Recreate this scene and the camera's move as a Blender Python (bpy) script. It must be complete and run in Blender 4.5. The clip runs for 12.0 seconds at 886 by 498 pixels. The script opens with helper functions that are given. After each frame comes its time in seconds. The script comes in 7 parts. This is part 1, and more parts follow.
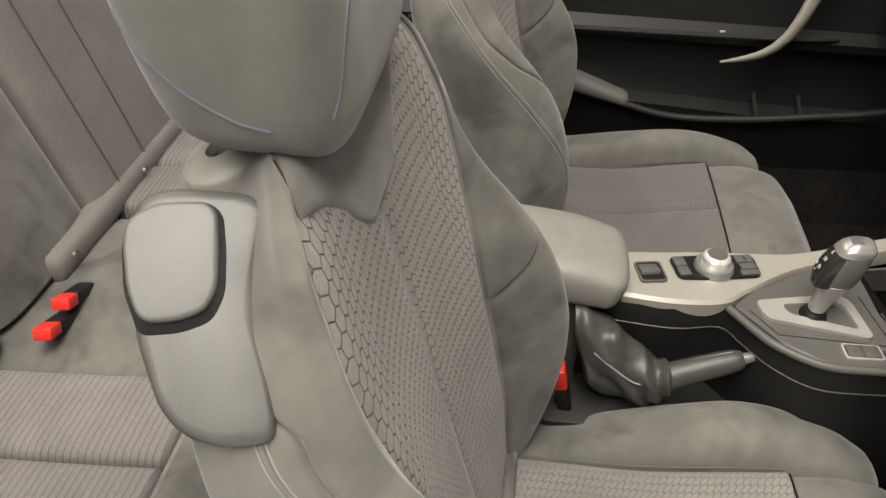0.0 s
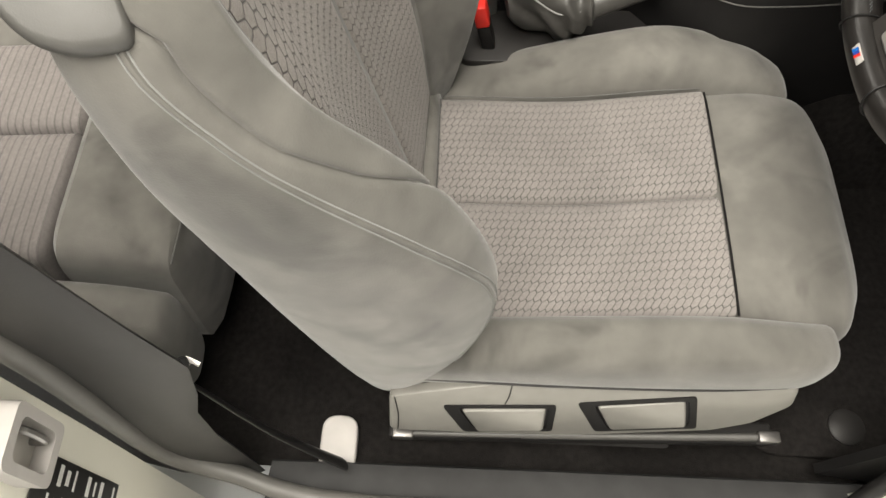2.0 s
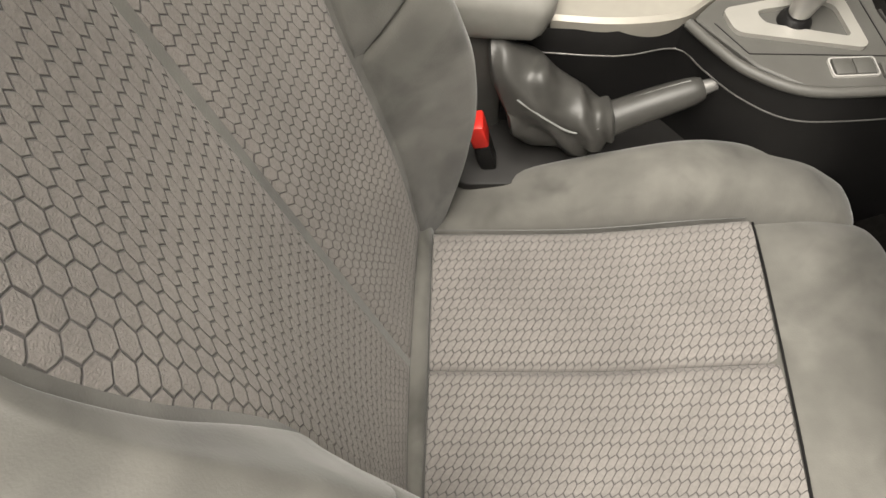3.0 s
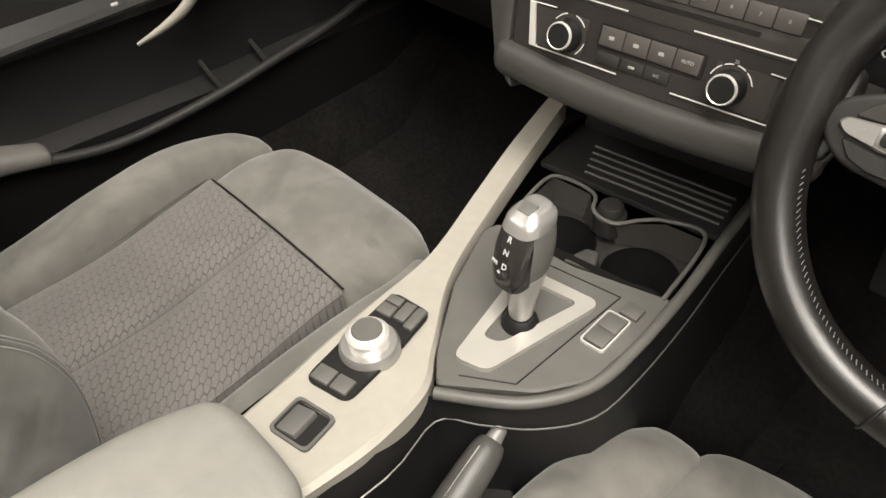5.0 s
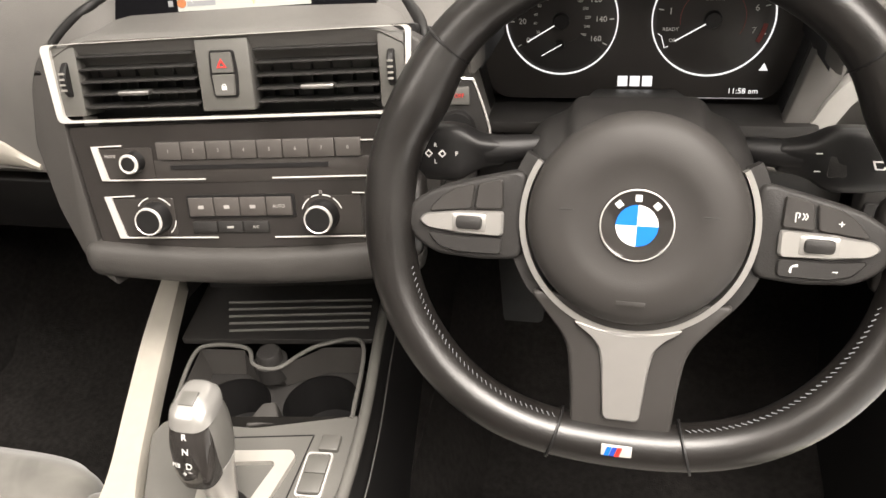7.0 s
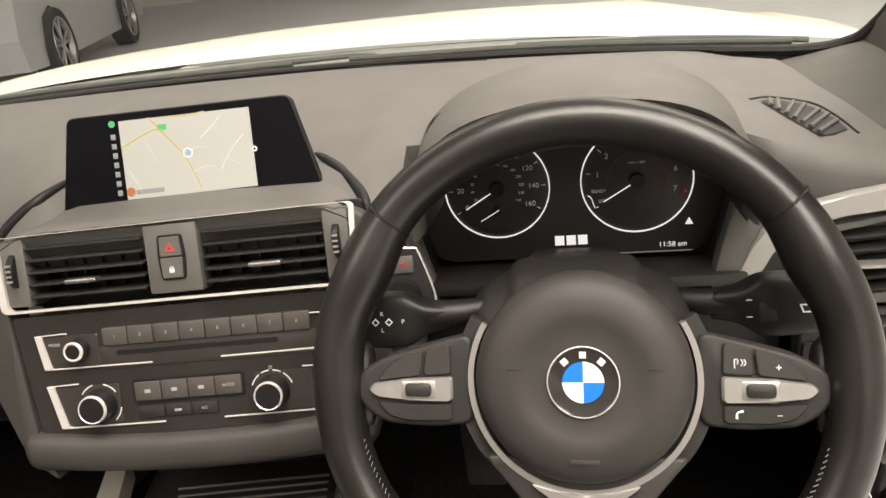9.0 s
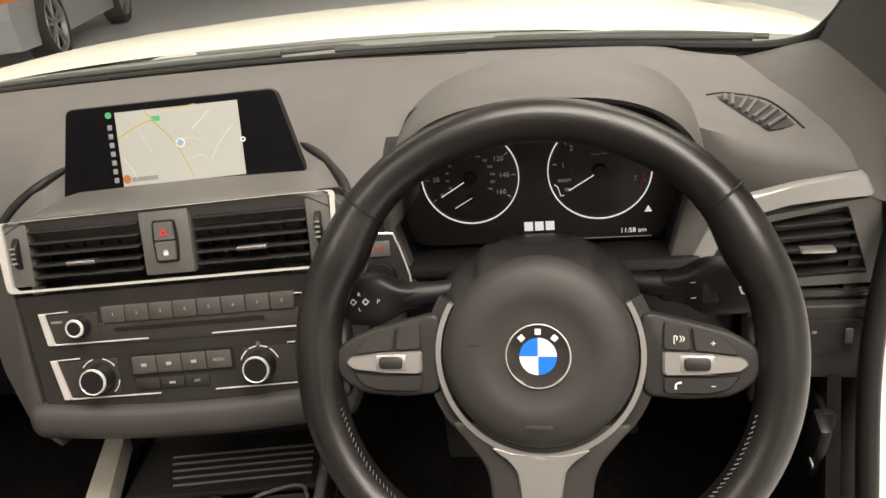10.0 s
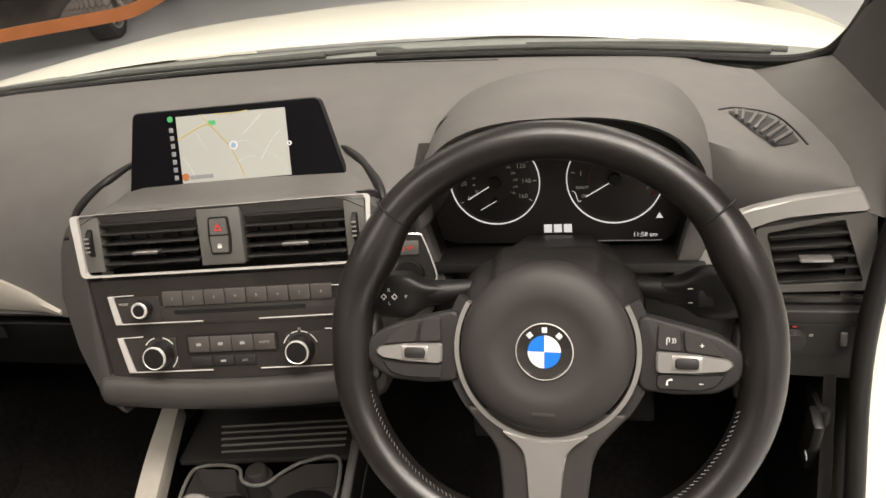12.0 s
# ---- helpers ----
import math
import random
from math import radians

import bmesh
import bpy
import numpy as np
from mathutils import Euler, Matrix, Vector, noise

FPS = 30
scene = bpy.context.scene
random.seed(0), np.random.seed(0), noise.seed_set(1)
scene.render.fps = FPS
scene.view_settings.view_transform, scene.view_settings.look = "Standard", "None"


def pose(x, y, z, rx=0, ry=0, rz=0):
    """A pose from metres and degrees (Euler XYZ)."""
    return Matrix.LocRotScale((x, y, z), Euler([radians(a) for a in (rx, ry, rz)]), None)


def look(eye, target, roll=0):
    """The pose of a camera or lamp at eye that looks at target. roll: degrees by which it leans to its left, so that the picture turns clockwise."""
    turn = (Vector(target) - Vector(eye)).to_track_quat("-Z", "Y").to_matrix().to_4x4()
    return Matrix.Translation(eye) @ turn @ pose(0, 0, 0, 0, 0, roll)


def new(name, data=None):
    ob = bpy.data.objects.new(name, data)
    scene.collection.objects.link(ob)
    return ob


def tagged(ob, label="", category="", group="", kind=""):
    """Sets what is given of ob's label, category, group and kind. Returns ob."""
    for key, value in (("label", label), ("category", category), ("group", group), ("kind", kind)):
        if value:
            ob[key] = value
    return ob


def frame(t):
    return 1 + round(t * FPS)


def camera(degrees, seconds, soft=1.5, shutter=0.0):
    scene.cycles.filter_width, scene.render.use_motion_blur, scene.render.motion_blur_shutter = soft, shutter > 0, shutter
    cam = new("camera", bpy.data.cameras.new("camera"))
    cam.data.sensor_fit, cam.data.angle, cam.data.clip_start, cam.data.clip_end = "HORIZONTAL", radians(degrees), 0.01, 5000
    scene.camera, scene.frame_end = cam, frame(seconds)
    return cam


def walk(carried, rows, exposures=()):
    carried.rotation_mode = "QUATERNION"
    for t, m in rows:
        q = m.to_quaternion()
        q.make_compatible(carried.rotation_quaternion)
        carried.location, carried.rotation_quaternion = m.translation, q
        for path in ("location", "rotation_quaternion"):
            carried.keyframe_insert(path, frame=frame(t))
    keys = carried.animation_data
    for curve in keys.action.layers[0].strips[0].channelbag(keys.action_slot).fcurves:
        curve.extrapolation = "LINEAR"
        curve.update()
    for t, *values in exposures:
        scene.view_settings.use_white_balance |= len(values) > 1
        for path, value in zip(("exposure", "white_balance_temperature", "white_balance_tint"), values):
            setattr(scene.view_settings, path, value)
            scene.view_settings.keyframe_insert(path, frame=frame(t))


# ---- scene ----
cam = camera(61.0, 12.0)
PATH = [
    (0, (0.805, -0.474, 1.199), (-0.75, -0.641, -0.048), 2.1),
    (0.5, (0.81, -0.458, 1.155), (-0.506, -0.541, -0.349), 1.4),
    (1, (0.829, -0.439, 1.158), (-0.295, -0.441, -0.496), 2.3),
    (1.5, (0.853, -0.426, 1.184), (-0.153, -0.38, -0.544), 4.2),
    (2, (0.83, -0.429, 1.163), (-0.097, -0.415, -0.609), 3.3),
    (2.5, (0.735, -0.421, 1.121), (-0.184, -0.461, -0.655), 1.3),
    (4.5, (0.361, -0.402, 1.05), (-0.886, 0.177, -0.402), -4.9),
    (5, (0.344, -0.411, 1.048), (-0.781, 0.538, -0.307), -3.8),
    (5.5, (0.34, -0.405, 1.066), (-0.634, 0.826, -0.173), -3.2),
    (6, (0.345, -0.405, 1.074), (-0.397, 1.044, -0.088), -3.2),
    (6.5, (0.346, -0.4, 1.073), (-0.204, 1.114, -0.112), -4.7),
    (8.5, (0.354, -0.401, 1.078), (0.027, 1.34, 0.15), -7.0),
    (9, (0.358, -0.402, 1.081), (0.017, 1.39, 0.261), -7.3),
    (9.5, (0.368, -0.413, 1.085), (0.042, 1.377, 0.255), -7.0),
    (10, (0.384, -0.442, 1.103), (0.055, 1.33, 0.235), -7.0),
    (10.5, (0.398, -0.461, 1.131), (0.03, 1.301, 0.26), -7.8),
    (11, (0.405, -0.473, 1.144), (0.005, 1.296, 0.301), -7.7),
    (11.5, (0.408, -0.484, 1.145), (-0.022, 1.278, 0.303), -7.2),
    (12, (0.413, -0.49, 1.15), (-0.026, 1.237, 0.242), -7.2),
]
walk(cam, [(t, look(eye, target, roll)) for t, eye, target, roll in PATH],
     exposures=[(0, -0.5, 6500, 10), (0.5, -0.5, 6500, 10), (1, -0.42, 6500, 10), (2, -0.27, 6500, 10), (2.7, -0.15, 6500, 10), (4.5, -0.15, 6500, 10), (5.5, 0.3, 6500, 13), (6.5, 0.68, 6500, 14), (8.5, 0.32, 6800, 14), (9.5, 0.0, 6800, 14), (11, -0.1, 6800, 14), (12, -0.13, 6700, 15)])
from mathutils.bvhtree import BVHTree

# ---- light: a showroom hall with unseen ceiling panels ----
world = bpy.data.worlds.new("world")
scene.world = world
world.use_nodes = True
bg = world.node_tree.nodes["Background"]
bg.inputs[0].default_value, bg.inputs[1].default_value = (1.0, 0.95, 0.86, 1), 0.05


def lamp_panel(x, y, w, h, watts):
    d = bpy.data.lights.new("unseen_ceiling_lamp", "AREA")
    d.shape, d.size, d.size_y, d.energy, d.color = "RECTANGLE", w, h, watts, (1.0, 0.945, 0.85)
    o = new("unseen_ceiling_lamp", d)
    o.matrix_world = pose(x, y, 3.55, 0, 0, 0)


# none of these is seen; the last is added to brighten the far floor
for lx, ly, lw in ((-2.4, -2.4, 65), (2.6, -2.4, 160), (1.15, -0.7, 262), (-2.2, 3.3, 38), (2.4, 3.1, 70), (0.8, 6.6, 118)):
    lamp_panel(lx, ly, 2.6, 1.4, lw)


# ---- materials ----
def mat(name, rgb, rough=0.6, metal=0.0, vary=0.12, scale=40.0, bump=0.0, bscale=400.0, spec=0.5, sheen=0.0, blotch=0.0, bl_scale=6.0, coat=0.0, smudge=0.0):
    m = bpy.data.materials.new(name)
    m.use_nodes = True
    nt = m.node_tree
    b = nt.nodes["Principled BSDF"]
    b.inputs["Roughness"].default_value, b.inputs["Metallic"].default_value = rough, metal
    b.inputs["Specular IOR Level"].default_value = spec
    b.inputs["Sheen Weight"].default_value = sheen
    b.inputs["Coat Weight"].default_value = coat
    tc = nt.nodes.new("ShaderNodeTexCoord")
    n1 = nt.nodes.new("ShaderNodeTexNoise")
    n1.inputs["Scale"].default_value, n1.inputs["Detail"].default_value = scale, 5
    nt.links.new(tc.outputs["Object"], n1.inputs["Vector"])
    ramp = nt.nodes.new("ShaderNodeMapRange")
    ramp.inputs["From Min"].default_value, ramp.inputs["From Max"].default_value = 0.3, 0.7
    ramp.inputs["To Min"].default_value, ramp.inputs["To Max"].default_value = 1 - vary, 1 + vary
    nt.links.new(n1.outputs["Fac"], ramp.inputs["Value"])
    fac = ramp.outputs[0]
    if blotch:
        n2 = nt.nodes.new("ShaderNodeTexNoise")
        n2.inputs["Scale"].default_value, n2.inputs["Detail"].default_value, n2.inputs["Distortion"].default_value = bl_scale, 3, 1.2
        nt.links.new(tc.outputs["Object"], n2.inputs["Vector"])
        r2 = nt.nodes.new("ShaderNodeMapRange")
        r2.inputs["From Min"].default_value, r2.inputs["From Max"].default_value = 0.35, 0.62
        r2.inputs["To Min"].default_value, r2.inputs["To Max"].default_value = 1 - blotch, 1 + blotch * 0.5
        nt.links.new(n2.outputs["Fac"], r2.inputs["Value"])
        mul = nt.nodes.new("ShaderNodeMath")
        mul.operation = "MULTIPLY"
        nt.links.new(fac, mul.inputs[0])
        nt.links.new(r2.outputs[0], mul.inputs[1])
        fac = mul.outputs[0]
    if smudge:
        n4 = nt.nodes.new("ShaderNodeTexNoise")
        n4.inputs["Scale"].default_value, n4.inputs["Detail"].default_value, n4.inputs["Distortion"].default_value = 8.5, 3, 1.0
        nt.links.new(tc.outputs["Object"], n4.inputs["Vector"])
        r4 = nt.nodes.new("ShaderNodeMapRange")
        r4.interpolation_type = "SMOOTHSTEP"
        r4.inputs["From Min"].default_value, r4.inputs["From Max"].default_value = 0.50, 0.72
        r4.inputs["To Min"].default_value, r4.inputs["To Max"].default_value = 1.0, 1 - smudge
        nt.links.new(n4.outputs["Fac"], r4.inputs["Value"])
        m4 = nt.nodes.new("ShaderNodeMath")
        m4.operation = "MULTIPLY"
        nt.links.new(fac, m4.inputs[0])
        nt.links.new(r4.outputs[0], m4.inputs[1])
        fac = m4.outputs[0]
    col = nt.nodes.new("ShaderNodeVectorMath")
    col.operation = "SCALE"
    col.inputs[0].default_value = rgb
    nt.links.new(fac, col.inputs["Scale"])
    nt.links.new(col.outputs[0], b.inputs["Base Color"])
    if bump:
        n3 = nt.nodes.new("ShaderNodeTexNoise")
        n3.inputs["Scale"].default_value, n3.inputs["Detail"].default_value = bscale, 3
        nt.links.new(tc.outputs["Object"], n3.inputs["Vector"])
        bp = nt.nodes.new("ShaderNodeBump")
        bp.inputs["Strength"].default_value, bp.inputs["Distance"].default_value = bump, 0.001
        nt.links.new(n3.outputs["Fac"], bp.inputs["Height"])
        nt.links.new(bp.outputs[0], b.inputs["Normal"])
    return m


def hex_fabric(name, rgb, line, axes, cell=(0.0125, 0.0105), rough=0.85, deep=0.6, fan=0.0, lean=0.0):
    """Woven seat fabric with a stitched honeycomb; axes: the two object axes that the cells lie along;
    fan: distance from the middle past which the cells widen towards the edge; lean: slant of the columns."""
    m = mat(name, rgb, rough, vary=0.10, scale=300, sheen=0.15, blotch=0.10, bl_scale=7)
    nt = m.node_tree
    N, L = nt.nodes.new, nt.links.new
    b = nt.nodes["Principled BSDF"]

    def vm(op, a, c=None):
        v = N("ShaderNodeVectorMath")
        v.operation = op
        for k, val in ((0, a), (1, c)):
            if val is None:
                continue
            if isinstance(val, tuple):
                v.inputs[k].default_value = val
            else:
                L(val, v.inputs[k])
        return v

    def fm(op, a, c):
        v = N("ShaderNodeMath")
        v.operation = op
        for k, val in ((0, a), (1, c)):
            if isinstance(val, float):
                v.inputs[k].default_value = val
            else:
                L(val, v.inputs[k])
        return v.outputs[0]

    tc, sep, com = N("ShaderNodeTexCoord"), N("ShaderNodeSeparateXYZ"), N("ShaderNodeCombineXYZ")
    L(tc.outputs["Object"], sep.inputs[0])
    upright = 1.0
    if fan:
        out = fm("SUBTRACT", fm("ABSOLUTE", sep.outputs[axes[0]], 0.0), fan)
        out = fm("SUBTRACT", out, fm("MINIMUM", fm("MULTIPLY", fm("MAXIMUM", fm("SUBTRACT", 0.64, sep.outputs[axes[1]]), 0.0), 0.22), 0.075))
        wide = fm("LOGARITHM", fm("ADD", fm("MULTIPLY", fm("MAXIMUM", out, 0.0), 0.107 / cell[0]), 1.0), math.e)
        upright = fm("ADD", fm("MINIMUM", fm("MULTIPLY", fm("MAXIMUM", out, 0.0), 5.0), 0.07), 0.93)
        L(fm("ADD", fm("DIVIDE", wide, 0.107), fm("DIVIDE", fm("MINIMUM", out, 0.0), cell[0])), com.inputs[0])
    else:
        L(fm("DIVIDE", fm("ADD", sep.outputs[axes[0]], fm("MULTIPLY", sep.outputs[axes[1]], lean)), cell[0]), com.inputs[0])
    L(fm("DIVIDE", sep.outputs[axes[1]], cell[1]), com.inputs[1])
    r, h = (1.0, 1.7320508, 1.0), (0.5, 0.8660254, 0.0)
    a = vm("SUBTRACT", vm("MODULO", vm("ADD", com.outputs[0], (100.0, 173.20508, 0.5)).outputs[0], r).outputs[0], h)
    c = vm("SUBTRACT", vm("MODULO", vm("ADD", com.outputs[0], (100.5, 174.0711, 0.5)).outputs[0], r).outputs[0], h)

    def dist(v):
        s = N("ShaderNodeSeparateXYZ")
        L(vm("ABSOLUTE", v.outputs[0]).outputs[0], s.inputs[0])
        slope = fm("ADD", fm("MULTIPLY", s.outputs[0], 0.5), fm("MULTIPLY", s.outputs[1], 0.8660254))
        return fm("MAXIMUM", fm("MULTIPLY", s.outputs[0], upright), slope)

    edge = fm("MINIMUM", dist(a), dist(c))
    mr = N("ShaderNodeMapRange")
    mr.interpolation_type = "SMOOTHSTEP"
    mr.inputs["From Min"].default_value, mr.inputs["From Max"].default_value = 0.435, 0.494
    L(edge, mr.inputs["Value"])
    mix = N("ShaderNodeMix")
    mix.data_type = "RGBA"
    old = b.inputs["Base Color"].links[0].from_socket
    L(mr.outputs[0], mix.inputs[0])
    L(old, mix.inputs[6])
    mix.inputs[7].default_value = (*line, 1)
    L(mix.outputs[2], b.inputs["Base Color"])
    wav = N("ShaderNodeTexNoise")
    wav.inputs["Scale"].default_value = 900
    L(tc.outputs["Object"], wav.inputs["Vector"])
    hgt = fm("SUBTRACT", fm("MULTIPLY", wav.outputs["Fac"], 0.35), mr.outputs[0])
    bp = N("ShaderNodeBump")
    bp.inputs["Strength"].default_value, bp.inputs["Distance"].default_value = deep, 0.002
    L(hgt, bp.inputs["Height"])
    L(bp.outputs[0], b.inputs["Normal"])
    return m


def rib_fabric(name, rgb, axis, pitch):
    m = mat(name, rgb, 0.9, vary=0.12, scale=250, sheen=0.1, blotch=0.1)
    nt = m.node_tree
    b = nt.nodes["Principled BSDF"]
    tc = nt.nodes.new("ShaderNodeTexCoord")
    w = nt.nodes.new("ShaderNodeTexWave")
    w.bands_direction = axis
    w.inputs["Scale"].default_value, w.inputs["Distortion"].default_value = 0.314 / pitch, 0.4
    nt.links.new(tc.outputs["Object"], w.inputs["Vector"])
    bp = nt.nodes.new("ShaderNodeBump")
    bp.inputs["Strength"].default_value, bp.inputs["Distance"].default_value = 0.7, 0.002
    # shade in the grooves between ribs, multiplied into the base colour
    gr = nt.nodes.new("ShaderNodeMapRange")
    gr.interpolation_type = "SMOOTHSTEP"
    gr.inputs["From Min"].default_value, gr.inputs["From Max"].default_value = 0.02, 0.22
    gr.inputs["To Min"].default_value, gr.inputs["To Max"].default_value = 0.68, 1.0
    nt.links.new(w.outputs["Fac"], gr.inputs["Value"])
    sc = nt.nodes.new("ShaderNodeVectorMath")
    sc.operation = "SCALE"
    nt.links.new(b.inputs["Base Color"].links[0].from_socket, sc.inputs[0])
    nt.links.new(gr.outputs[0], sc.inputs["Scale"])
    nt.links.new(sc.outputs[0], b.inputs["Base Color"])
    nt.links.new(w.outputs["Fac"], bp.inputs["Height"])
    nt.links.new(bp.outputs[0], b.inputs["Normal"])
    return m


SUEDE = mat("grey_suede", (0.135, 0.130, 0.118), 0.95, vary=0.10, scale=35, bump=0.25, bscale=700, sheen=0.3, blotch=0.24, bl_scale=7, spec=0.2, smudge=0.42)
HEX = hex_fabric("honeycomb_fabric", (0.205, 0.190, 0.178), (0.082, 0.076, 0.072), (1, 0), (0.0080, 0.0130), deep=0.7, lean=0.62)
# same cloth with the passenger side's dimmer light put into its colour
HEX_SHADED = hex_fabric("honeycomb_fabric_shaded", (0.122, 0.114, 0.108), (0.062, 0.058, 0.056), (1, 0), (0.0100, 0.0158), lean=0.62)
HEX_BACK = hex_fabric("honeycomb_fabric_back", (0.245, 0.223, 0.209), (0.092, 0.085, 0.082), (0, 2), (0.0072, 0.0146), deep=0.9, fan=0.100)
RIB = rib_fabric("ribbed_fabric", (0.185, 0.169, 0.160), "Y", 0.0095)
LEATHER = mat("grey_leatherette", (0.225, 0.218, 0.20), 0.5, vary=0.05, scale=60, bump=0.12, bscale=500)
DASH = mat("dash_soft_plastic", (0.104, 0.099, 0.093), 0.6, vary=0.06, scale=30, bump=0.3, bscale=900)
DARK = mat("dark_plastic", (0.020, 0.0188, 0.018), 0.5, vary=0.1, scale=50, bump=0.2, bscale=900, spec=0.32)
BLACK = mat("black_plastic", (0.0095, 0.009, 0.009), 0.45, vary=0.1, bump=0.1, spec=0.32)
SCREEN = mat("screen_glass", (0.004, 0.004, 0.005), 0.16, vary=0.02, spec=0.12)
DARKSTITCH = mat("dark_stitch", (0.10, 0.105, 0.11), 0.8, vary=0.1)
# base lifted to a faint brown in place of the fascia's reflections
GLOSS = mat("gloss_black", (0.022, 0.0198, 0.0185), 0.09, vary=0.1, scale=20, spec=0.6)
CLUSTER = mat("instrument_face", (0.026, 0.0235, 0.022), 0.42, vary=0.12, scale=14, spec=0.3)
WIPER = mat("wiper_black", (0.05, 0.052, 0.048), 0.55, vary=0.15, bump=0.2)
PANEL = mat("console_grey_plastic", (0.090, 0.087, 0.080), 0.5, vary=0.06, bump=0.15, bscale=900)
RIM = mat("wheel_leather", (0.0095, 0.0084, 0.0077), 0.33, vary=0.18, scale=50, bump=0.10, bscale=700, spec=0.6, blotch=0.2, bl_scale=12)
AIRBAG = mat("airbag_cover_plastic", (0.028, 0.0257, 0.0240), 0.55, spec=0.35, vary=0.05, scale=30, bump=0.10, bscale=1400)
LOWDASH = mat("dash_lower_plastic", (0.038, 0.0355, 0.033), 0.5, vary=0.06, scale=30, bump=0.25, bscale=900, spec=0.38)
KEY = mat("key_plastic", (0.058, 0.052, 0.048), 0.42, vary=0.06, scale=30)
# brown tone stands for what the gloss fascia reflects
FASCIA = mat("fascia_panel", (0.033, 0.0297, 0.0275), 0.18, vary=0.08, scale=25)
SILVER = mat("silver_trim_paint", (0.36, 0.352, 0.335), 0.36, 0.4, vary=0.02, scale=90, bump=0.05, bscale=1500)
DIMPRINT = mat("grey_print", (0.30, 0.29, 0.275), 0.6, vary=0.02)
BOOT = mat("dark_leatherette", (0.055, 0.053, 0.049), 0.42, vary=0.1, scale=60, bump=0.2, bscale=500)
COWL = mat("cowl_plastic", (0.17, 0.18, 0.165), 0.55, vary=0.15, scale=30, bump=0.3)
BENCH = mat("bench_fabric", (0.165, 0.150, 0.142), 0.95, vary=0.10, scale=220, bump=0.5, bscale=600, sheen=0.1, blotch=0.08)
SATIN = mat("satin_silver", (0.40, 0.39, 0.375), 0.30, 0.7, vary=0.04)
CHROME = mat("chrome", (0.84, 0.82, 0.785), 0.18, 0.55, vary=0.03)
TRIM = mat("pale_textured_trim", (0.375, 0.352, 0.308), 0.40, 0.25, vary=0.03, scale=90, bump=0.15, bscale=1500)
CARPET = mat("dark_carpet", (0.0125, 0.0113, 0.0106), 1.0, vary=0.35, scale=120, bump=0.8, bscale=500, blotch=0.25, spec=0.1)
PAINT = mat("white_paint", (0.76, 0.745, 0.655), 0.30, vary=0.01, coat=0.25)
RUBBER = mat("rubber", (0.03, 0.03, 0.03), 0.75, vary=0.15)
LINER = mat("grey_pillar_lining", (0.088, 0.085, 0.079), 0.9, vary=0.05, bump=0.2, bscale=800)
SKIRT = mat("pale_skirt_plastic", (0.235, 0.228, 0.208), 0.38, vary=0.06, bump=0.10, bscale=900)
SHELL = mat("seat_shell_plastic", (0.080, 0.078, 0.073), 0.42, vary=0.06, bump=0.12, bscale=900)
PALE_SHELL = mat("pale_seat_plastic", (0.105, 0.103, 0.097), 0.45, vary=0.05, bump=0.12, bscale=900)
SURROUND = mat("pale_silver_paint", (0.40, 0.385, 0.355), 0.34, 0.3, vary=0.03)
KNOB = mat("gear_knob_silver", (0.36, 0.35, 0.335), 0.25, 0.6, vary=0.04)
BLUESTITCH = mat("blue_stitch", (0.105, 0.115, 0.145), 0.8, vary=0.1)
RED = mat("red_plastic", (0.75, 0.03, 0.02), 0.4, vary=0.05)
WHITE = mat("white_print", (0.60, 0.60, 0.585), 0.6, vary=0.02)
DULLRED = mat("dull_red_print", (0.16, 0.02, 0.015), 0.5, vary=0.02)
REDPRINT = mat("red_print", (0.6, 0.05, 0.03), 0.5, vary=0.02)
BLUE = mat("blue_enamel", (0.012, 0.14, 0.52), 0.2, vary=0.02)
DARKBLUE = mat("dark_blue_enamel", (0.02, 0.06, 0.35), 0.3, vary=0.02)
STITCH = mat("stitch_thread", (0.235, 0.238, 0.230), 0.8, vary=0.1)
METAL = mat("dull_steel", (0.28, 0.27, 0.26), 0.38, 0.9, vary=0.1)
FLOORGREY = mat("showroom_floor", (0.60, 0.61, 0.62), 0.28, vary=0.05, scale=3, blotch=0.06, bl_scale=1)
WALLS = mat("showroom_wall", (0.78, 0.77, 0.74), 0.8, vary=0.04, scale=2)
TYRE = mat("tyre", (0.02, 0.02, 0.02), 0.8, vary=0.2)
ROCKER = mat("grey_cap", (0.45, 0.43, 0.41), 0.55, vary=0.05)
BROWN = mat("amber_edge", (0.35, 0.13, 0.05), 0.25, vary=0.1)
MIRROR = mat("mirror_glass", (0.55, 0.53, 0.52), 0.02, 1.0, vary=0.0)


def glow(name, rgb, power):
    m = bpy.data.materials.new(name)
    m.use_nodes = True
    b = m.node_tree.nodes["Principled BSDF"]
    b.inputs["Base Color"].default_value = (*[c * 0.3 for c in rgb], 1)
    b.inputs["Emission Color"].default_value, b.inputs["Emission Strength"].default_value = (*rgb, 1), power
    b.inputs["Roughness"].default_value = 0.3
    return m


LCD_WHITE = glow("lcd_white", (0.9, 0.9, 0.88), 0.75)
LCD_MAP = glow("lcd_map", (0.60, 0.60, 0.53), 0.55)
LCD_ROAD = glow("lcd_road", (0.80, 0.62, 0.16), 0.6)
LCD_LANE = glow("lcd_lane", (0.78, 0.78, 0.76), 0.72)
LCD_GREEN = glow("lcd_green", (0.10, 0.55, 0.20), 0.6)
LCD_DIM = glow("lcd_dim", (0.5, 0.5, 0.5), 0.25)
LCD_RED = glow("lcd_red", (0.75, 0.06, 0.05), 0.6)
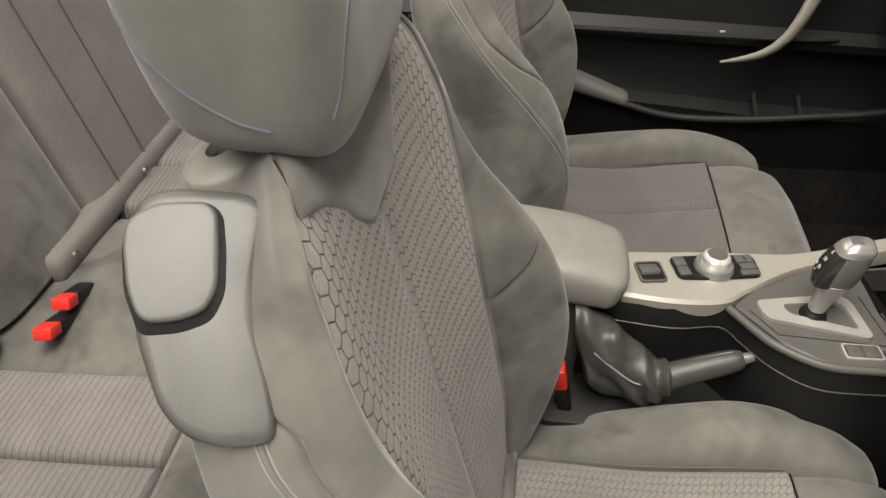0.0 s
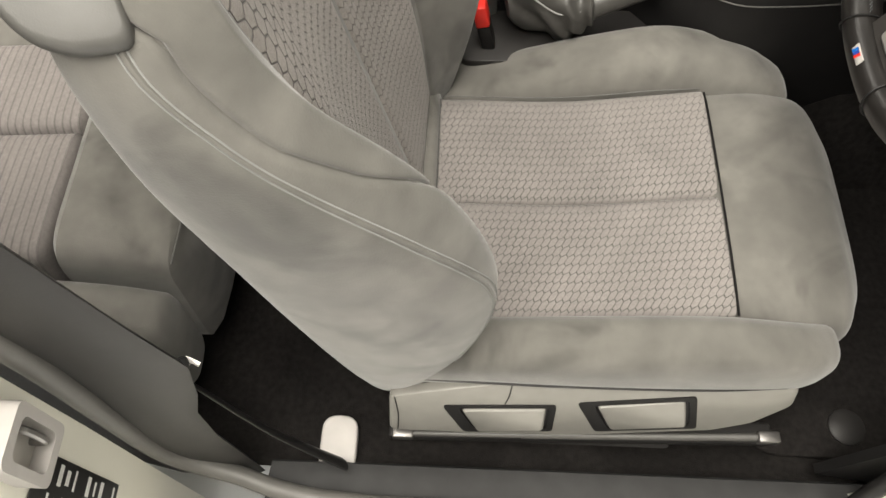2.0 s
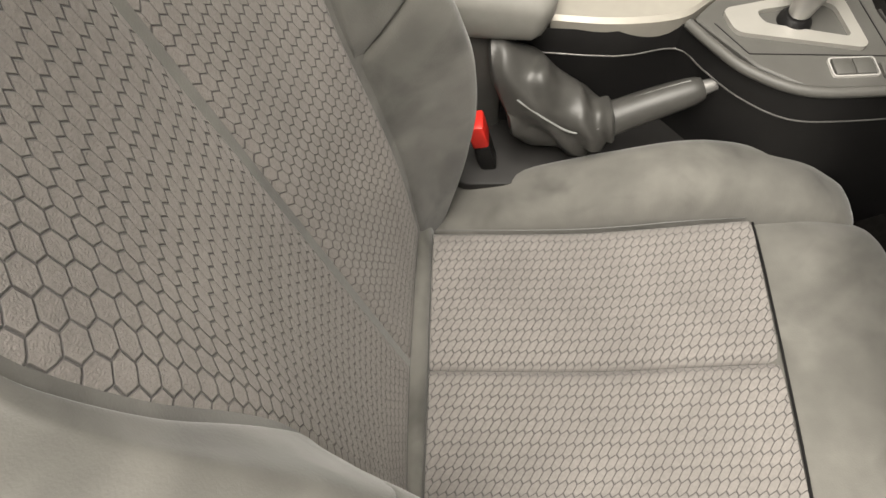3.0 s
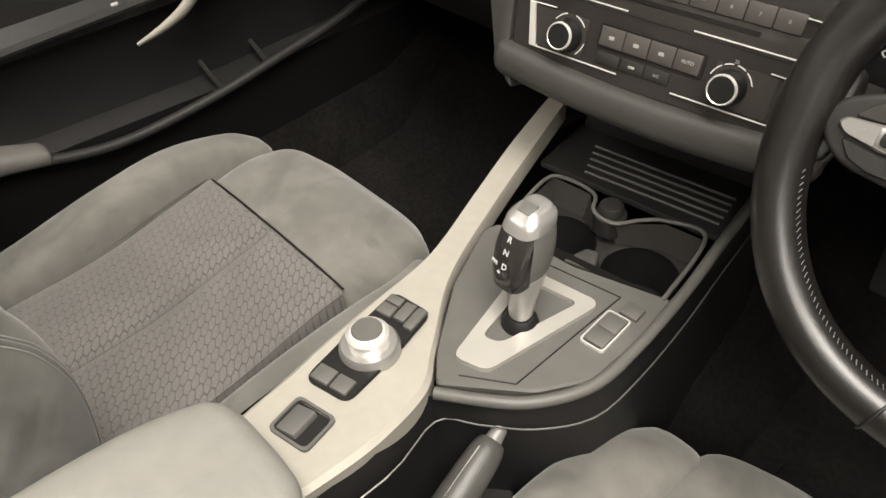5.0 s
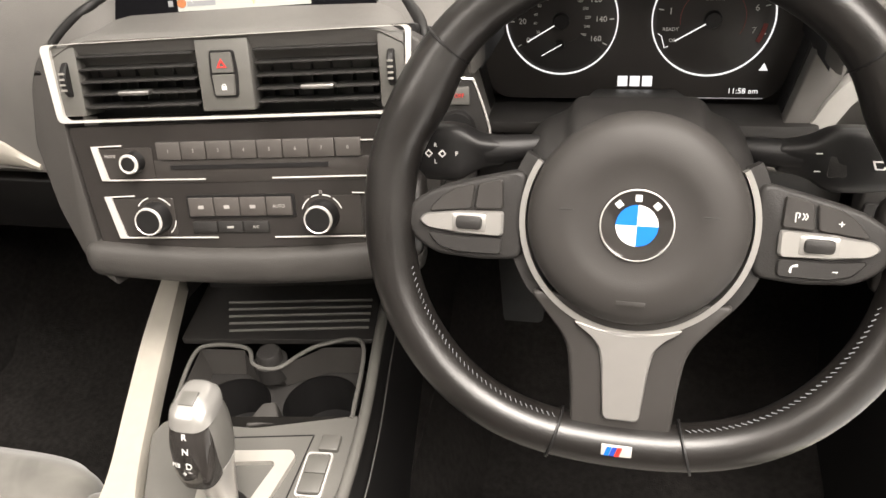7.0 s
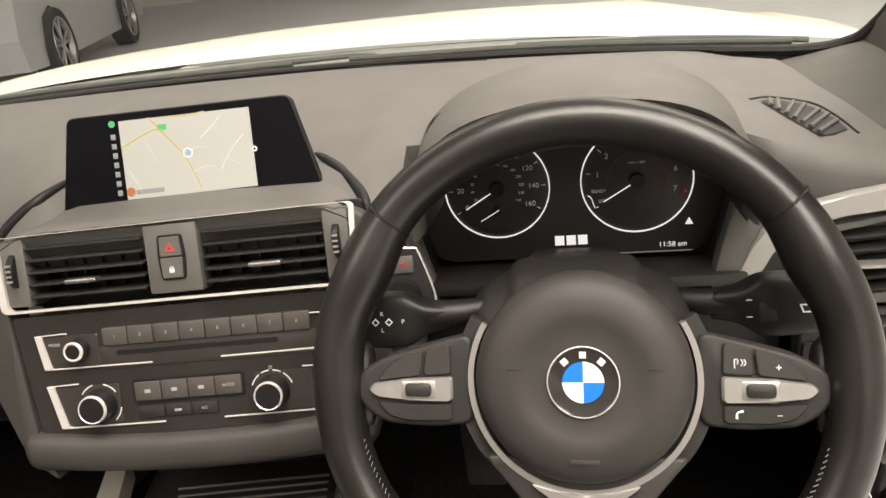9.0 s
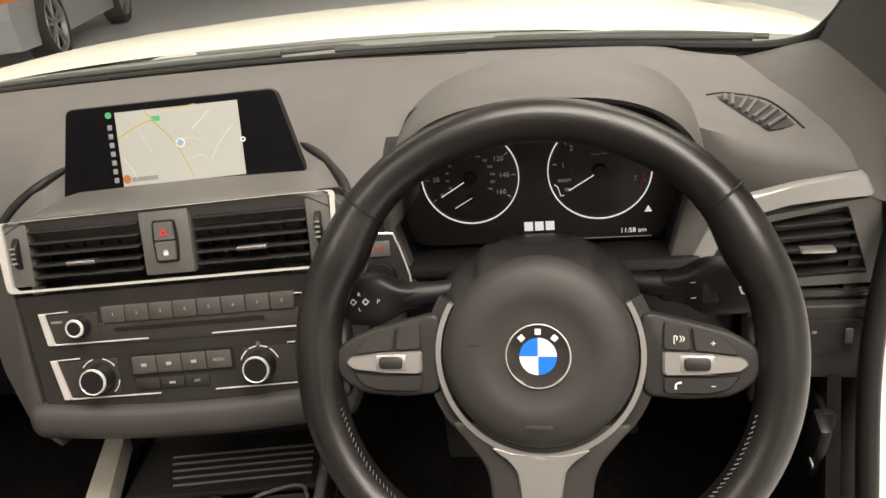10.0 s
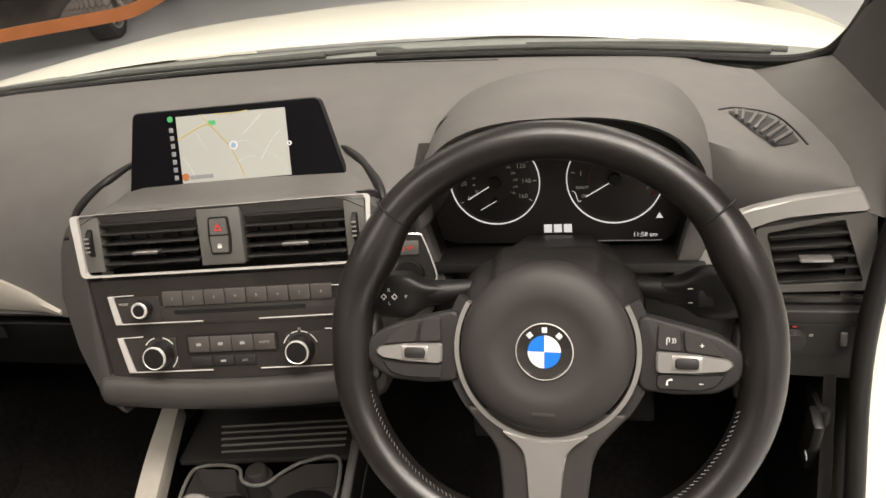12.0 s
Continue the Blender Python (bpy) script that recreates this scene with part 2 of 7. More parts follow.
LCD_BLUE = glow("lcd_blue", (0.2, 0.45, 0.75), 0.7)

GLASS = bpy.data.materials.new("window_glass")
GLASS.use_nodes = True
gt = GLASS.node_tree
gt.nodes.remove(gt.nodes["Principled BSDF"])
clear, shine, both = gt.nodes.new("ShaderNodeBsdfTransparent"), gt.nodes.new("ShaderNodeBsdfGlossy"), gt.nodes.new("ShaderNodeMixShader")
clear.inputs["Color"].default_value = (0.93, 0.95, 0.93, 1)
shine.inputs["Roughness"].default_value = 0.02
both.inputs[0].default_value = 0.05
gt.links.new(clear.outputs[0], both.inputs[1])
gt.links.new(shine.outputs[0], both.inputs[2])
gt.links.new(both.outputs[0], gt.nodes["Material Output"].inputs["Surface"])


# ---- building helpers ----
def finish(bm, smooth=40):
    bmesh.ops.remove_doubles(bm, verts=bm.verts, dist=1e-5)
    bmesh.ops.recalc_face_normals(bm, faces=bm.faces)
    lim = radians(smooth)
    for f in bm.faces:
        f.smooth = True
    for e in bm.edges:
        e.smooth = not (len(e.link_faces) == 2 and e.calc_face_angle(0) > lim)


def part(name, bm, material, parent=None, label="", smooth=40):
    finish(bm, smooth)
    me = bpy.data.meshes.new(name)
    bm.to_mesh(me)
    bm.free()
    me.materials.append(material)
    ob = new(name, me)
    if parent:
        ob.parent = parent
    if label:
        ob["label"] = label
    return ob


def thing(name, label, category, at=None, group="", kind=""):
    ob = new(name)
    ob.empty_display_size = 0.05
    if at is not None:
        ob.matrix_world = at
    return tagged(ob, label, category, group, kind)


def solid(name, bm, material, label, category, group="", kind="", smooth=40):
    return tagged(part(name, bm, material, None, "", smooth), label, category, group, kind)


def move(bm, m):
    bmesh.ops.transform(bm, matrix=m, verts=bm.verts)
    return bm


def rbox(sx, sy, sz, r=0.003, m=None, seg=2):
    bm = bmesh.new()
    bmesh.ops.create_cube(bm, size=1)
    bmesh.ops.scale(bm, vec=(sx, sy, sz), verts=bm.verts)
    if r > 0:
        bmesh.ops.bevel(bm, geom=list(bm.edges), offset=min(r, 0.49 * min(sx, sy, sz)), segments=seg, affect="EDGES", profile=0.5)
    return move(bm, m) if m is not None else bm


def rounded(poly, radii, seg=5):
    """A 2D outline with its corners rounded."""
    out, n = [], len(poly)
    if isinstance(radii, (int, float)):
        radii = [radii] * n
    for i, p in enumerate(poly):
        p, a, c, r = Vector(p), Vector(poly[i - 1]), Vector(poly[(i + 1) % n]), radii[i]
        d1, d2 = (a - p), (c - p)
        k = min(r, 0.45 * d1.length, 0.45 * d2.length)
        s, e = p + d1.normalized() * k, p + d2.normalized() * k
        if r <= 0:
            out.append(p)
            continue
        for j in range(seg + 1):
            t = j / seg
            out.append(s * (1 - t) ** 2 + p * 2 * t * (1 - t) + e * t * t)
    return out


def plate(poly, thick, m=None, radii=0.0, bev=0.001, hole=None):
    """An outline in the local xy plane, thickened to +z, with a small edge bevel; hole: inner outline of the same count for a frame."""
    pts = rounded(poly, radii) if radii else [Vector(p) for p in poly]
    bm = bmesh.new()
    if hole is None:
        c = sum(pts, Vector((0, 0))) / len(pts)
        lay = [(0.0, 0.0), (0.0, thick - bev), (bev, thick)] if bev < 0.003 else [(0.0, 0.0), *[(bev * (1 - math.cos(q * math.pi / 8)), thick - bev + bev * math.sin(q * math.pi / 8)) for q in range(5)]]
        rings = []
        for ins, z in lay:
            ring = []
            for p in pts:
                d = (p - c)
                q = p - d.normalized() * ins if d.length > 1e-6 else p
                ring.append(bm.verts.new((q.x, q.y, z)))
            rings.append(ring)
        n = len(pts)
        for a, b in zip(rings, rings[1:]):
            for i in range(n):
                bm.faces.new((a[i], a[(i + 1) % n], b[(i + 1) % n], b[i]))
        bm.faces.new(rings[-1])
        bm.faces.new(list(reversed(rings[0])))
    else:
        inn = rounded(hole, radii) if radii else [Vector(p) for p in hole]
        n = len(pts)
        lay = [[bm.verts.new((p.x, p.y, z)) for p in src] for src, z in ((pts, 0), (pts, thick), (inn, thick), (inn, 0))]
        for k in range(4):
            a, b = lay[k], lay[(k + 1) % 4]
            for i in range(n):
                bm.faces.new((a[i], a[(i + 1) % n], b[(i + 1) % n], b[i]))
    return move(bm, m) if m is not None else bm


def rect(w, h, cx=0.0, cy=0.0):
    return [(cx - w / 2, cy - h / 2), (cx + w / 2, cy - h / 2), (cx + w / 2, cy + h / 2), (cx - w / 2, cy + h / 2)]


def lathe(profile, n=32, m=None, arc=2 * math.pi):
    """A profile of (radius, z) turned about z."""
    bm = bmesh.new()
    full = abs(arc - 2 * math.pi) < 1e-6
    cols = []
    for i in range(n if full else n + 1):
        a = arc * i / n
        cols.append([bm.verts.new((r * math.cos(a), r * math.sin(a), z)) for r, z in profile])
    for i in range(len(cols) if full else len(cols) - 1):
        p, q = cols[i], cols[(i + 1) % len(cols)]
        for j in range(len(profile) - 1):
            bm.faces.new((p[j], q[j], q[j + 1], p[j + 1]))
    bmesh.ops.remove_doubles(bm, verts=bm.verts, dist=1e-6)
    bmesh.ops.dissolve_degenerate(bm, edges=bm.edges, dist=1e-7)
    return move(bm, m) if m is not None else bm


def catmull(pts, per=6):
    pts = [Vector(p) for p in pts]
    out = []
    for i in range(len(pts) - 1):
        p0, p1, p2, p3 = pts[max(i - 1, 0)], pts[i], pts[i + 1], pts[min(i + 2, len(pts) - 1)]
        for j in range(per):
            t = j / per
            out.append(0.5 * ((2 * p1) + (p2 - p0) * t + (2 * p0 - 5 * p1 + 4 * p2 - p3) * t * t + (3 * p1 - p0 - 3 * p2 + p3) * t ** 3))
    out.append(pts[-1].copy())
    return out


def loft(rings, closed=True, cap=True):
    bm = bmesh.new()
    vs = [[bm.verts.new(p) for p in r] for r in rings]
    n = len(vs[0])
    for a, b in zip(vs, vs[1:]):
        for i in range(n if closed else n - 1):
            bm.faces.new((a[i], a[(i + 1) % n], b[(i + 1) % n], b[i]))
    if cap and closed:
        for r in (list(reversed(vs[0])), vs[-1]):
            bm.faces.new(r)
    return bm


def pillow(rows, n=28, power=2.6, per=5, puff=0.45):
    """A stuffed form: rows of (centre, half-width vector, half-height vector), smoothly joined, with rounded ends."""
    cs = catmull([r[0] for r in rows], per)
    aa = catmull([r[1] for r in rows], per)
    bb = catmull([r[2] for r in rows], per)
    rings = []

    def ring(c, a, b, k):
        out = []
        for i in range(n):
            t = 2 * math.pi * i / n
            x, y = math.cos(t), math.sin(t)
            x, y = math.copysign(abs(x) ** (2 / power), x), math.copysign(abs(y) ** (2 / power), y)
            out.append(c + a * (x * k) + b * (y * k))
        return out

    first, last = cs[0] - cs[1], cs[-1] - cs[-2]
    first.normalize(), last.normalize()
    rf, rl = min(aa[0].length, bb[0].length) * puff, min(aa[-1].length, bb[-1].length) * puff
    for k, d in ((0.35, 1.0), (0.7, 0.78), (0.9, 0.42)):
        rings.append(ring(cs[0] + first * rf * d, aa[0], bb[0], k))
    for c, a, b in zip(cs, aa, bb):
        rings.append(ring(c, a, b, 1))
    for k, d in ((0.9, 0.42), (0.7, 0.78), (0.35, 1.0)):
        rings.append(ring(cs[-1] + last * rl * d, aa[-1], bb[-1], k))
    return loft(rings)


def tube(pts, r, n=8, per=6, closed=False, flat=1.0):
    """A round bar along points; r: one radius or one for each point."""
    path = catmull(pts, per) if per > 1 else [Vector(p) for p in pts]
    rads = r if isinstance(r, (list, tuple)) else [r] * len(pts)
    rr = [v.x for v in (catmull([(q, 0, 0) for q in rads], per) if per > 1 else [Vector((q, 0, 0)) for q in rads])]
    rings, up = [], None
    for i, p in enumerate(path):
        t = (path[min(i + 1, len(path) - 1)] - path[max(i - 1, 0)]).normalized()
        if up is None:
            up = t.orthogonal().normalized()
        up = (up - t * up.dot(t)).normalized()
        s = t.cross(up)
        rings.append([p + (up * math.cos(2 * math.pi * k / n) + s * math.sin(2 * math.pi * k / n) * flat) * rr[i] for k in range(n)])
    return loft(rings)


def frame_m(o, x, y, z):
    m = Matrix.Identity(4)
    for i, v in enumerate((x, y, z)):
        for j in range(3):
            m[j][i] = v[j]
    for j in range(3):
        m[j][3] = o[j]
    return m


def lettering(name, text, size, material, m, parent=None, depth=0.0002, align="CENTER"):
    cu = bpy.data.curves.new(name, "FONT")
    cu.body, cu.size, cu.align_x, cu.align_y, cu.extrude, cu.resolution_u = text, size, align, "CENTER", depth, 3
    tmp = bpy.data.objects.new(name, cu)
    scene.collection.objects.link(tmp)
    me = bpy.data.meshes.new_from_object(tmp.evaluated_get(bpy.context.evaluated_depsgraph_get()))
    bpy.data.objects.remove(tmp)
    me.transform(m)
    me.materials.clear()
    me.materials.append(material)
    ob = new(name, me)
    if parent:
        ob.parent = parent
    return ob


def arc_strip(r0, r1, a0, a1, thick, m, n=40):
    bm = bmesh.new()
    rows = []
    for i in range(n + 1):
        a = radians(a0 + (a1 - a0) * i / n)
        c, s = math.cos(a), math.sin(a)
        rows.append([bm.verts.new((r * c, r * s, z)) for r, z in ((r0, 0), (r0, thick), (r1, thick), (r1, 0))])
    for p, q in zip(rows, rows[1:]):
        for j in range(4):
            bm.faces.new((p[j], q[j], q[(j + 1) % 4], p[(j + 1) % 4]))
    bm.faces.new(list(reversed(rows[0])))
    bm.faces.new(rows[-1])
    return move(bm, m)


T = Matrix.Translation

# ---- hall and car shell ----
def hall():
    solid("ground", rbox(16, 20, 0.1, 0, T((0, 4, -0.05))), FLOORGREY, "smooth pale grey showroom floor", "floor", kind="structure")
    for nm, sx, sy, x, y in (("wall_north", 16, 0.2, 0, 14.1), ("wall_south", 16, 0.2, 0, -6.1), ("wall_east", 0.2, 20, 8.1, 4), ("wall_west", 0.2, 20, -8.1, 4)):
        solid(nm, rbox(sx, sy, 3.8, 0, T((x, y, 1.9))), WALLS, "plain painted showroom wall", "wall", kind="structure")
    solid("ceiling", rbox(16, 20, 0.1, 0, T((0, 4, 3.85))), WALLS, "plain pale showroom ceiling", "ceiling", kind="structure")


hall()

# car floor pan: carpet with a raised tunnel
CX = 0.362


def car_floor():
    prof = [(-0.70, 0.36), (-0.66, 0.20), (-0.20, 0.19), (-0.13, 0.34), (0.13, 0.34), (0.19, 0.19), (0.62, 0.19), (0.645, 0.215)]
    ys = [(-0.75, 0.0), (-0.4, 0.0), (0.1, 0.0), (0.35, 0.02), (0.62, 0.24), (0.8, 0.40)]
    rings = [[(x, y, z + dz + 0.004 * noise.noise((x * 6, y * 6, 0))) for x, z in prof] for y, dz in ys]
    bm = loft(rings, closed=False)
    solid("car_floor", bm, CARPET, "dark carpeted car floor with a raised tunnel", "car floor", kind="structure", smooth=60)
    fw = rbox(1.35, 0.02, 0.54, 0.004, T((-0.03, 0.72, 0.56)))
    solid("bulkhead", fw, BLACK, "dark bulkhead behind the pedals", "bulkhead", kind="structure")
    mat_ob = thing("floor_mat", "dark grey carpet floor mat in the driver footwell", "floor mat")
    bm = plate([(0.22, -0.02), (0.60, -0.02), (0.61, 0.32), (0.24, 0.34)], 0.008, T((0, 0, 0.192)), 0.04, 0.003)
    part("mat_sheet", bm, CARPET, mat_ob)
    for x, y in ((0.5626, 0.1132), ):
        part("fixing_disc", lathe([(0, 0.006), (0.020, 0.006), (0.024, 0.003), (0.024, 0)], 28, T((x, y, 0.20))), DARK, mat_ob, "round dark fixing disc")
    cap = thing("rail_cover", "rounded pale grey plastic cover on the carpet", "rail cover")
    bm = plate([(0.576, -0.566), (0.640, -0.566), (0.640, -0.520), (0.576, -0.520)], 0.014, T((0, 0, 0.194)), [0.021, 0.002, 0.002, 0.021], 0.004)
    part("cover", bm, ROCKER, cap)


car_floor()


# ---- front seats ----
def front_seat(cx, sgn, label, fabric_c, fabric_b):
    """sgn +1: the outer side is towards +x."""
    s = thing("front_seat", label, "car seat", T((cx, -0.25, 0.19)), group="front seats")
    inv = T((-cx, 0.25, -0.19))

    def P(x, y, z):
        return Vector((cx + sgn * x, y, z))

    def D(x, y, z):
        return Vector((sgn * x, y, z))

    def add(name, bm, mt, label="", parent=None, smooth=50):
        return part(name, move(bm, inv), mt, parent or s, label, smooth)

    # cushion: two fabric halves with a seam between, from rear to front
    for k in (-1, 1):
        c = k * 0.0775
        rows = [(P(c, -0.432, 0.364), D(0.0785, 0, 0), D(0, 0, 0.034)),
                (P(c, -0.40, 0.364), D(0.0785, 0, 0), D(0, 0.005, 0.036)),
                (P(c, -0.28, 0.366), D(0.0785, 0, 0), D(0, 0.004, 0.040)),
                (P(c, -0.17, 0.385), D(0.0785, 0, 0), D(0, 0.003, 0.042)),
                (P(c, -0.112, 0.398), D(0.0785, 0, 0), D(0, 0.002, 0.040))]
        add("seat_fabric", pillow(rows, 40, 7.0, 8, 0.12), fabric_c)
    rows = [(P(-0.16, -0.46, 0.368), D(0, 0.028, 0), D(0, 0, 0.034)), (P(0.0, -0.46, 0.368), D(0, 0.028, 0), D(0, 0, 0.036)), (P(0.16, -0.46, 0.368), D(0, 0.028, 0), D(0, 0, 0.034))]
    add("rear_pad", pillow(rows, 28, 4.0, 6, 0.3), SUEDE)
    rows = [(P(0.0, -0.102, 0.390), D(0.165, 0, 0), D(0, 0.0, 0.046)),
            (P(0.0, -0.04, 0.392), D(0.168, 0, 0), D(0, -0.004, 0.052)),
            (P(0.0, 0.015, 0.386), D(0.160, 0, 0), D(0, -0.002, 0.050)),
            (P(0.0, 0.036, 0.378), D(0.130, 0, 0), D(0, 0, 0.042))]
    add("thigh_pad", pillow(rows, 40, 4.0, 6, 0.5), SUEDE, "grey suede thigh pad")
    # black tube draws the shading in the gap before the thigh pad
    add("thigh_gap_shade", tube([P(-0.150, -0.1065, 0.432), P(-0.08, -0.1065, 0.4365), P(0.08, -0.1065, 0.4365), P(0.150, -0.1065, 0.432)], 0.0014, 6, 4), BLACK)
    for k in (-1, 1):
        add("edge_seam", tube([P(k * 0.1555, -0.43, 0.396), P(k * 0.1555, -0.28, 0.403), P(k * 0.1555, -0.17, 0.424), P(k * 0.1555, -0.112, 0.432)], 0.0007, 6, 5), SHELL)
    add("rear_seam", tube([P(-0.15, -0.4335, 0.397), P(0.15, -0.4335, 0.397)], 0.0007, 6, 4), SHELL)
    # bolsters of the cushion
    for k, zr in ((-1, 0.0 if sgn > 0 else -0.028), (1, -0.004)):
        w = 0.033 if k > 0 else 0.044
        c = 0.186 if k > 0 else 0.196
        rows = [(P(k * c, -0.50, 0.385), D(w, 0, 0), D(0, 0, 0.035)),
                (P(k * c, -0.38, 0.390), D(w, 0, 0), D(k * 0.004, 0, 0.045)),
                (P(k * (c + 0.002), -0.25, 0.405 + zr), D(w, 0, -0.004), D(k * 0.006, 0, 0.060)),
                (P(k * (c + 0.002), -0.14, 0.415 + zr), D(w, 0, -0.004), D(k * 0.006, 0, 0.062)),
                (P(k * (c - 0.002), -0.05, 0.408 + zr), D(w - 0.001, 0, 0), D(k * 0.004, 0, 0.052)),
                (P(k * (c - 0.008), -0.015, 0.400), D(w - 0.006, 0, 0), D(0, 0, 0.040))]
        if k < 0:
            rows = [(P(-c, -0.50, 0.345), D(w, 0, 0), D(0, 0, 0.032)), (P(-c, -0.38, 0.352), D(w, 0, 0), D(-0.004, 0, 0.042)), (P(-c - 0.002, -0.25, 0.380 + 0.4 * zr), D(w, 0, -0.004), D(-0.006, 0, 0.056)),
                    (P(-c - 0.002, -0.15, 0.402 + zr), D(w, 0, -0.004), D(-0.006, 0, 0.060)), (P(-c + 0.004, -0.06, 0.398 + zr), D(w, 0, 0), D(-0.004, 0, 0.052)), (P(-c + 0.014, -0.012, 0.395 + 0.5 * zr), D(w - 0.008, 0, 0), D(0, 0, 0.040))]
        cb = add("cushion_bolster", pillow(rows, 32, 3.2, 6, 0.6), SUEDE)
        e = c + w - 0.002
        for dz, mt, r_ in ((0.0, DARK, 0.0014), (0.007, STITCH, 0.0007)):
            add("bolster_seam", tube([P(k * e, -0.46, 0.381 + dz), P(k * (e + 0.003), -0.30, 0.386 + dz + zr), P(k * (e + 0.003), -0.14, 0.394 + dz + zr), P(k * (e - 0.003), -0.05, 0.397 + dz + zr)], r_, 6, 6), mt, "", cb)
    # plastic skirt, flared towards its foot, with two hand recesses
    for k in (-1, 1):
        mm = frame_m(P(k * 0.228, 0, 0.280), D(0, 1, 0), D(-k * 0.222, 0, 0.975), D(k * 0.975, 0, 0.222))
        holes = [[(-0.389, -0.014), (-0.285, -0.004), (-0.288, 0.057), (-0.416, 0.046)], [(-0.235, 0.000), (-0.120, 0.018), (-0.139, 0.089), (-0.266, 0.064)]]
        rim = [(-0.477, -0.019), (-0.382, -0.020), (-0.266, -0.018), (-0.098, 0.012), (-0.059, 0.033), (-0.029, 0.076), (-0.035, 0.112), (-0.101, 0.104), (-0.192, 0.102), (-0.358, 0.096), (-0.476, 0.060)]
        sk = add("side_skirt", plate(rim, 0.012, mm, 0.008, 0.004), SKIRT, "pale grey plastic seat skirt")
        for h in holes:
            c_ = sum((Vector(p) for p in h), Vector((0, 0))) / 4
            inn = [tuple(c_ + (Vector(p) - c_) * 0.80 + Vector((0.004, 0.001))) for p in h]
            low = [tuple(c_ + (Vector(p) - c_) * 0.74 + Vector((0.004, 0.0))) for p in h]
            add("recess_frame", plate(h, 0.0032, mm @ T((0, 0, 0.0105)), 0.006, 0.001, hole=inn), BLACK, "dark recess frame", sk)
            add("recess_well", plate(inn, 0.0012, mm @ T((0, 0, 0.0112)), 0.004, 0.0003), BLACK, "", sk)
            add("paddle", plate(low, 0.006, mm @ T((0, 0, 0.0118)) @ pose(0, 0, 0, -3, 0, 0), 0.004, 0.002), SKIRT, "pale adjuster paddle", sk)
        add("skirt_joint", tube([mm @ Vector((-0.342, 0.096, 0.0124)), mm @ Vector((-0.343, 0.070, 0.0126)), mm @ Vector((-0.346, 0.054, 0.0124))], 0.0007, 5, 3), BLACK, "", sk)
        add("skirt_joint", tube([mm @ Vector((-0.470, 0.060, 0.0124)), mm @ Vector((-0.466, 0.020, 0.0126)), mm @ Vector((-0.467, -0.016, 0.0124))], 0.0007, 5, 3), BLACK, "", sk)
    for k in (-1, 1):
        add("seat_rail", rbox(0.024, 0.46, 0.022, 0.003, frame_m(P(k * 0.232, -0.25, 0.243), D(1, 0, 0), D(0, 0.994, 0.11).normalized(), D(0, -0.11, 0.994).normalized())), DARK)
        add("release_bar", tube([P(k * 0.238, -0.47, 0.226), P(k * 0.239, -0.25, 0.252), P(k * 0.238, -0.02, 0.280)], 0.005), SHELL)
        add("bar_end", rbox(0.014, 0.026, 0.014, 0.002, T(P(k * 0.239, -0.462, 0.228))), METAL)
        add("bar_end", rbox(0.014, 0.026, 0.014, 0.002, T(P(k * 0.239, -0.028, 0.279))), METAL)
    if sgn > 0:
        br = add("floor_bracket", plate([(-0.33, 0.0), (-0.125, 0.0), (-0.115, 0.030), (-0.32, 0.030)], 0.004, frame_m(P(0.236, 0, 0.200), D(0, 1, 0), D(-0.75, 0, 0.66), D(0.66, 0, 0.75)), 0.004, 0.001), DARK)
        for y_ in (-0.310, -0.140):
            add("bracket_hole", lathe([(0, 0.001), (0.005, 0.001), (0.005, 0)], 14, frame_m(P(0.2295, y_, 0.2075), D(0, 1, 0), D(-0.75, 0, 0.66), D(0.66, 0, 0.75)) @ T((0, 0, 0.0036))), BLACK, "", br)
    add("seat_pan", rbox(0.42, 0.40, 0.05, 0.01, T((cx, -0.26, 0.32))), BLACK)
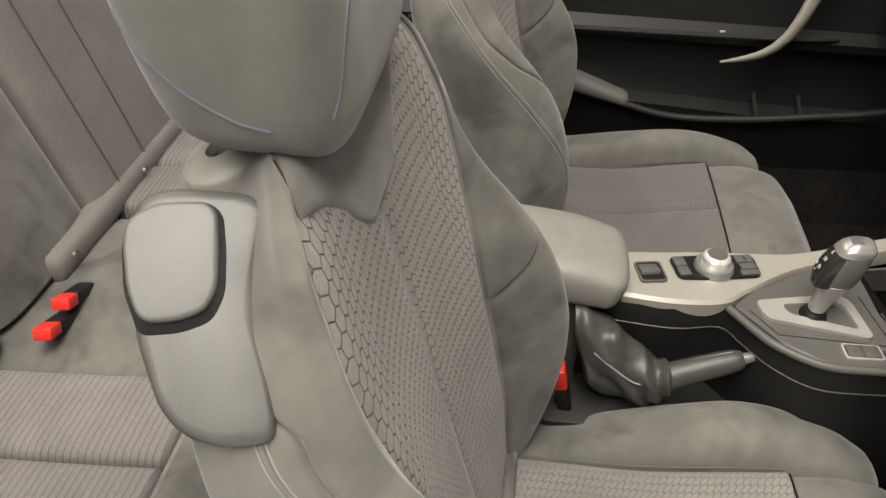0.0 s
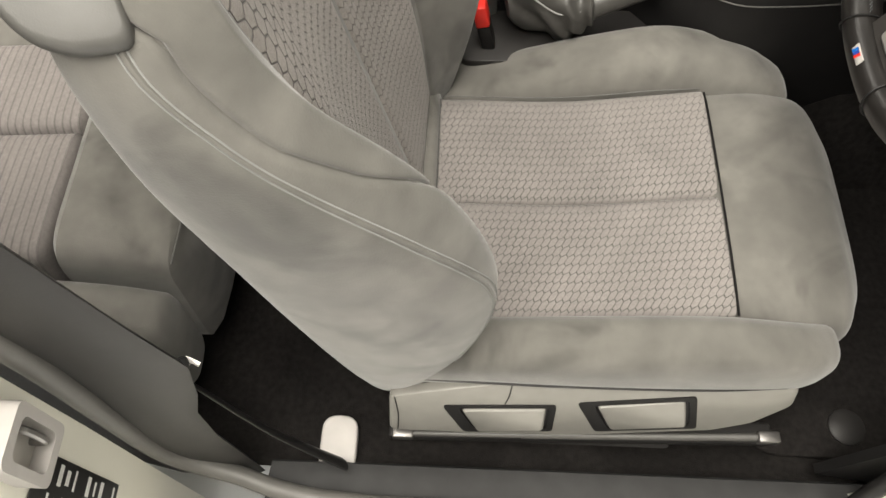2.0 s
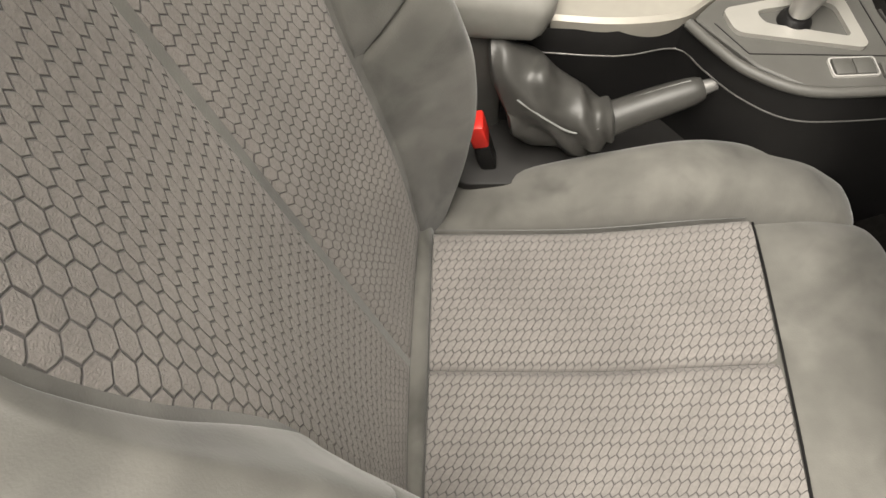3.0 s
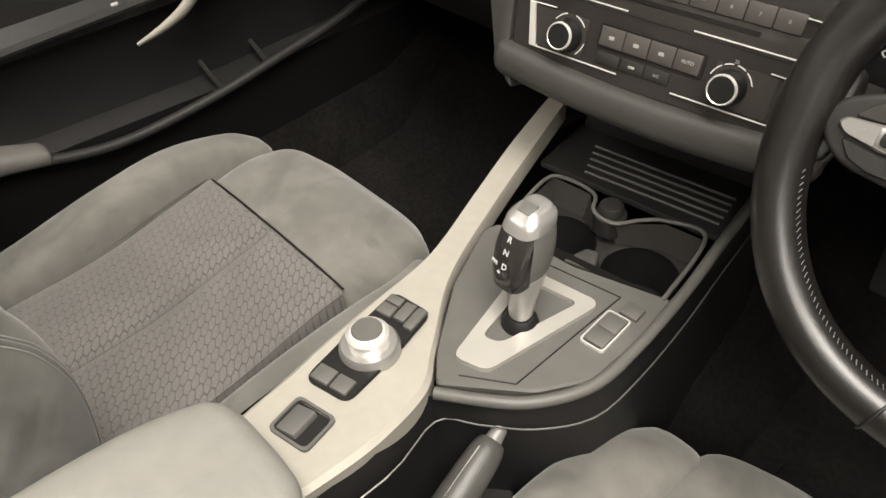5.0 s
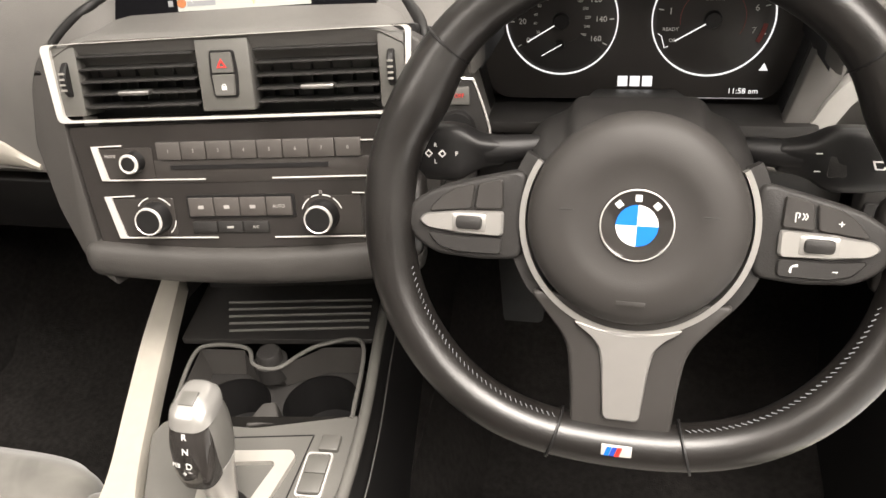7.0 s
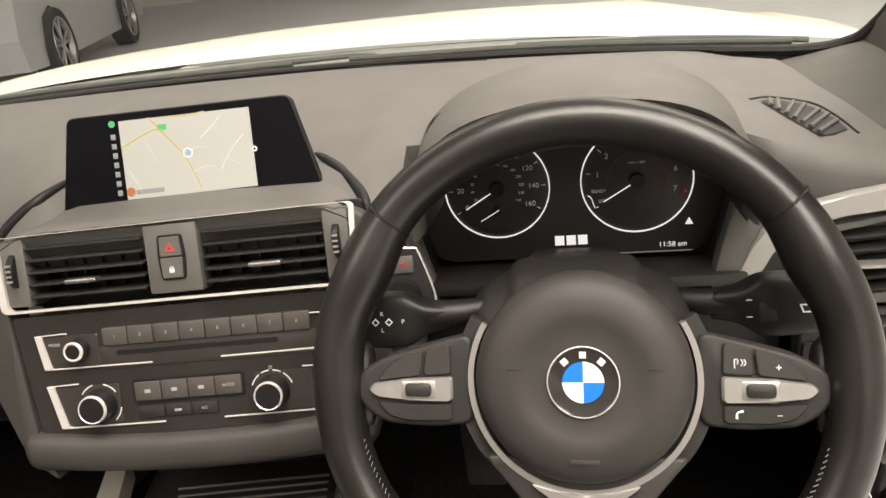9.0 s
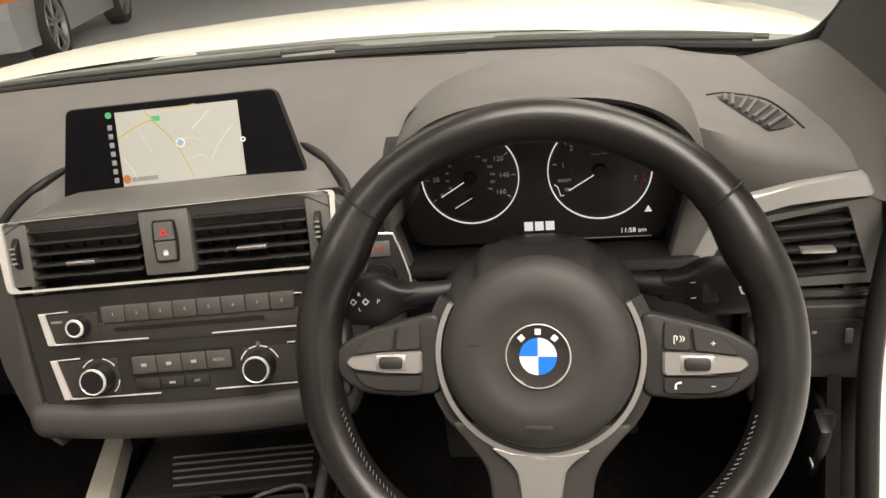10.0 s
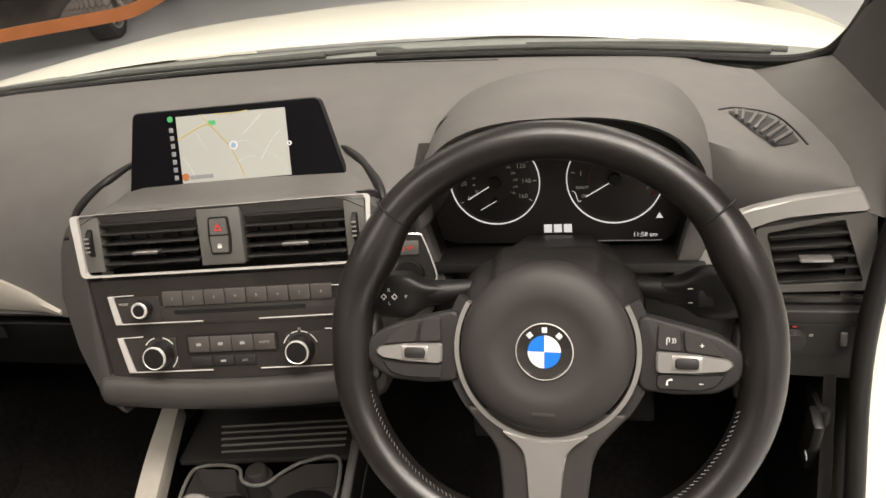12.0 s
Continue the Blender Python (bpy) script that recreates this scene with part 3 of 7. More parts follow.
    # backrest: half sections by height: fabric edge, ridge, side, rear corner
    secs = [(0.290, 0.150, -0.462, 0.176, -0.462, 0.196, -0.478, 0.185, -0.498, 0.0), (0.310, 0.150, -0.452, 0.182, -0.446, 0.206, -0.472, 0.190, -0.505, 0.0), (0.34, 0.150, -0.444, 0.186, -0.430, 0.212, -0.465, 0.195, -0.513, 0.0), (0.385, 0.150, -0.446, 0.190, -0.412, 0.220, -0.455, 0.203, -0.522, 0.0), (0.44, 0.150, -0.452, 0.193, -0.398, 0.226, -0.445, 0.208, -0.536, 0.0),
            (0.50, 0.150, -0.458, 0.196, -0.387, 0.230, -0.440, 0.212, -0.552, 0.0), (0.56, 0.150, -0.468, 0.198, -0.382, 0.232, -0.440, 0.214, -0.568, 0.0),
            (0.63, 0.148, -0.482, 0.198, -0.388, 0.231, -0.450, 0.216, -0.585, 0.0), (0.69, 0.148, -0.496, 0.195, -0.412, 0.229, -0.474, 0.216, -0.601, 0.0),
            (0.745, 0.158, -0.509, 0.193, -0.452, 0.227, -0.507, 0.216, -0.613, 0.0), (0.80, 0.172, -0.525, 0.193, -0.507, 0.224, -0.545, 0.213, -0.622, 0.0),
            (0.85, 0.180, -0.540, 0.193, -0.541, 0.216, -0.572, 0.205, -0.630, 0.0), (0.88, 0.181, -0.549, 0.190, -0.556, 0.203, -0.580, 0.190, -0.636, 0.05),
            (0.912, 0.172, -0.561, 0.179, -0.568, 0.178, -0.595, 0.160, -0.645, 0.12), (0.945, 0.158, -0.575, 0.162, -0.583, 0.145, -0.605, 0.125, -0.656, 0.40),
            (0.967, 0.130, -0.590, 0.132, -0.597, 0.116, -0.615, 0.102, -0.670, 0.75), (0.978, 0.104, -0.606, 0.106, -0.610, 0.096, -0.628, 0.086, -0.674, 0.95)]
    fine = catmull([Vector(r) for r in secs], 6)

    def section(z):
        """The values of the half section at height z."""
        for r0, r1 in zip(fine, fine[1:]):
            if z <= r1[0]:
                return r0.lerp(r1, max(0.0, min(1.0, (z - r0[0]) / (r1[0] - r0[0]))))
        return fine[-1]

    def yc(z):
        return -0.463 - (z - 0.455) * 0.25 - 1.6 * max(0.0, z - 0.93) ** 1.5

    def at(k, p, z, off=0.0):
        """A point of the skin: p -1 middle, 0 fabric edge, 1 ridge, 2 side, 3 rear corner; off lifts it outwards."""
        r = section(z)
        m = yc(z)
        if p <= 0:
            f = 1 + p
            x, y, nx, ny = r[1] * f, m + (r[2] - m) * f ** 2, -0.2 * f, 1.0
        else:
            c = [(r[1] * 0.6, m + (r[2] - m) * 0.4), (r[1], r[2]), (r[3], r[4]), (r[5], r[6]), (r[7], r[8]), (r[7] * 0.6, r[8] - 0.02)]
            i = min(2, int(p))
            t = p - i
            q = [Vector(v) for v in c[i:i + 4]]
            v = 0.5 * (2 * q[1] + (q[2] - q[0]) * t + (2 * q[0] - 5 * q[1] + 4 * q[2] - q[3]) * t * t + (3 * q[1] - q[0] - 3 * q[2] + q[3]) * t ** 3)
            w = (q[2] - q[0]) * (1 - t) + (q[3] - q[1]) * t
            x, y, nx, ny = v.x, v.y, -w.y, w.x
            if k < 0:
                s_ = min(1.0, p) * max(0.0, min(1.0, (0.80 - z) / 0.15))
                x, y = x - 0.010 * s_, y - 0.016 * s_
            if i == 0 and t < 0.3:
                nx, ny = nx * t / 0.3 - 0.1, ny + 0.02
        ln = math.hypot(nx, ny) or 1.0
        dz = r[9] * (y - m)
        return P(k * (x + off * nx / ln), y + off * ny / ln, z + dz)

    def panel(name, k, p0, p1, zs, mt, cols=14, lift=0.004, label="", tuck=0.008, pw=0.35):
        """A sewn skin panel between two borders p0(z), p1(z), its edges rolled in."""
        bm = bmesh.new()
        grid = []
        n = len(zs)
        for j, z in enumerate(zs):
            a, b_ = p0(z), p1(z)
            row = []
            for i in range(cols + 1):
                u = i / cols
                u = u * u * (3 - 2 * u) * pw + u * (1 - pw)
                e = min(i, cols - i, j if j < n // 2 else n - 1 - j)
                off = lift - (tuck if e == 0 else 0.0022 if e == 1 else 0.0004 if e == 2 else 0.0)
                row.append(bm.verts.new(at(k, a + (b_ - a) * u, z, off)))
            grid.append(row)
        for r0, r1 in zip(grid, grid[1:]):
            for i in range(cols):
                bm.faces.new((r0[i], r0[i + 1], r1[i + 1], r1[i]))
        bmesh.ops.recalc_face_normals(bm, faces=bm.faces[:])
        mid = grid[n // 2][cols // 2]
        if mid.normal.dot(mid.co - P(0, -0.58, mid.co.z)) < 0:
            bmesh.ops.reverse_faces(bm, faces=bm.faces[:])
        return add(name, bm, mt, label, smooth=60)

    def span(a, b_, n):
        return [a + (b_ - a) * i / n for i in range(n + 1)]

    def lerp_table(tab):
        def f(z):
            for (z0, v0), (z1, v1) in zip(tab, tab[1:]):
                if z <= z1:
                    return v0 + (v1 - v0) * max(0.0, min(1.0, (z - z0) / (z1 - z0)))
            return tab[-1][1]
        return f

    # padded core with the rear cover
    rings = []
    zs = span(0.292, 0.978, 54)
    for z in zs:
        ring = [at(1, p, z) for p in span(-1, 3, 28)]
        r = section(z)
        ring += [P(r[7] * f, r[8] - 0.03 * (1 - f * f), z + r[9] * (r[8] - yc(z))) for f in (0.75, 0.4)]
        ring += [P(-r[7] * f, r[8] - 0.03 * (1 - f * f), z + r[9] * (r[8] - yc(z))) for f in (0.4, 0.75)]
        ring += [at(-1, p, z) for p in reversed(span(-1, 3, 28)[1:])]
        rings.append(ring)
    for f, d in ((0.8, 0.002), (0.45, 0.003)):
        c = sum(rings[-1], Vector()) / len(rings[-1])
        rings.append([c + (v - c) * f + Vector((0, 0, d)) for v in (rings[-1] if f == 0.8 else rings[-2])])
    add("back_core", loft(rings), SUEDE, smooth=70)
    seam = lerp_table([(0.655, 0.02), (0.70, 0.6), (0.735, 1.0), (0.76, 1.4), (0.80, 1.68), (0.84, 1.75), (0.872, 1.8), (0.905, 2.85), (0.98, 2.85)])
    bols = []
    for k in (-1, 1):
        panel("back_fabric", k, lambda z: -0.995, lambda z: -0.01, span(0.40, 0.964, 46), fabric_b, 18, 0.004, tuck=0.006)
        panel("front_pad", k, lambda z: 0.01, lambda z: seam(z), span(0.660, 0.976, 40), SUEDE, 20, 0.0045, tuck=0.005)
        bols.append(panel("back_bolster", k, lambda z: max(0.01, seam(z) if z > 0.655 else 0.01), lambda z: 2.99, span(0.294, 0.903, 68), SUEDE, 30, 0.005))
    # suede tongue that runs down from the headrest between the fabric halves
    width = lerp_table([(0.884, 0.012), (0.888, 0.032), (0.896, 0.050), (0.912, 0.070), (0.930, 0.086), (0.945, 0.106), (0.956, 0.136), (0.98, 0.136)])
    bm = bmesh.new()
    grid = []
    zs = span(0.884, 0.977, 22)
    for j, z in enumerate(zs):
        row = []
        for i in range(23):
            x = (i / 11 - 1) * width(z)
            e = min(i, 22 - i, j)
            f = min(0.99, abs(x) / section(z)[1])
            row.append(bm.verts.new(at(1 if x > 0 else -1, f - 1, z, 0.0065 - (0.006 if e == 0 else 0.0015 if e == 1 else 0.0))))
        grid.append(row)
    for r0, r1 in zip(grid, grid[1:]):
        for i in range(22):
            bm.faces.new((r0[i], r0[i + 1], r1[i + 1], r1[i]) if sgn > 0 else (r0[i], r1[i], r1[i + 1], r0[i + 1]))
    bmesh.ops.reverse_faces(bm, faces=bm.faces[:])
    add("suede_tongue", bm, SUEDE, "grey suede tongue under the headrest", smooth=60)
    # plastic cap on the sloping shoulder with its tilt lever
    n_, e_ = Vector((0.620, 0.150, 0.770)), Vector((0.673, 0.402, -0.620))
    f_ = n_.cross(e_)
    cm = frame_m(P(0.131, -0.629, 0.953), D(*e_), D(*f_), D(*n_))
    outline = [(-0.026, -0.038), (-0.025, -0.020), (-0.013, 0.014), (-0.004, 0.026), (0.031, 0.012), (0.067, 0.004), (0.100, 0.002), (0.123, -0.001), (0.117, -0.030), (0.105, -0.047), (0.088, -0.055), (0.050, -0.058), (0.0, -0.052)]
    cap = add("shoulder_cap", plate(outline, 0.046, cm @ T((0, 0, -0.042)), 0.010, 0.008), SHELL, "grey plastic shoulder cap", smooth=60)
    flap = [(-0.012, -0.046), (-0.0165, -0.030), (-0.010, -0.004), (-0.002, 0.0), (0.017, -0.004), (0.038, -0.010), (0.0475, -0.019), (0.0485, -0.034), (0.0445, -0.052), (0.025, -0.0545), (0.0, -0.051)]
    gap = [(-0.0123, -0.046), (-0.0170, -0.030), (-0.0102, -0.0034), (-0.0016, 0.0022), (0.018, -0.0010), (0.0405, -0.0070), (0.0530, -0.0170), (0.0545, -0.034), (0.0500, -0.0545), (0.025, -0.0570), (0.0, -0.0525)]
    add("lever_gap", plate(gap, 0.0044, cm, 0.006, 0.0003), BLACK, "", cap)
    add("tilt_lever", plate(flap, 0.0095, cm, 0.008, 0.003), PALE_SHELL, "grey tilt lever flap", cap, smooth=60)
    # sewn seam along the outer side of the bolster
    line = lerp_table([(0.32, 1.75), (0.40, 1.35), (0.50, 1.10), (0.57, 1.12), (0.627, 1.28), (0.693, 1.57), (0.753, 1.78), (0.82, 1.96), (0.885, 2.24)])
    for k, bo in ((-1, bols[0]), (1, bols[1])):
        for d_, r_ in ((0.0, 0.0007), (0.10, 0.0007)):
            pts = [at(k, line(z) + d_, z, 0.0052) + Vector((-cx, 0.25, -0.19)) for z in span(0.33, 0.885, 76)]
            part("side_seam", tube([tuple(p) for p in pts], r_, 6, 1), STITCH, bo)
        pts = [at(k, line(z) + 0.05, z, 0.0046) + Vector((-cx, 0.25, -0.19)) for z in span(0.33, 0.885, 76)]
        part("side_welt", tube([tuple(p) for p in pts], 0.0018, 6, 1), SUEDE, bo)
    # headrest on two posts
    for k in (-1, 1):
        add("headrest_post", tube([P(k * 0.077, -0.652, 0.92), P(k * 0.077, -0.630, 1.03)], 0.006, 12, 1), METAL)
        add("post_collar", lathe([(0.0068, 0.004), (0.0085, 0.010), (0.014, 0.010), (0.017, 0.007), (0.025, 0.0055), (0.027, 0.002), (0.027, -0.026), (0.0068, -0.026)], 32, frame_m(P(k * 0.077, -0.645, 0.957), D(0.98, 0, -0.20 * k), D(-0.05 * k, 0.95, 0.30), D(0.19 * k, -0.30, 0.93))), LEATHER, "round grey collar round the headrest post")
    rows = [(P(0.004, -0.610, 0.981), D(0.100, 0, 0), D(0, 0.042, 0)), (P(0.004, -0.616, 1.002), D(0.114, 0, 0), D(0, 0.053, 0)),
            (P(0.004, -0.624, 1.062), D(0.121, 0, 0), D(0, 0.060, 0)), (P(0.004, -0.637, 1.13), D(0.120, 0, 0), D(0, 0.058, 0)), (P(0.004, -0.648, 1.18), D(0.105, 0, 0), D(0, 0.044, 0))]
    hr = add("headrest", pillow(rows, 48, 5.0, 6, 0.4), SUEDE, "grey suede headrest")
    bvh = BVHTree.FromPolygons([v.co for v in hr.data.vertices], [tuple(f.vertices) for f in hr.data.polygons])
    for k in (-1, 1):
        for line_ in ([(-0.570, 1.006), (-0.566, 1.03), (-0.567, 1.08), (-0.584, 1.13), (-0.602, 1.165)], [(-0.600, 1.003), (-0.618, 1.008), (-0.640, 1.022), (-0.660, 1.042), (-0.672, 1.06)]):
            pts = []
            for q in catmull([(a_, b__, 0) for a_, b__ in line_], 6):
                hit = bvh.ray_cast(Vector((sgn * k * 0.5, q.x + 0.25, q.y - 0.19)), Vector((-sgn * k, 0, 0)))
                if hit[0] is not None:
                    pts.append(hit[0])
            if len(pts) > 4:
                part("headrest_seam", tube([tuple(p) for p in pts], 0.0011, 6, 1), BLUESTITCH, hr, "blue sewn seam")
    return s


front_seat(CX, 1, "grey suede and honeycomb fabric car seat beside the open door", HEX, HEX_BACK)
front_seat(-0.35, -1, "grey suede car seat with ribbed honeycomb fabric beside the console", HEX_SHADED, HEX_BACK)


# ---- rear bench ----
def rear_bench():
    s = thing("rear_bench", "grey fabric rear bench with suede edges behind the seats", "rear seat")
    for cx, k in ((0.34, 1), (-0.34, -1)):
        for c_, w_ in ((0.258, 0.068), (0.410, 0.084)):
            rows = [(Vector((k * c_, -1.22, 0.37)), Vector((w_, 0, 0)), Vector((0, 0, 0.05))), (Vector((k * c_, -0.98, 0.388)), Vector((w_, 0, 0)), Vector((0, 0, 0.058))),
                    (Vector((k * c_, -0.845, 0.402)), Vector((w_, 0, 0)), Vector((0, 0, 0.060)))]
            part("cushion_fabric", pillow(rows, 36, 7, 6, 0.15), RIB, s)
        rows = [(Vector((cx + k * 0.215, -1.22, 0.37)), Vector((0.062, 0, 0)), Vector((0, 0, 0.065))), (Vector((cx + k * 0.210, -0.90, 0.385)), Vector((0.060, 0, 0)), Vector((0, 0, 0.070)))]
        part("cushion_side", pillow(rows, 28, 3.4, 6, 0.4), SUEDE, s)
        rows = [(Vector((k * 0.340, -0.828, 0.345)), Vector((0.154, 0, 0)), Vector((0, 0, 0.118))), (Vector((k * 0.340, -0.77, 0.343)), Vector((0.154, 0, 0)), Vector((0, 0, 0.117))), (Vector((k * 0.340, -0.715, 0.337)), Vector((0.152, 0, 0)), Vector((0, 0, 0.112)))]
        cf = part("cushion_front", pillow(rows, 44, 9, 6, 0.22), SUEDE, s)
        part("front_seam", tube([(k * 0.20, -0.708, 0.449), (k * 0.34, -0.706, 0.4495), (k * 0.488, -0.708, 0.448)], 0.0012, 6, 3), SHELL, cf)
        rows = [(Vector((k * 0.535, -0.86, 0.325)), Vector((0.044, 0, 0)), Vector((0, 0, 0.110))), (Vector((k * 0.530, -0.78, 0.318)), Vector((0.040, 0, 0)), Vector((0, 0, 0.105))), (Vector((k * 0.522, -0.73, 0.310)), Vector((0.034, 0, 0)), Vector((0, 0, 0.090)))]
        part("front_corner", pillow(rows, 28, 4, 6, 0.35), SUEDE, s)
        rows = [(Vector((cx, -1.20 - 0.30 * (z - 0.42), z)), Vector((0.20, 0, 0)), Vector((0, 0.05, 0.01))) for z in (0.42, 0.6, 0.8, 0.94)]
        part("backrest_fabric", pillow(rows, 36, 6, 6, 0.3), BENCH, s)
        rows = [(Vector((cx + k * 0.25, -1.16 - 0.30 * (z - 0.42), z)), Vector((0.06, 0, 0)), Vector((0, 0.07, 0.02))) for z in (0.42, 0.6, 0.8, 0.94)]
        part("backrest_side", pillow(rows, 28, 3, 6, 0.5), SUEDE, s)
    rows = [(Vector((x, -1.165, 0.432)), Vector((0, 0.022, 0)), Vector((0, 0, 0.026))) for x in (-0.54, -0.35, -0.15, 0.0)]
    roll = part("lower_roll", pillow(rows, 24, 2.6, 6, 0.5), BENCH, s)
    for x in (-0.272, -0.026):
        part("stud", lathe([(0, 0.005), (0.005, 0.004), (0.007, 0.0)], 16, frame_m((x, -1.136, 0.447), (1, 0, 0), (0, -0.5, 0.87), (0, 0.87, 0.5))), METAL, roll, "small bright stud")
    for x in (-0.215, -0.315, 0.225, 0.325):
        part("back_seam", tube([(x, -1.20 - 0.30 * (z - 0.42) + 0.0525, z + 0.01) for z in (0.43, 0.55, 0.7, 0.85, 0.94)], 0.0014, 6, 3), SHELL, s)
    rows = [(Vector((0, -1.20, 0.375)), Vector((0.187, 0, 0)), Vector((0, 0, 0.04))), (Vector((0, -0.72, 0.385)), Vector((0.187, 0, 0)), Vector((0, 0, 0.050)))]
    part("centre_pad", pillow(rows, 28, 4, 6, 0.3), SUEDE, s)
    rows = [(Vector((0, -1.21 - 0.30 * (z - 0.42), z)), Vector((0.14, 0, 0)), Vector((0, 0.05, 0.01))) for z in (0.42, 0.6, 0.8, 0.94)]
    part("centre_back", pillow(rows, 28, 4, 6, 0.3), SUEDE, s)
    part("base", rbox(1.2, 0.46, 0.2, 0.02, T((0, -1.0, 0.27))), DARK, s)
    solid("rear_bulkhead", rbox(1.5, 0.03, 0.9, 0.004, T((0, -1.46, 0.65))), DARK, "dark panel behind the rear bench", "panel", kind="structure")


rear_bench()


def buckle(x, y, z, rx, rz, label):
    s = thing("seat_belt_buckle", label, "belt buckle", pose(x, y, z, rx, 0, rz), group="belt buckles")
    part("housing", rbox(0.026, 0.018, 0.06, 0.004, T((0, 0, -0.005))), BLACK, s)
    part("red_button", rbox(0.026, 0.018, 0.034, 0.003, T((0, 0, 0.042))), RED, s, "bright red release button")


buckle(0.117, -0.377, 0.415, 14, 0, "black belt buckle with a bright red button beside the seat")
buckle(0.040, -1.105, 0.428, -64, -80, "black belt buckle with a red button on the rear bench")
buckle(0.100, -1.098, 0.428, -64, -80, "black belt buckle with a red button on the rear bench")

# ---- centre console ----
ZC = 0.545


def console():
    s = thing("centre_console", "dark centre console with pale trim strip and cup holders", "centre console")
    # body: side walls down to the tunnel, open where the cups and tray sit
    out = [(0.050, -0.40), (0.056, -0.250), (0.044, -0.184), (0.110, -0.130), (0.136, -0.085), (0.138, -0.03), (0.130, 0.05), (0.118, 0.13), (0.100, 0.27),
           (-0.125, 0.27), (-0.135, 0.17), (-0.118, 0.05), (-0.085, -0.04), (-0.062, -0.16), (-0.045, -0.40)]
    bm = bmesh.new()
    top = [bm.verts.new((x, y, ZC - 0.006)) for x, y in out]
    mid = [bm.verts.new((x + 0.004 * (1 if x > 0 else -1), y, ZC - 0.02)) for x, y in out]
    low = [bm.verts.new((x + 0.012 * (1 if x > 0 else -1), y, 0.30)) for x, y in out]
    n = len(out)
    for a, b in ((top, mid), (mid, low)):
        for i in range(n):
            bm.faces.new((a[i], a[(i + 1) % n], b[(i + 1) % n], b[i]))
    part("side_wall", bm, BLACK, s)
    # fine pale line along the side
    line = [(0.057, -0.36, 0.512), (0.064, -0.250, 0.512), (0.052, -0.186, 0.512), (0.080, -0.162, 0.512), (0.116, -0.132, 0.512), (0.143, -0.088, 0.512), (0.1455, -0.03, 0.514), (0.138, 0.05, 0.517), (0.126, 0.13, 0.52), (0.108, 0.26, 0.524)]
    part("trim_line", tube(line, 0.0009, 6, 4), METAL, s)
    # gear panel
    pan = [(0.042, -0.174), (0.106, -0.122), (0.131, -0.080), (0.133, -0.03), (0.126, 0.040), (0.030, 0.012), (-0.062, 0.008), (-0.066, -0.01), (-0.033, -0.082), (0.018, -0.152)]
    part("gear_panel", plate(pan, 0.012, T((0, 0, ZC - 0.012)), 0.006, 0.002), PANEL, s, "grey gear panel")
    # groove lines on the panel
    for pts in ([(0.090, -0.128), (0.090, 0.010)], [(0.090, 0.010), (0.0, -0.006)], [(0.05, -0.155), (0.090, -0.128)]):
        part("panel_groove", tube([(x, y, ZC) for x, y in pts], 0.0008, 6, 2), BLACK, s)
    # right lip
    lip = [(0.047, -0.180, ZC - 0.003), (0.080, -0.158, ZC - 0.002), (0.110, -0.131, ZC - 0.002), (0.134, -0.086, ZC - 0.001), (0.136, -0.03, ZC), (0.129, 0.05, ZC + 0.003), (0.117, 0.13, ZC + 0.006), (0.100, 0.25, ZC + 0.012)]
    part("right_lip", tube(lip, 0.0055, 10, 6), PANEL, s)
    # pale strip from the armrest up to the stack
    L = [(-0.040, -0.318), (-0.048, -0.26), (-0.056, -0.215), (-0.065, -0.15), (-0.074, -0.075), (-0.103, 0.012), (-0.129, 0.095), (-0.146, 0.180)]
    R = [(0.052, -0.318), (0.056, -0.25), (0.046, -0.188), (0.018, -0.152), (-0.036, -0.082), (-0.074, 0.013), (-0.100, 0.095), (-0.122, 0.180)]
    Z = [0.552, 0.552, 0.552, 0.551, 0.551, 0.557, 0.567, 0.584]
    Lc, Rc, Zc = catmull([(*p, 0) for p in L], 6), catmull([(*p, 0) for p in R], 6), catmull([(z, 0, 0) for z in Z], 6)
    rings = []
    for a, b, z in zip(Lc, Rc, Zc):
        zz = z.x
        d = (b - a)
        rings.append([(a.x, a.y, zz - 0.02), (a.x, a.y, zz - 0.003), *[tuple(Vector((a.x, a.y, zz)) + Vector((d.x, d.y, 0)) * t) for t in (0.04, 0.3, 0.7, 0.95)], (b.x, b.y, zz - 0.004), (b.x, b.y, zz - 0.024)])
    part("trim_strip", loft(rings), TRIM, s, "pale cream textured trim strip", 35)
    # park switch
    sw = part("switch_frame", plate(rect(0.041, 0.037), 0.003, pose(0.003, -0.279, 0.5525, 0, 0, 12), 0.006, 0.001, hole=rect(0.036, 0.032)), PANEL, s)
    part("rocker", rbox(0.022, 0.027, 0.008, 0.002, pose(-0.002, -0.281, 0.553, 0, -14, 12)), PALE_SHELL, sw, "grey rocker switch")
    part("switch_well", rbox(0.034, 0.030, 0.0015, 0, pose(0.003, -0.279, 0.5533, 0, 0, 12)), BLACK, sw)
    # rotary controller with its menu keys
    mk = pose(-0.0195, -0.193, 0.5525, 0, 0, 13)
    kb = part("key_plate", plate([(-0.026, -0.055), (0.020, -0.055), (0.024, 0.0), (0.022, 0.060), (-0.022, 0.064), (-0.026, 0)], 0.003, mk, 0.010, 0.001), BLACK, s)
    for x, y, w, h in ((-0.013, -0.044, 0.019, 0.016), (0.007, -0.044, 0.017, 0.016), (-0.013, 0.041, 0.016, 0.013), (-0.013, 0.054, 0.016, 0.010), (0.003, 0.047, 0.012, 0.022), (0.0155, 0.045, 0.010, 0.026)):
        part("menu_key", rbox(w, h, 0.006, 0.0015, mk @ T((x, y, 0.003))), PANEL, kb)
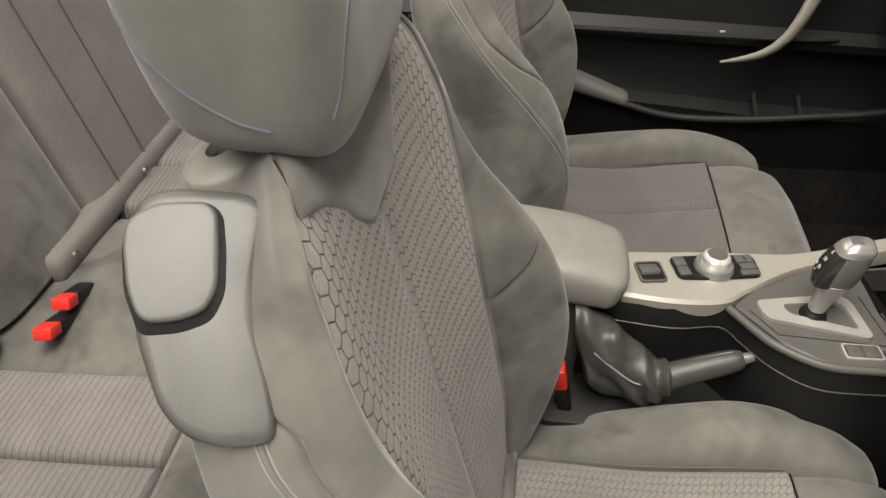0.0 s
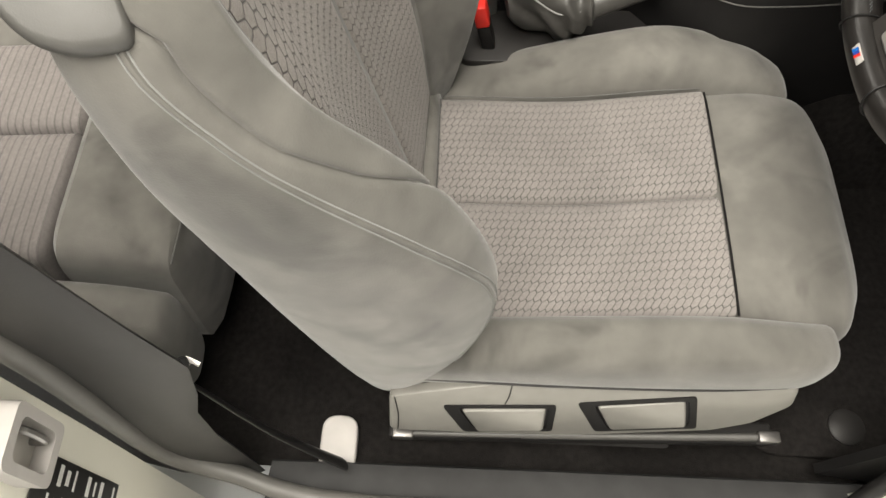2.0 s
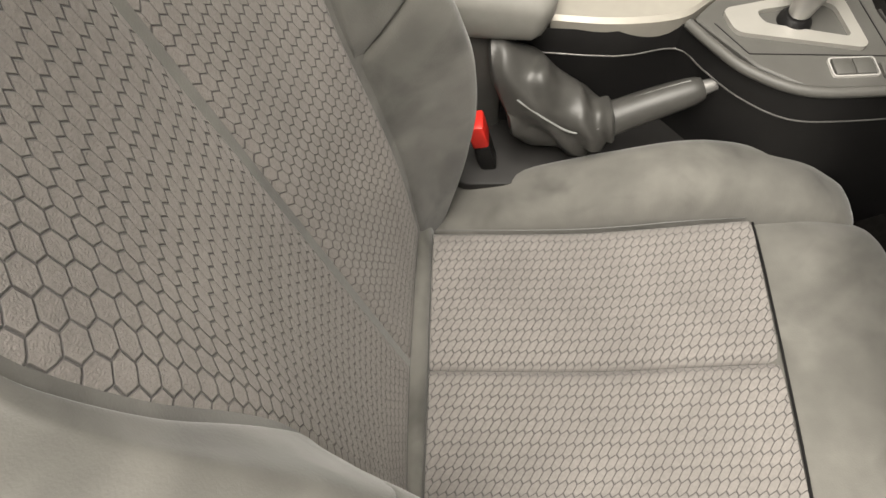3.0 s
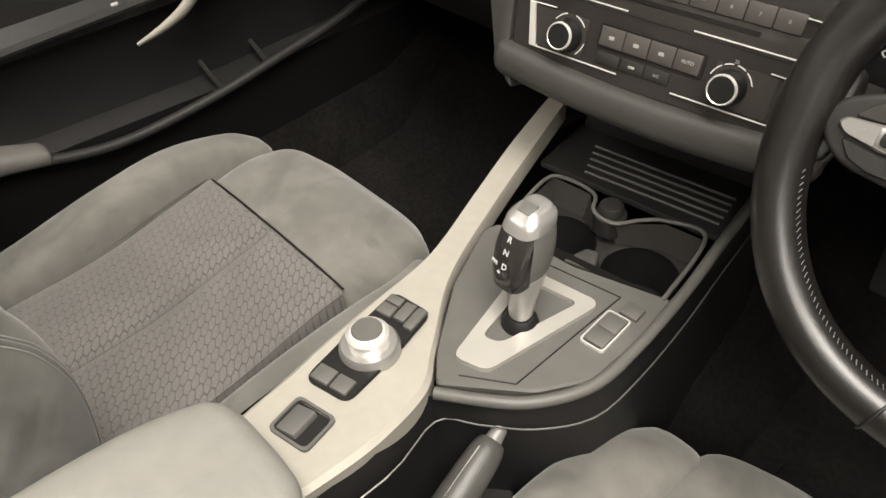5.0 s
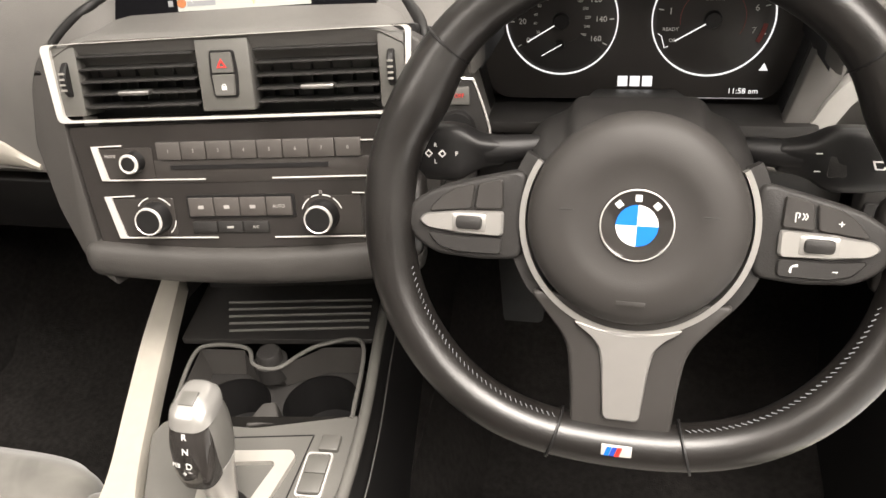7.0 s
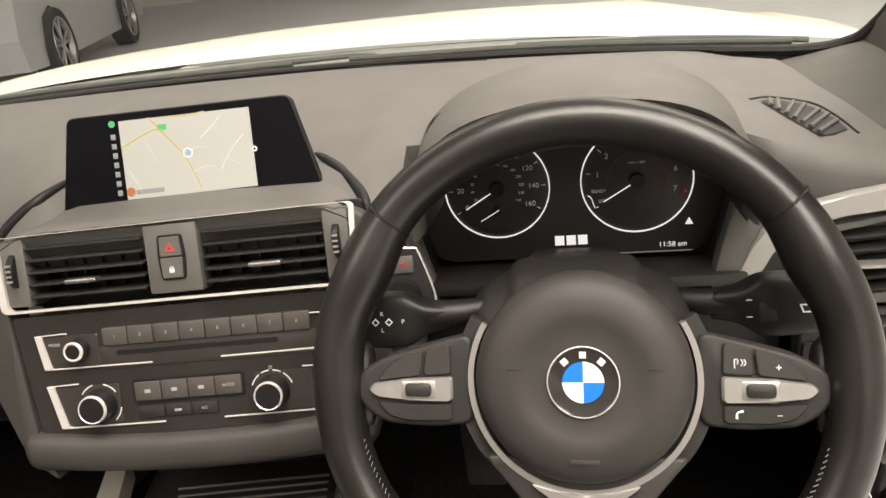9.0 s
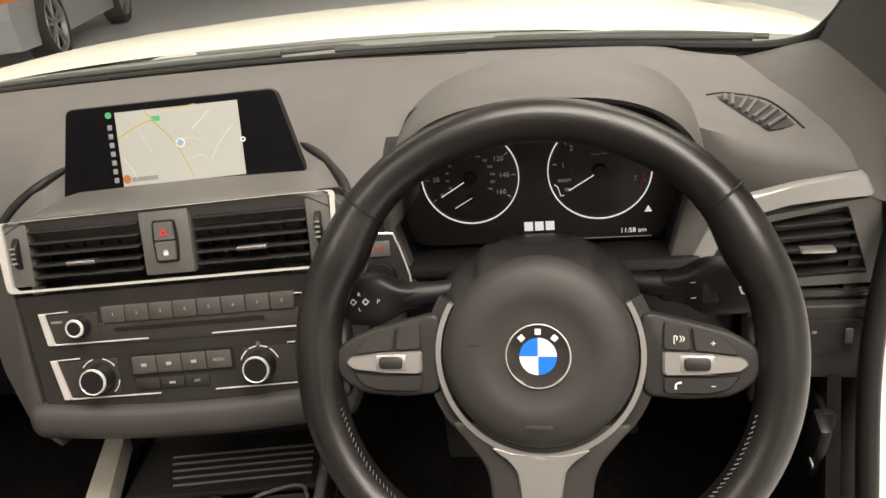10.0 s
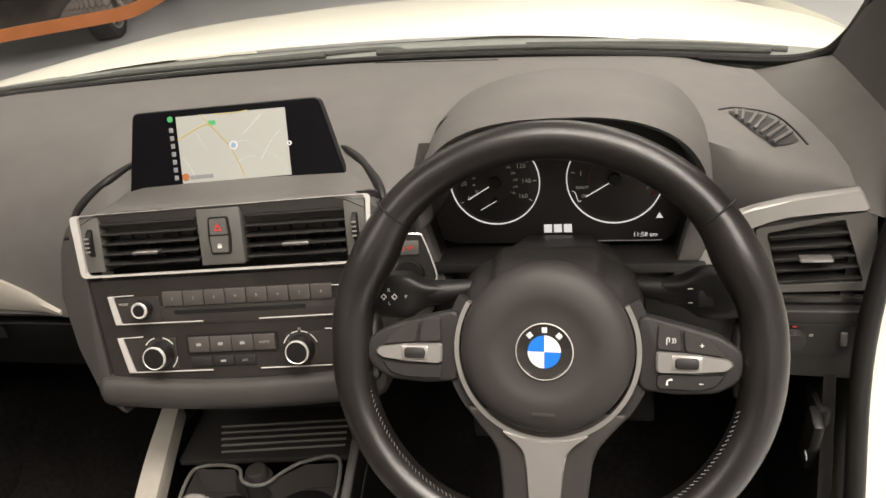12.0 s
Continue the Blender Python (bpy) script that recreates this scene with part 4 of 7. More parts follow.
    kn = part("dial_base", lathe([(0.0, 0.010), (0.024, 0.010), (0.026, 0.007), (0.0275, 0.0)], 40, mk), SATIN, s, "silver dial ring")
    part("dial", lathe([(0, 0.0255), (0.0135, 0.0255), (0.0155, 0.0245), (0.0185, 0.021), (0.0185, 0.010)], 40, mk), CHROME, kn, "bright dial")
    part("dial_top", lathe([(0, 0.0265), (0.0125, 0.0265), (0.0135, 0.0255)], 32, mk), PANEL, kn)
    # gear surround: rounded pale triangle
    o = [(0.034, -0.147), (0.066, -0.138), (0.084, -0.018), (0.078, -0.012), (0.016, -0.022), (0.004, -0.036)]
    i = [(0.036, -0.114), (0.053, -0.108), (0.069, -0.030), (0.066, -0.026), (0.028, -0.033), (0.021, -0.044)]
    part("gear_surround", plate(o, 0.005, T((0, 0, ZC)), 0.010, 0.001, hole=i), SURROUND, s, "pale silver gear surround")
    part("gear_gaiter", lathe([(0, 0.012), (0.012, 0.011), (0.016, 0.006), (0.0175, 0.0)], 28, T((0.046, -0.076, ZC - 0.001))), BLACK, s)
    # drive switches
    bx = part("key_frame", plate(rect(0.024, 0.046), 0.0025, pose(0.106, -0.032, ZC, 0, 0, 4), 0.004, 0.0006, hole=rect(0.021, 0.043)), CHROME, s)
    for dy in (-0.010, 0.010):
        part("drive_key", rbox(0.020, 0.0195, 0.006, 0.0015, pose(0.106, -0.032, ZC + 0.001, 0, 0, 4) @ T((0, dy, 0))), PANEL, bx)
    part("assist_key", rbox(0.018, 0.017, 0.006, 0.0015, pose(0.109, 0.002, ZC + 0.001, 0, 0, 4)), PANEL, s)
    # cup holders: a tray with two wells and a lighter plug between
    part("cup_rim", tube([(-0.058, 0.014, ZC), (-0.074, 0.090, ZC + 0.002), (-0.060, 0.108, ZC + 0.003), (-0.020, 0.108, ZC + 0.003), (-0.004, 0.088, ZC + 0.001), (0.022, 0.086, ZC + 0.001), (0.040, 0.108, ZC + 0.002), (0.060, 0.124, ZC + 0.003), (0.100, 0.130, ZC + 0.003), (0.117, 0.045, ZC), (0.117, 0.036, ZC)], 0.0022, 8, 6), PANEL, s)
    # sloping walls of the holder and a floor with two open wells
    rimp = [(-0.058, 0.012), (0.117, 0.036), (0.104, 0.128), (0.060, 0.122), (0.022, 0.086), (-0.004, 0.086), (-0.024, 0.108), (-0.072, 0.104)]
    low = [(-0.050, 0.018), (0.110, 0.040), (0.099, 0.120), (0.062, 0.116), (0.024, 0.092), (-0.006, 0.092), (-0.026, 0.102), (-0.064, 0.098)]
    part("holder_wall", loft([[Vector((x, y, ZC)) for x, y in rimp], [Vector((x, y, ZC - 0.030)) for x, y in low]], cap=False), LOWDASH, s)
    for cx, cy, r in ((-0.022, 0.058, 0.039), (0.068, 0.074, 0.039)):
        bm = bmesh.new()
        inner, outer = [], []
        for k in range(32):
            t = 2 * math.pi * k / 32
            c_, s_ = math.cos(t), math.sin(t)
            q = 0.050 / max(abs(c_), abs(s_))
            inner.append(bm.verts.new((cx + r * c_, cy + r * s_, ZC - 0.031)))
            outer.append(bm.verts.new((cx + q * c_ * 0.92, cy + q * s_, ZC - 0.0305)))
        for k in range(32):
            bm.faces.new((inner[k], inner[(k + 1) % 32], outer[(k + 1) % 32], outer[k]))
        part("holder_floor", bm, DARK, s)
        part("cup_well", lathe([(r, -0.001), (r - 0.002, -0.05), (0, -0.05)], 32, T((cx, cy, ZC - 0.031))), BLACK, s)
    part("cup_spring", plate([(-0.016, -0.014), (0.018, -0.010), (0.010, 0.014), (-0.004, 0.012)], 0.026, T((0.026, 0.040, ZC - 0.034)) @ pose(0, 0, 0, 10, 0, 8), 0.004, 0.003), LOWDASH, s)
    pl = part("lighter_socket", lathe([(0.012, 0.0), (0.017, 0.0), (0.017, -0.02)], 28, T((0.010, 0.098, 0.545))), DARK, s)
    part("lighter_plug", lathe([(0, 0.012), (0.011, 0.012), (0.013, 0.009), (0.013, -0.01)], 28, T((0.010, 0.098, 0.545))), DARK, pl)
    # ribbed tray below the stack
    tr = part("tray", plate([(-0.100, 0.112), (0.112, 0.136), (0.100, 0.27), (-0.118, 0.25)], 0.006, T((0, 0, 0.538)) @ pose(0, 0, 0, 2, 0, 0), 0.006, 0.002), DARK, s)
    for k in range(5):
        y = 0.130 + 0.0105 * k
        part("tray_rib", tube([(-0.050 - 0.005 * k, y, 0.5498 + 0.0005 * k), (0.100 - 0.002 * k, y + 0.022, 0.5506 + 0.0005 * k)], 0.0016, 6, 2), PANEL, tr)
    part("tray_wall", loft([[Vector((-0.105, 0.195, 0.546)), Vector((0.098, 0.222, 0.546)), Vector((0.098, 0.226, 0.546)), Vector((-0.105, 0.199, 0.546))], [Vector((-0.112, 0.215, 0.60)), Vector((0.100, 0.240, 0.60)), Vector((0.100, 0.244, 0.60)), Vector((-0.112, 0.219, 0.60))]]), BLACK, s)
    # armrest
    rows = [(Vector((0.006, -0.575, 0.575)), Vector((0.062, 0, 0)), Vector((0, 0.0, 0.038))), (Vector((0.010, -0.48, 0.578)), Vector((0.068, 0, 0)), Vector((0, 0.0, 0.038))),
            (Vector((0.014, -0.39, 0.574)), Vector((0.070, 0, 0)), Vector((0, 0.003, 0.036))), (Vector((0.016, -0.335, 0.566)), Vector((0.066, 0, 0)), Vector((0, 0.006, 0.030)))]
    part("armrest", pillow(rows, 36, 3.6, 8, 0.7), LEATHER, s, "pale grey padded armrest lid")
    part("armrest_base", rbox(0.115, 0.28, 0.20, 0.012, T((0.012, -0.50, 0.44))), SHELL, s)
    return s


console()


def gear_lever():
    s = thing("gear_lever", "silver and gloss black automatic gear lever", "gear lever", pose(0.046, -0.076, 0.552, 0, 0, 0))
    ax = Vector((-0.010, 0.022, 0.1)).normalized()

    def ring(h, rx, ry, dx=0.0, dy=0.0):
        c = ax * h + Vector((dx, dy, 0))
        return (c, Vector((rx, 0, 0)), Vector((0, ry, 0)))

    part("stem", pillow([ring(0.005, 0.0105, 0.0105), ring(0.025, 0.0130, 0.0135), ring(0.050, 0.0172, 0.0195)], 28, 2.2, 6, 0.2), SATIN, s, "satin silver stem")
    grip = part("grip", pillow([ring(0.044, 0.0150, 0.017), ring(0.060, 0.0185, 0.021), ring(0.080, 0.0195, 0.022), ring(0.097, 0.0178, 0.0195)], 28, 2.6, 6, 0.3), PANEL, s, "dark grey grip")
    grip = part("front_panel", pillow([ring(0.046, 0.0150, 0.0165, -0.0010, -0.0115), ring(0.060, 0.0175, 0.0195, -0.0015, -0.0105), ring(0.080, 0.0185, 0.0205, -0.0015, -0.0070), ring(0.096, 0.0168, 0.0178, -0.0010, -0.0040)], 32, 3.2, 6, 0.15), GLOSS, s, "gloss black front panel")
    part("crown", pillow([ring(0.095, 0.0184, 0.0215, 0, -0.002), ring(0.103, 0.0174, 0.0198, 0, 0.000), ring(0.108, 0.0135, 0.0155, 0, 0.001)], 28, 3.0, 6, 0.35), KNOB, s, "satin silver crown")
    part("park_button", rbox(0.014, 0.013, 0.004, 0.0015, T(ax * 0.1095 + Vector((0, -0.006, 0.001))) @ pose(0, 0, 0, 14, 0, 0)), PANEL, s, "grey square park button")
    # shift pattern on the face of the grip
    bvh = BVHTree.FromPolygons([v.co for v in grip.data.vertices], [tuple(f.vertices) for f in grip.data.polygons])
    for txt, u, v in (("R", 0.003, 0.014), ("N", 0.003, 0.003), ("D", 0.004, -0.009), ("M/S", -0.007, -0.009), ("+", -0.001, -0.016)):
        c = ax * (0.072 + v) + Vector((u - 0.004, 0, 0))
        hit = bvh.ray_cast(c + Vector((0, -0.1, 0.02)), Vector((0, 0.98, -0.196)))
        if hit[0] is None:
            continue
        nn = hit[1]
        ux = Vector((0, 0, 1)).cross(nn).normalized()
        lettering("marking", txt, 0.0075 if len(txt) == 1 else 0.0050, WHITE, frame_m(hit[0] + nn * 0.0004, ux, nn.cross(ux), nn), s)


gear_lever()


def handbrake():
    s = thing("handbrake", "grey leather handbrake lever with wrinkled gaiter", "handbrake")
    part("grip", tube([(0.112, -0.262, 0.462), (0.107, -0.235, 0.474), (0.101, -0.200, 0.487), (0.096, -0.170, 0.497), (0.094, -0.160, 0.500)], [0.0185, 0.0175, 0.0165, 0.0145, 0.011], 20, 6), BOOT, s)
    part("grip_seam", tube([(0.105, -0.250, 0.4855), (0.100, -0.215, 0.4985), (0.094, -0.175, 0.5105)], 0.0009, 6, 4), STITCH, s)
    part("release_button", tube([(0.094, -0.160, 0.500), (0.091, -0.147, 0.5035)], [0.008, 0.0065], 14, 2), SATIN, s)
    rows = [(Vector((0.080, -0.358, 0.480)), Vector((0.034, 0, 0)), Vector((0, -0.02, 0.066))), (Vector((0.086, -0.328, 0.470)), Vector((0.038, 0, 0)), Vector((0, -0.015, 0.064))),
            (Vector((0.095, -0.297, 0.457)), Vector((0.037, 0, 0)), Vector((0, -0.01, 0.052))), (Vector((0.103, -0.272, 0.455)), Vector((0.030, 0, 0)), Vector((0, -0.008, 0.036))),
            (Vector((0.108, -0.252, 0.464)), Vector((0.021, 0, 0)), Vector((0, -0.006, 0.022)))]
    bm = pillow(rows, 56, 2.4, 10, 0.3)
    for v in bm.verts:
        q = v.co
        fold = math.sin((q.y * 1.0 + q.z * 0.7 + 0.02 * noise.noise(q * 30)) * 150) * 0.0042
        k = fold + noise.noise(Vector((q.x * 20, q.y * 34, q.z * 14))) * 0.011 + noise.noise(q * 60) * 0.0015
        out = Vector((q.x - 0.103, 0, q.z - 0.455))
        v.co += out.normalized() * k
    part("gaiter", bm, BOOT, s, "wrinkled leatherette gaiter")
    part("gaiter_seam", tube([(0.118, -0.350, 0.505), (0.127, -0.320, 0.487), (0.132, -0.290, 0.472), (0.127, -0.262, 0.474)], 0.0012, 6, 5), STITCH, s)
    part("base_frame", plate([(0.045, -0.42), (0.150, -0.41), (0.150, -0.27), (0.135, -0.17), (0.095, -0.135), (0.055, -0.165)], 0.010, T((0, 0, 0.405)) @ pose(0, 0, 0, 2, 0, 0), 0.014, 0.004), DARK, s, "dark plastic base plate")


handbrake()


# ---- dashboard ----
def foot(x):
    d = x - 0.03
    return 0.545 - (0.21 if d < 0 else 0.34) * d * d


def dash_left(x):
    yf = foot(x)
    w = max(0.0, (-0.50 - x) / 0.16)
    k = max(0.0, min(1.0, (x + 0.30) / 0.22))
    k = k * k * (3 - 2 * k)
    g = max(0.0, min(1.0, (x + 0.150) / 0.030, (0.185 - x) / 0.030))
    p = [(yf + 0.02, 0.895), (yf, 0.909), (yf - 0.05, 0.918), (0.40, 0.919), (0.32, 0.908 - 0.010 * g), (0.26, 0.890 - 0.030 * g), (0.225 - 0.02 * k, 0.862 + 0.006 * k - 0.018 * g), (0.202 - 0.035 * k, 0.83 + 0.01 * k), (0.190 - 0.03 * k, 0.79),
         (0.184 - 0.03 * k, 0.75), (0.182 - 0.03 * k, 0.712), (0.195, 0.700), (0.24, 0.690), (yf, 0.66)]
    j = max(0.0, min(1.0, (x - 0.08) / 0.12))
    for i, (y1, z1) in enumerate(((yf + 0.02, 0.893), (yf, 0.908), (yf - 0.04, 0.912), (0.38, 0.912), (0.33, 0.905), (0.29, 0.895), (0.26, 0.885))):
        p[i] = (p[i][0] + (y1 - p[i][0]) * j, p[i][1] + (z1 - p[i][1]) * j)
    return [Vector((x, y, z - 0.03 * w * (z > 0.8))) for y, z in p]


def dash_right(x):
    yf = foot(x)
    h = max(0.0, min(1.0, (x - 0.45) / 0.17))
    h = h * h * (3 - 2 * h)
    a = [(yf + 0.02, 0.893), (yf, 0.908), (yf - 0.04, 0.912), (0.38, 0.912), (0.33, 0.905), (0.29, 0.895), (0.26, 0.885), (0.262, 0.86), (0.265, 0.83), (0.265, 0.80), (0.265, 0.76), (0.28, 0.69), (yf, 0.66)]
    b = [(yf + 0.02, 0.885), (yf, 0.902), (yf - 0.03, 0.898), (0.35, 0.890), (0.30, 0.882), (0.25, 0.870), (0.222, 0.858), (0.208, 0.844), (0.214, 0.80), (0.214, 0.76), (0.214, 0.72), (0.24, 0.68), (yf, 0.66)]
    return [Vector((x, y0 + (y1 - y0) * h, z0 + (z1 - z0) * h)) for (y0, z0), (y1, z1) in zip(a, b)]


# local frame of the centre stack: u across, v up, out towards the cabin
SO = Vector((0.029, 0.127, 0.842))
SU = Vector((math.cos(radians(6)), math.sin(radians(6)), 0))
SN = Vector((math.sin(radians(6)) * math.cos(radians(18)), -math.cos(radians(6)) * math.cos(radians(18)), math.sin(radians(18))))
SV = SN.cross(SU)
SM = frame_m(SO, SU, SV, SN)


def at(u, v, w=0.0):
    return SM @ T((u, v, w))


def vent_slats(parent, u0, u1, v0, v1, n, m, tab_u, tab_i, deep=0.03):
    """A dark box with tilted slats, a bright tab on one of them."""
    well = rbox(u1 - u0 + 0.004, v1 - v0 + 0.004, 0.004, 0, m @ T(((u0 + u1) / 2, (v0 + v1) / 2, -deep)))
    vw = part("vent_well", well, BLACK, parent)
    for k in range(6):
        u = u0 + (u1 - u0) * (k + 0.5) / 6
        part("vertical_vane", rbox(0.0015, v1 - v0, 0.012, 0.0004, m @ T((u, (v0 + v1) / 2, -0.020))), BLACK, vw)
    for k in range(n):
        v = v0 + (v1 - v0) * (k + 0.5) / n
        sl = part("slat", rbox(u1 - u0, 0.0018, 0.016, 0.0006, m @ T(((u0 + u1) / 2, v, -0.006)) @ pose(0, 0, 0, 8, 0, 0)), DARK, vw)
        if k == tab_i:
            part("slat_tab", rbox(0.028, 0.0042, 0.012, 0.0018, m @ T((tab_u, v, 0.001))), METAL, vw, "satin silver slat tab")


def dashboard():
    s = thing("dashboard", "grey soft plastic dashboard with centre stack and vents", "dashboard")
    xs = [-0.665, -0.62, -0.55, -0.47, -0.40, -0.34, -0.28, -0.22, -0.18, -0.152, -0.138, -0.118, -0.06, 0.0, 0.06, 0.12, 0.153, 0.170, 0.187, 0.21]
    part("passenger_dash", loft([dash_left(x) for x in xs]), DASH, s, "", 50)
    xs = [0.2100, 0.26, 0.31, 0.36, 0.41, 0.45, 0.48, 0.51, 0.54, 0.58, 0.62, 0.648]
    bm = loft([dash_right(x) for x in xs])
    for v in bm.verts:
        # the end runs slantwise along the pillar's foot
        if v.co.x > 0.5 and v.co.z > 0.80:
            lim = min(0.648, 0.640 - 0.30 * max(0.0, v.co.y - 0.185))
            v.co.x = 0.5 + (v.co.x - 0.5) * (lim - 0.5) / 0.148
    part("driver_dash", bm, DASH, s, "", 50)
    # seam of the passenger lid on the top
    part("lid_seam", tube([(-0.236, foot(-0.236) - 0.002, 0.9115), (-0.236, foot(-0.236) - 0.045, 0.9195)], 0.0009, 6, 3), BLACK, s)
    part("lid_seam", tube([(0.10, foot(0.1) - 0.045, 0.9187), (0.27, foot(0.27) - 0.038, 0.9145)], 0.0007, 6, 3), BLACK, s)
    # pale inlay on the passenger side
    up = [(-0.60, 0.815), (-0.50, 0.808), (-0.42, 0.796), (-0.36, 0.776), (-0.30, 0.752), (-0.262, 0.732), (-0.240, 0.721)]
    lo = [(-0.60, 0.738), (-0.50, 0.733), (-0.42, 0.727), (-0.36, 0.722), (-0.30, 0.718), (-0.262, 0.716), (-0.240, 0.7155)]
    rings = []
    U, L = catmull([(a, b, 0) for a, b in up], 5), catmull([(a, b, 0) for a, b in lo], 5)

    def yface(x, z):
        k = max(0.0, min(1.0, (x + 0.30) / 0.22))
        k = k * k * (3 - 2 * k)
        return (0.183 + 0.016 * max(0, (z - 0.75) / 0.07) ** 1.5) - 0.03 * k

    for a, b in zip(U, L):
        row = []
        for t in (0, 0.25, 0.5, 0.75, 1):
            z = b.y + (a.y - b.y) * t
            row.append(Vector((a.x, yface(a.x, z) - 0.006 + (0.003 if t in (0, 1) else 0), z)))
        back = [Vector((p.x, p.y + 0.012, p.z)) for p in reversed(row)]
        rings.append(row + back)
    part("passenger_inlay", loft(rings), TRIM, s, "pale cream textured inlay", 35)
    # glovebox under it
    bm = plate([(-0.62, 0.0), (-0.215, 0.0), (-0.205, -0.045), (-0.24, -0.105), (-0.60, -0.105), (-0.63, -0.05)], 0.03, frame_m((0, 0.235, 0.692), (1, 0, 0), (0, -0.42, 0.907), (0, -0.907, -0.42)), 0.015, 0.006)
    gb_ = part("glovebox_lid", bm, BLACK, s)
    part("glovebox_catch", rbox(0.07, 0.006, 0.018, 0.003, T((-0.40, 0.205, 0.668))), BLACK, gb_)
    part("catch_lip", rbox(0.055, 0.004, 0.003, 0.001, T((-0.40, 0.199, 0.676))), METAL, gb_)
    part("lower_apron", rbox(0.42, 0.25, 0.012, 0.003, T((-0.42, 0.38, 0.585))), BLACK, s)
    # stack housing: side wings that run down to the console, and the padded lip
    for k in (-1, 1):
        poly = [(k * 0.150, 0.030), (k * 0.164, 0.022), (k * 0.174, 0.0), (k * 0.182, -0.05), (k * 0.172, -0.11), (k * 0.152, -0.165), (k * 0.128, -0.185), (k * 0.140, -0.150), (k * 0.150, -0.04)]
        if k < 0:
            poly = list(reversed(poly))
        part("stack_wing", plate(poly, 0.028, at(0, 0, -0.026), 0.006, 0.004), LOWDASH, s)
    # brow below the screen
    br = []
    for u in [x * 0.0165 for x in range(-10, 11)]:
        d = 0.026 * max(0.0, (abs(u) - 0.115) / 0.05) ** 2
        e_ = 0.006 * max(0.0, u / 0.15)
        br.append([SM @ Vector((u, 0.033 - d, 0.002)), SM @ Vector((u, 0.036 - d, -0.003)), SM @ Vector((u, 0.038 - d - e_, -0.016)), SM @ Vector((u, 0.039 - d - e_, -0.03)) + Vector((0, 0.02, 0.0)),
                   SM @ Vector((u, 0.031 - d - e_, -0.03)) + Vector((0, 0.09, 0.008)), SM @ Vector((u, -0.03, -0.03)) + Vector((0, 0.08, 0)), SM @ Vector((u, -0.0, -0.02))])
    part("stack_brow", loft(br), DASH, s, "", 50)
    part("brow_edge", tube([tuple(p) for p in br[0][:5]], 0.0034, 8, 4), BLACK, s, "black edge of the brow")
    # black tubes for the shadow that sweeps from the stack up behind the screen
    for pts in ([(-0.132, 0.262, 0.877), (-0.140, 0.248, 0.8755), (-0.150, 0.2195, 0.870), (-0.1676, 0.203, 0.858), (-0.182, 0.190, 0.842), (-0.188, 0.178, 0.818), (-0.186, 0.168, 0.785)], [(0.112, 0.284, 0.877), (0.120, 0.278, 0.876), (0.142, 0.2548, 0.8713), (0.163, 0.227, 0.865), (0.178, 0.203, 0.857), (0.186, 0.185, 0.845)]):
        part("stack_gap_shade", tube(pts, [0.0015, 0.0035] + [0.0052] * (len(pts) - 3) + [0.003], 10, 5), BLACK, s, "black tube for the shadow gap round the stack")
    # black band in place of the shade down the stack's left edge
    for pts in ([(-0.1735, -0.045), (-0.1730, -0.0215), (-0.1680, 0.0084), (-0.1600, 0.0260)],):
        row = []
        for i, p in enumerate(catmull([(u, v, 0) for u, v in pts], 6)):
            c_ = Vector((0.0, 0.0, 0)) - Vector((p.x, p.y, 0))
            c_ = c_.normalized() * 0.006
            row.append([SM @ Vector((p.x, p.y, -0.016)), SM @ Vector((p.x + c_.x, p.y + c_.y, -0.012)), SM @ Vector((p.x + c_.x, p.y + c_.y, -0.05)), SM @ Vector((p.x, p.y, -0.05))])
        part("stack_edge_shade", loft(row), BLACK, s, "black band for the shade along the stack's edge", 40)
    part("stack_core", rbox(0.290, 0.208, 0.05, 0.004, at(0, -0.082, -0.062)), BLACK, s)
    lip = [(SM @ Vector((u, -0.166 + 0.008 * (abs(u) / 0.14) ** 2, -0.010)), SV * 0.018, SN * 0.020 + SV * 0.002) for u in (-0.145, -0.10, -0.05, 0, 0.05, 0.10, 0.145)]
    part("stack_lip", pillow(lip, 20, 2.6, 4, 0.6), LOWDASH, s, "padded lower lip")
    # central vents in a bright rim
    o = [(-0.154, -0.034), (0.153, -0.034), (0.157, 0.034), (-0.158, 0.031)]
    i = [(-0.1478, -0.0318), (0.1492, -0.0318), (0.1525, 0.0336), (-0.1498, 0.0306)]
    part("vent_rim", plate(o, 0.004, at(0, 0, 0), 0.006, 0.001, hole=i), CHROME, s, "bright silver vent rim")
    part("vent_base", plate([(-0.153, -0.034), (0.152, -0.034), (0.157, 0.034), (-0.157, 0.031)], 0.010, at(0, 0, -0.044), 0.006, 0.001), BLACK, s)
    for u0, u1, tab in ((-0.128, -0.026, -0.080), (0.026, 0.128, 0.078)):
        vent_slats(s, u0, u1, -0.026, 0.026, 5, at(0, 0, 0), tab, 1)
    for k in (-1, 1):
        part("vent_end", rbox(0.022, 0.058, 0.03, 0.002, at(k * 0.1395, 0.0, -0.014)), PANEL, s)
        th = part("thumb_wheel", lathe([(0.0, 0.003), (0.016, 0.003), (0.017, 0.002), (0.017, -0.002), (0.016, -0.003), (0, -0.003)], 28, at(k * 0.1395, 0.002, -0.008) @ pose(0, 0, 0, 0, 90, 0)), BLACK, s)
        for q in range(4):
            part("thumb_notch", rbox(0.0045, 0.0016, 0.002, 0, at(k * 0.1395, -0.006 + 0.0045 * q, 0.0085)), LEATHER, th)
    part("warning_panel", rbox(0.046, 0.058, 0.024, 0.002, at(0, 0.001, -0.010)), PANEL, s)
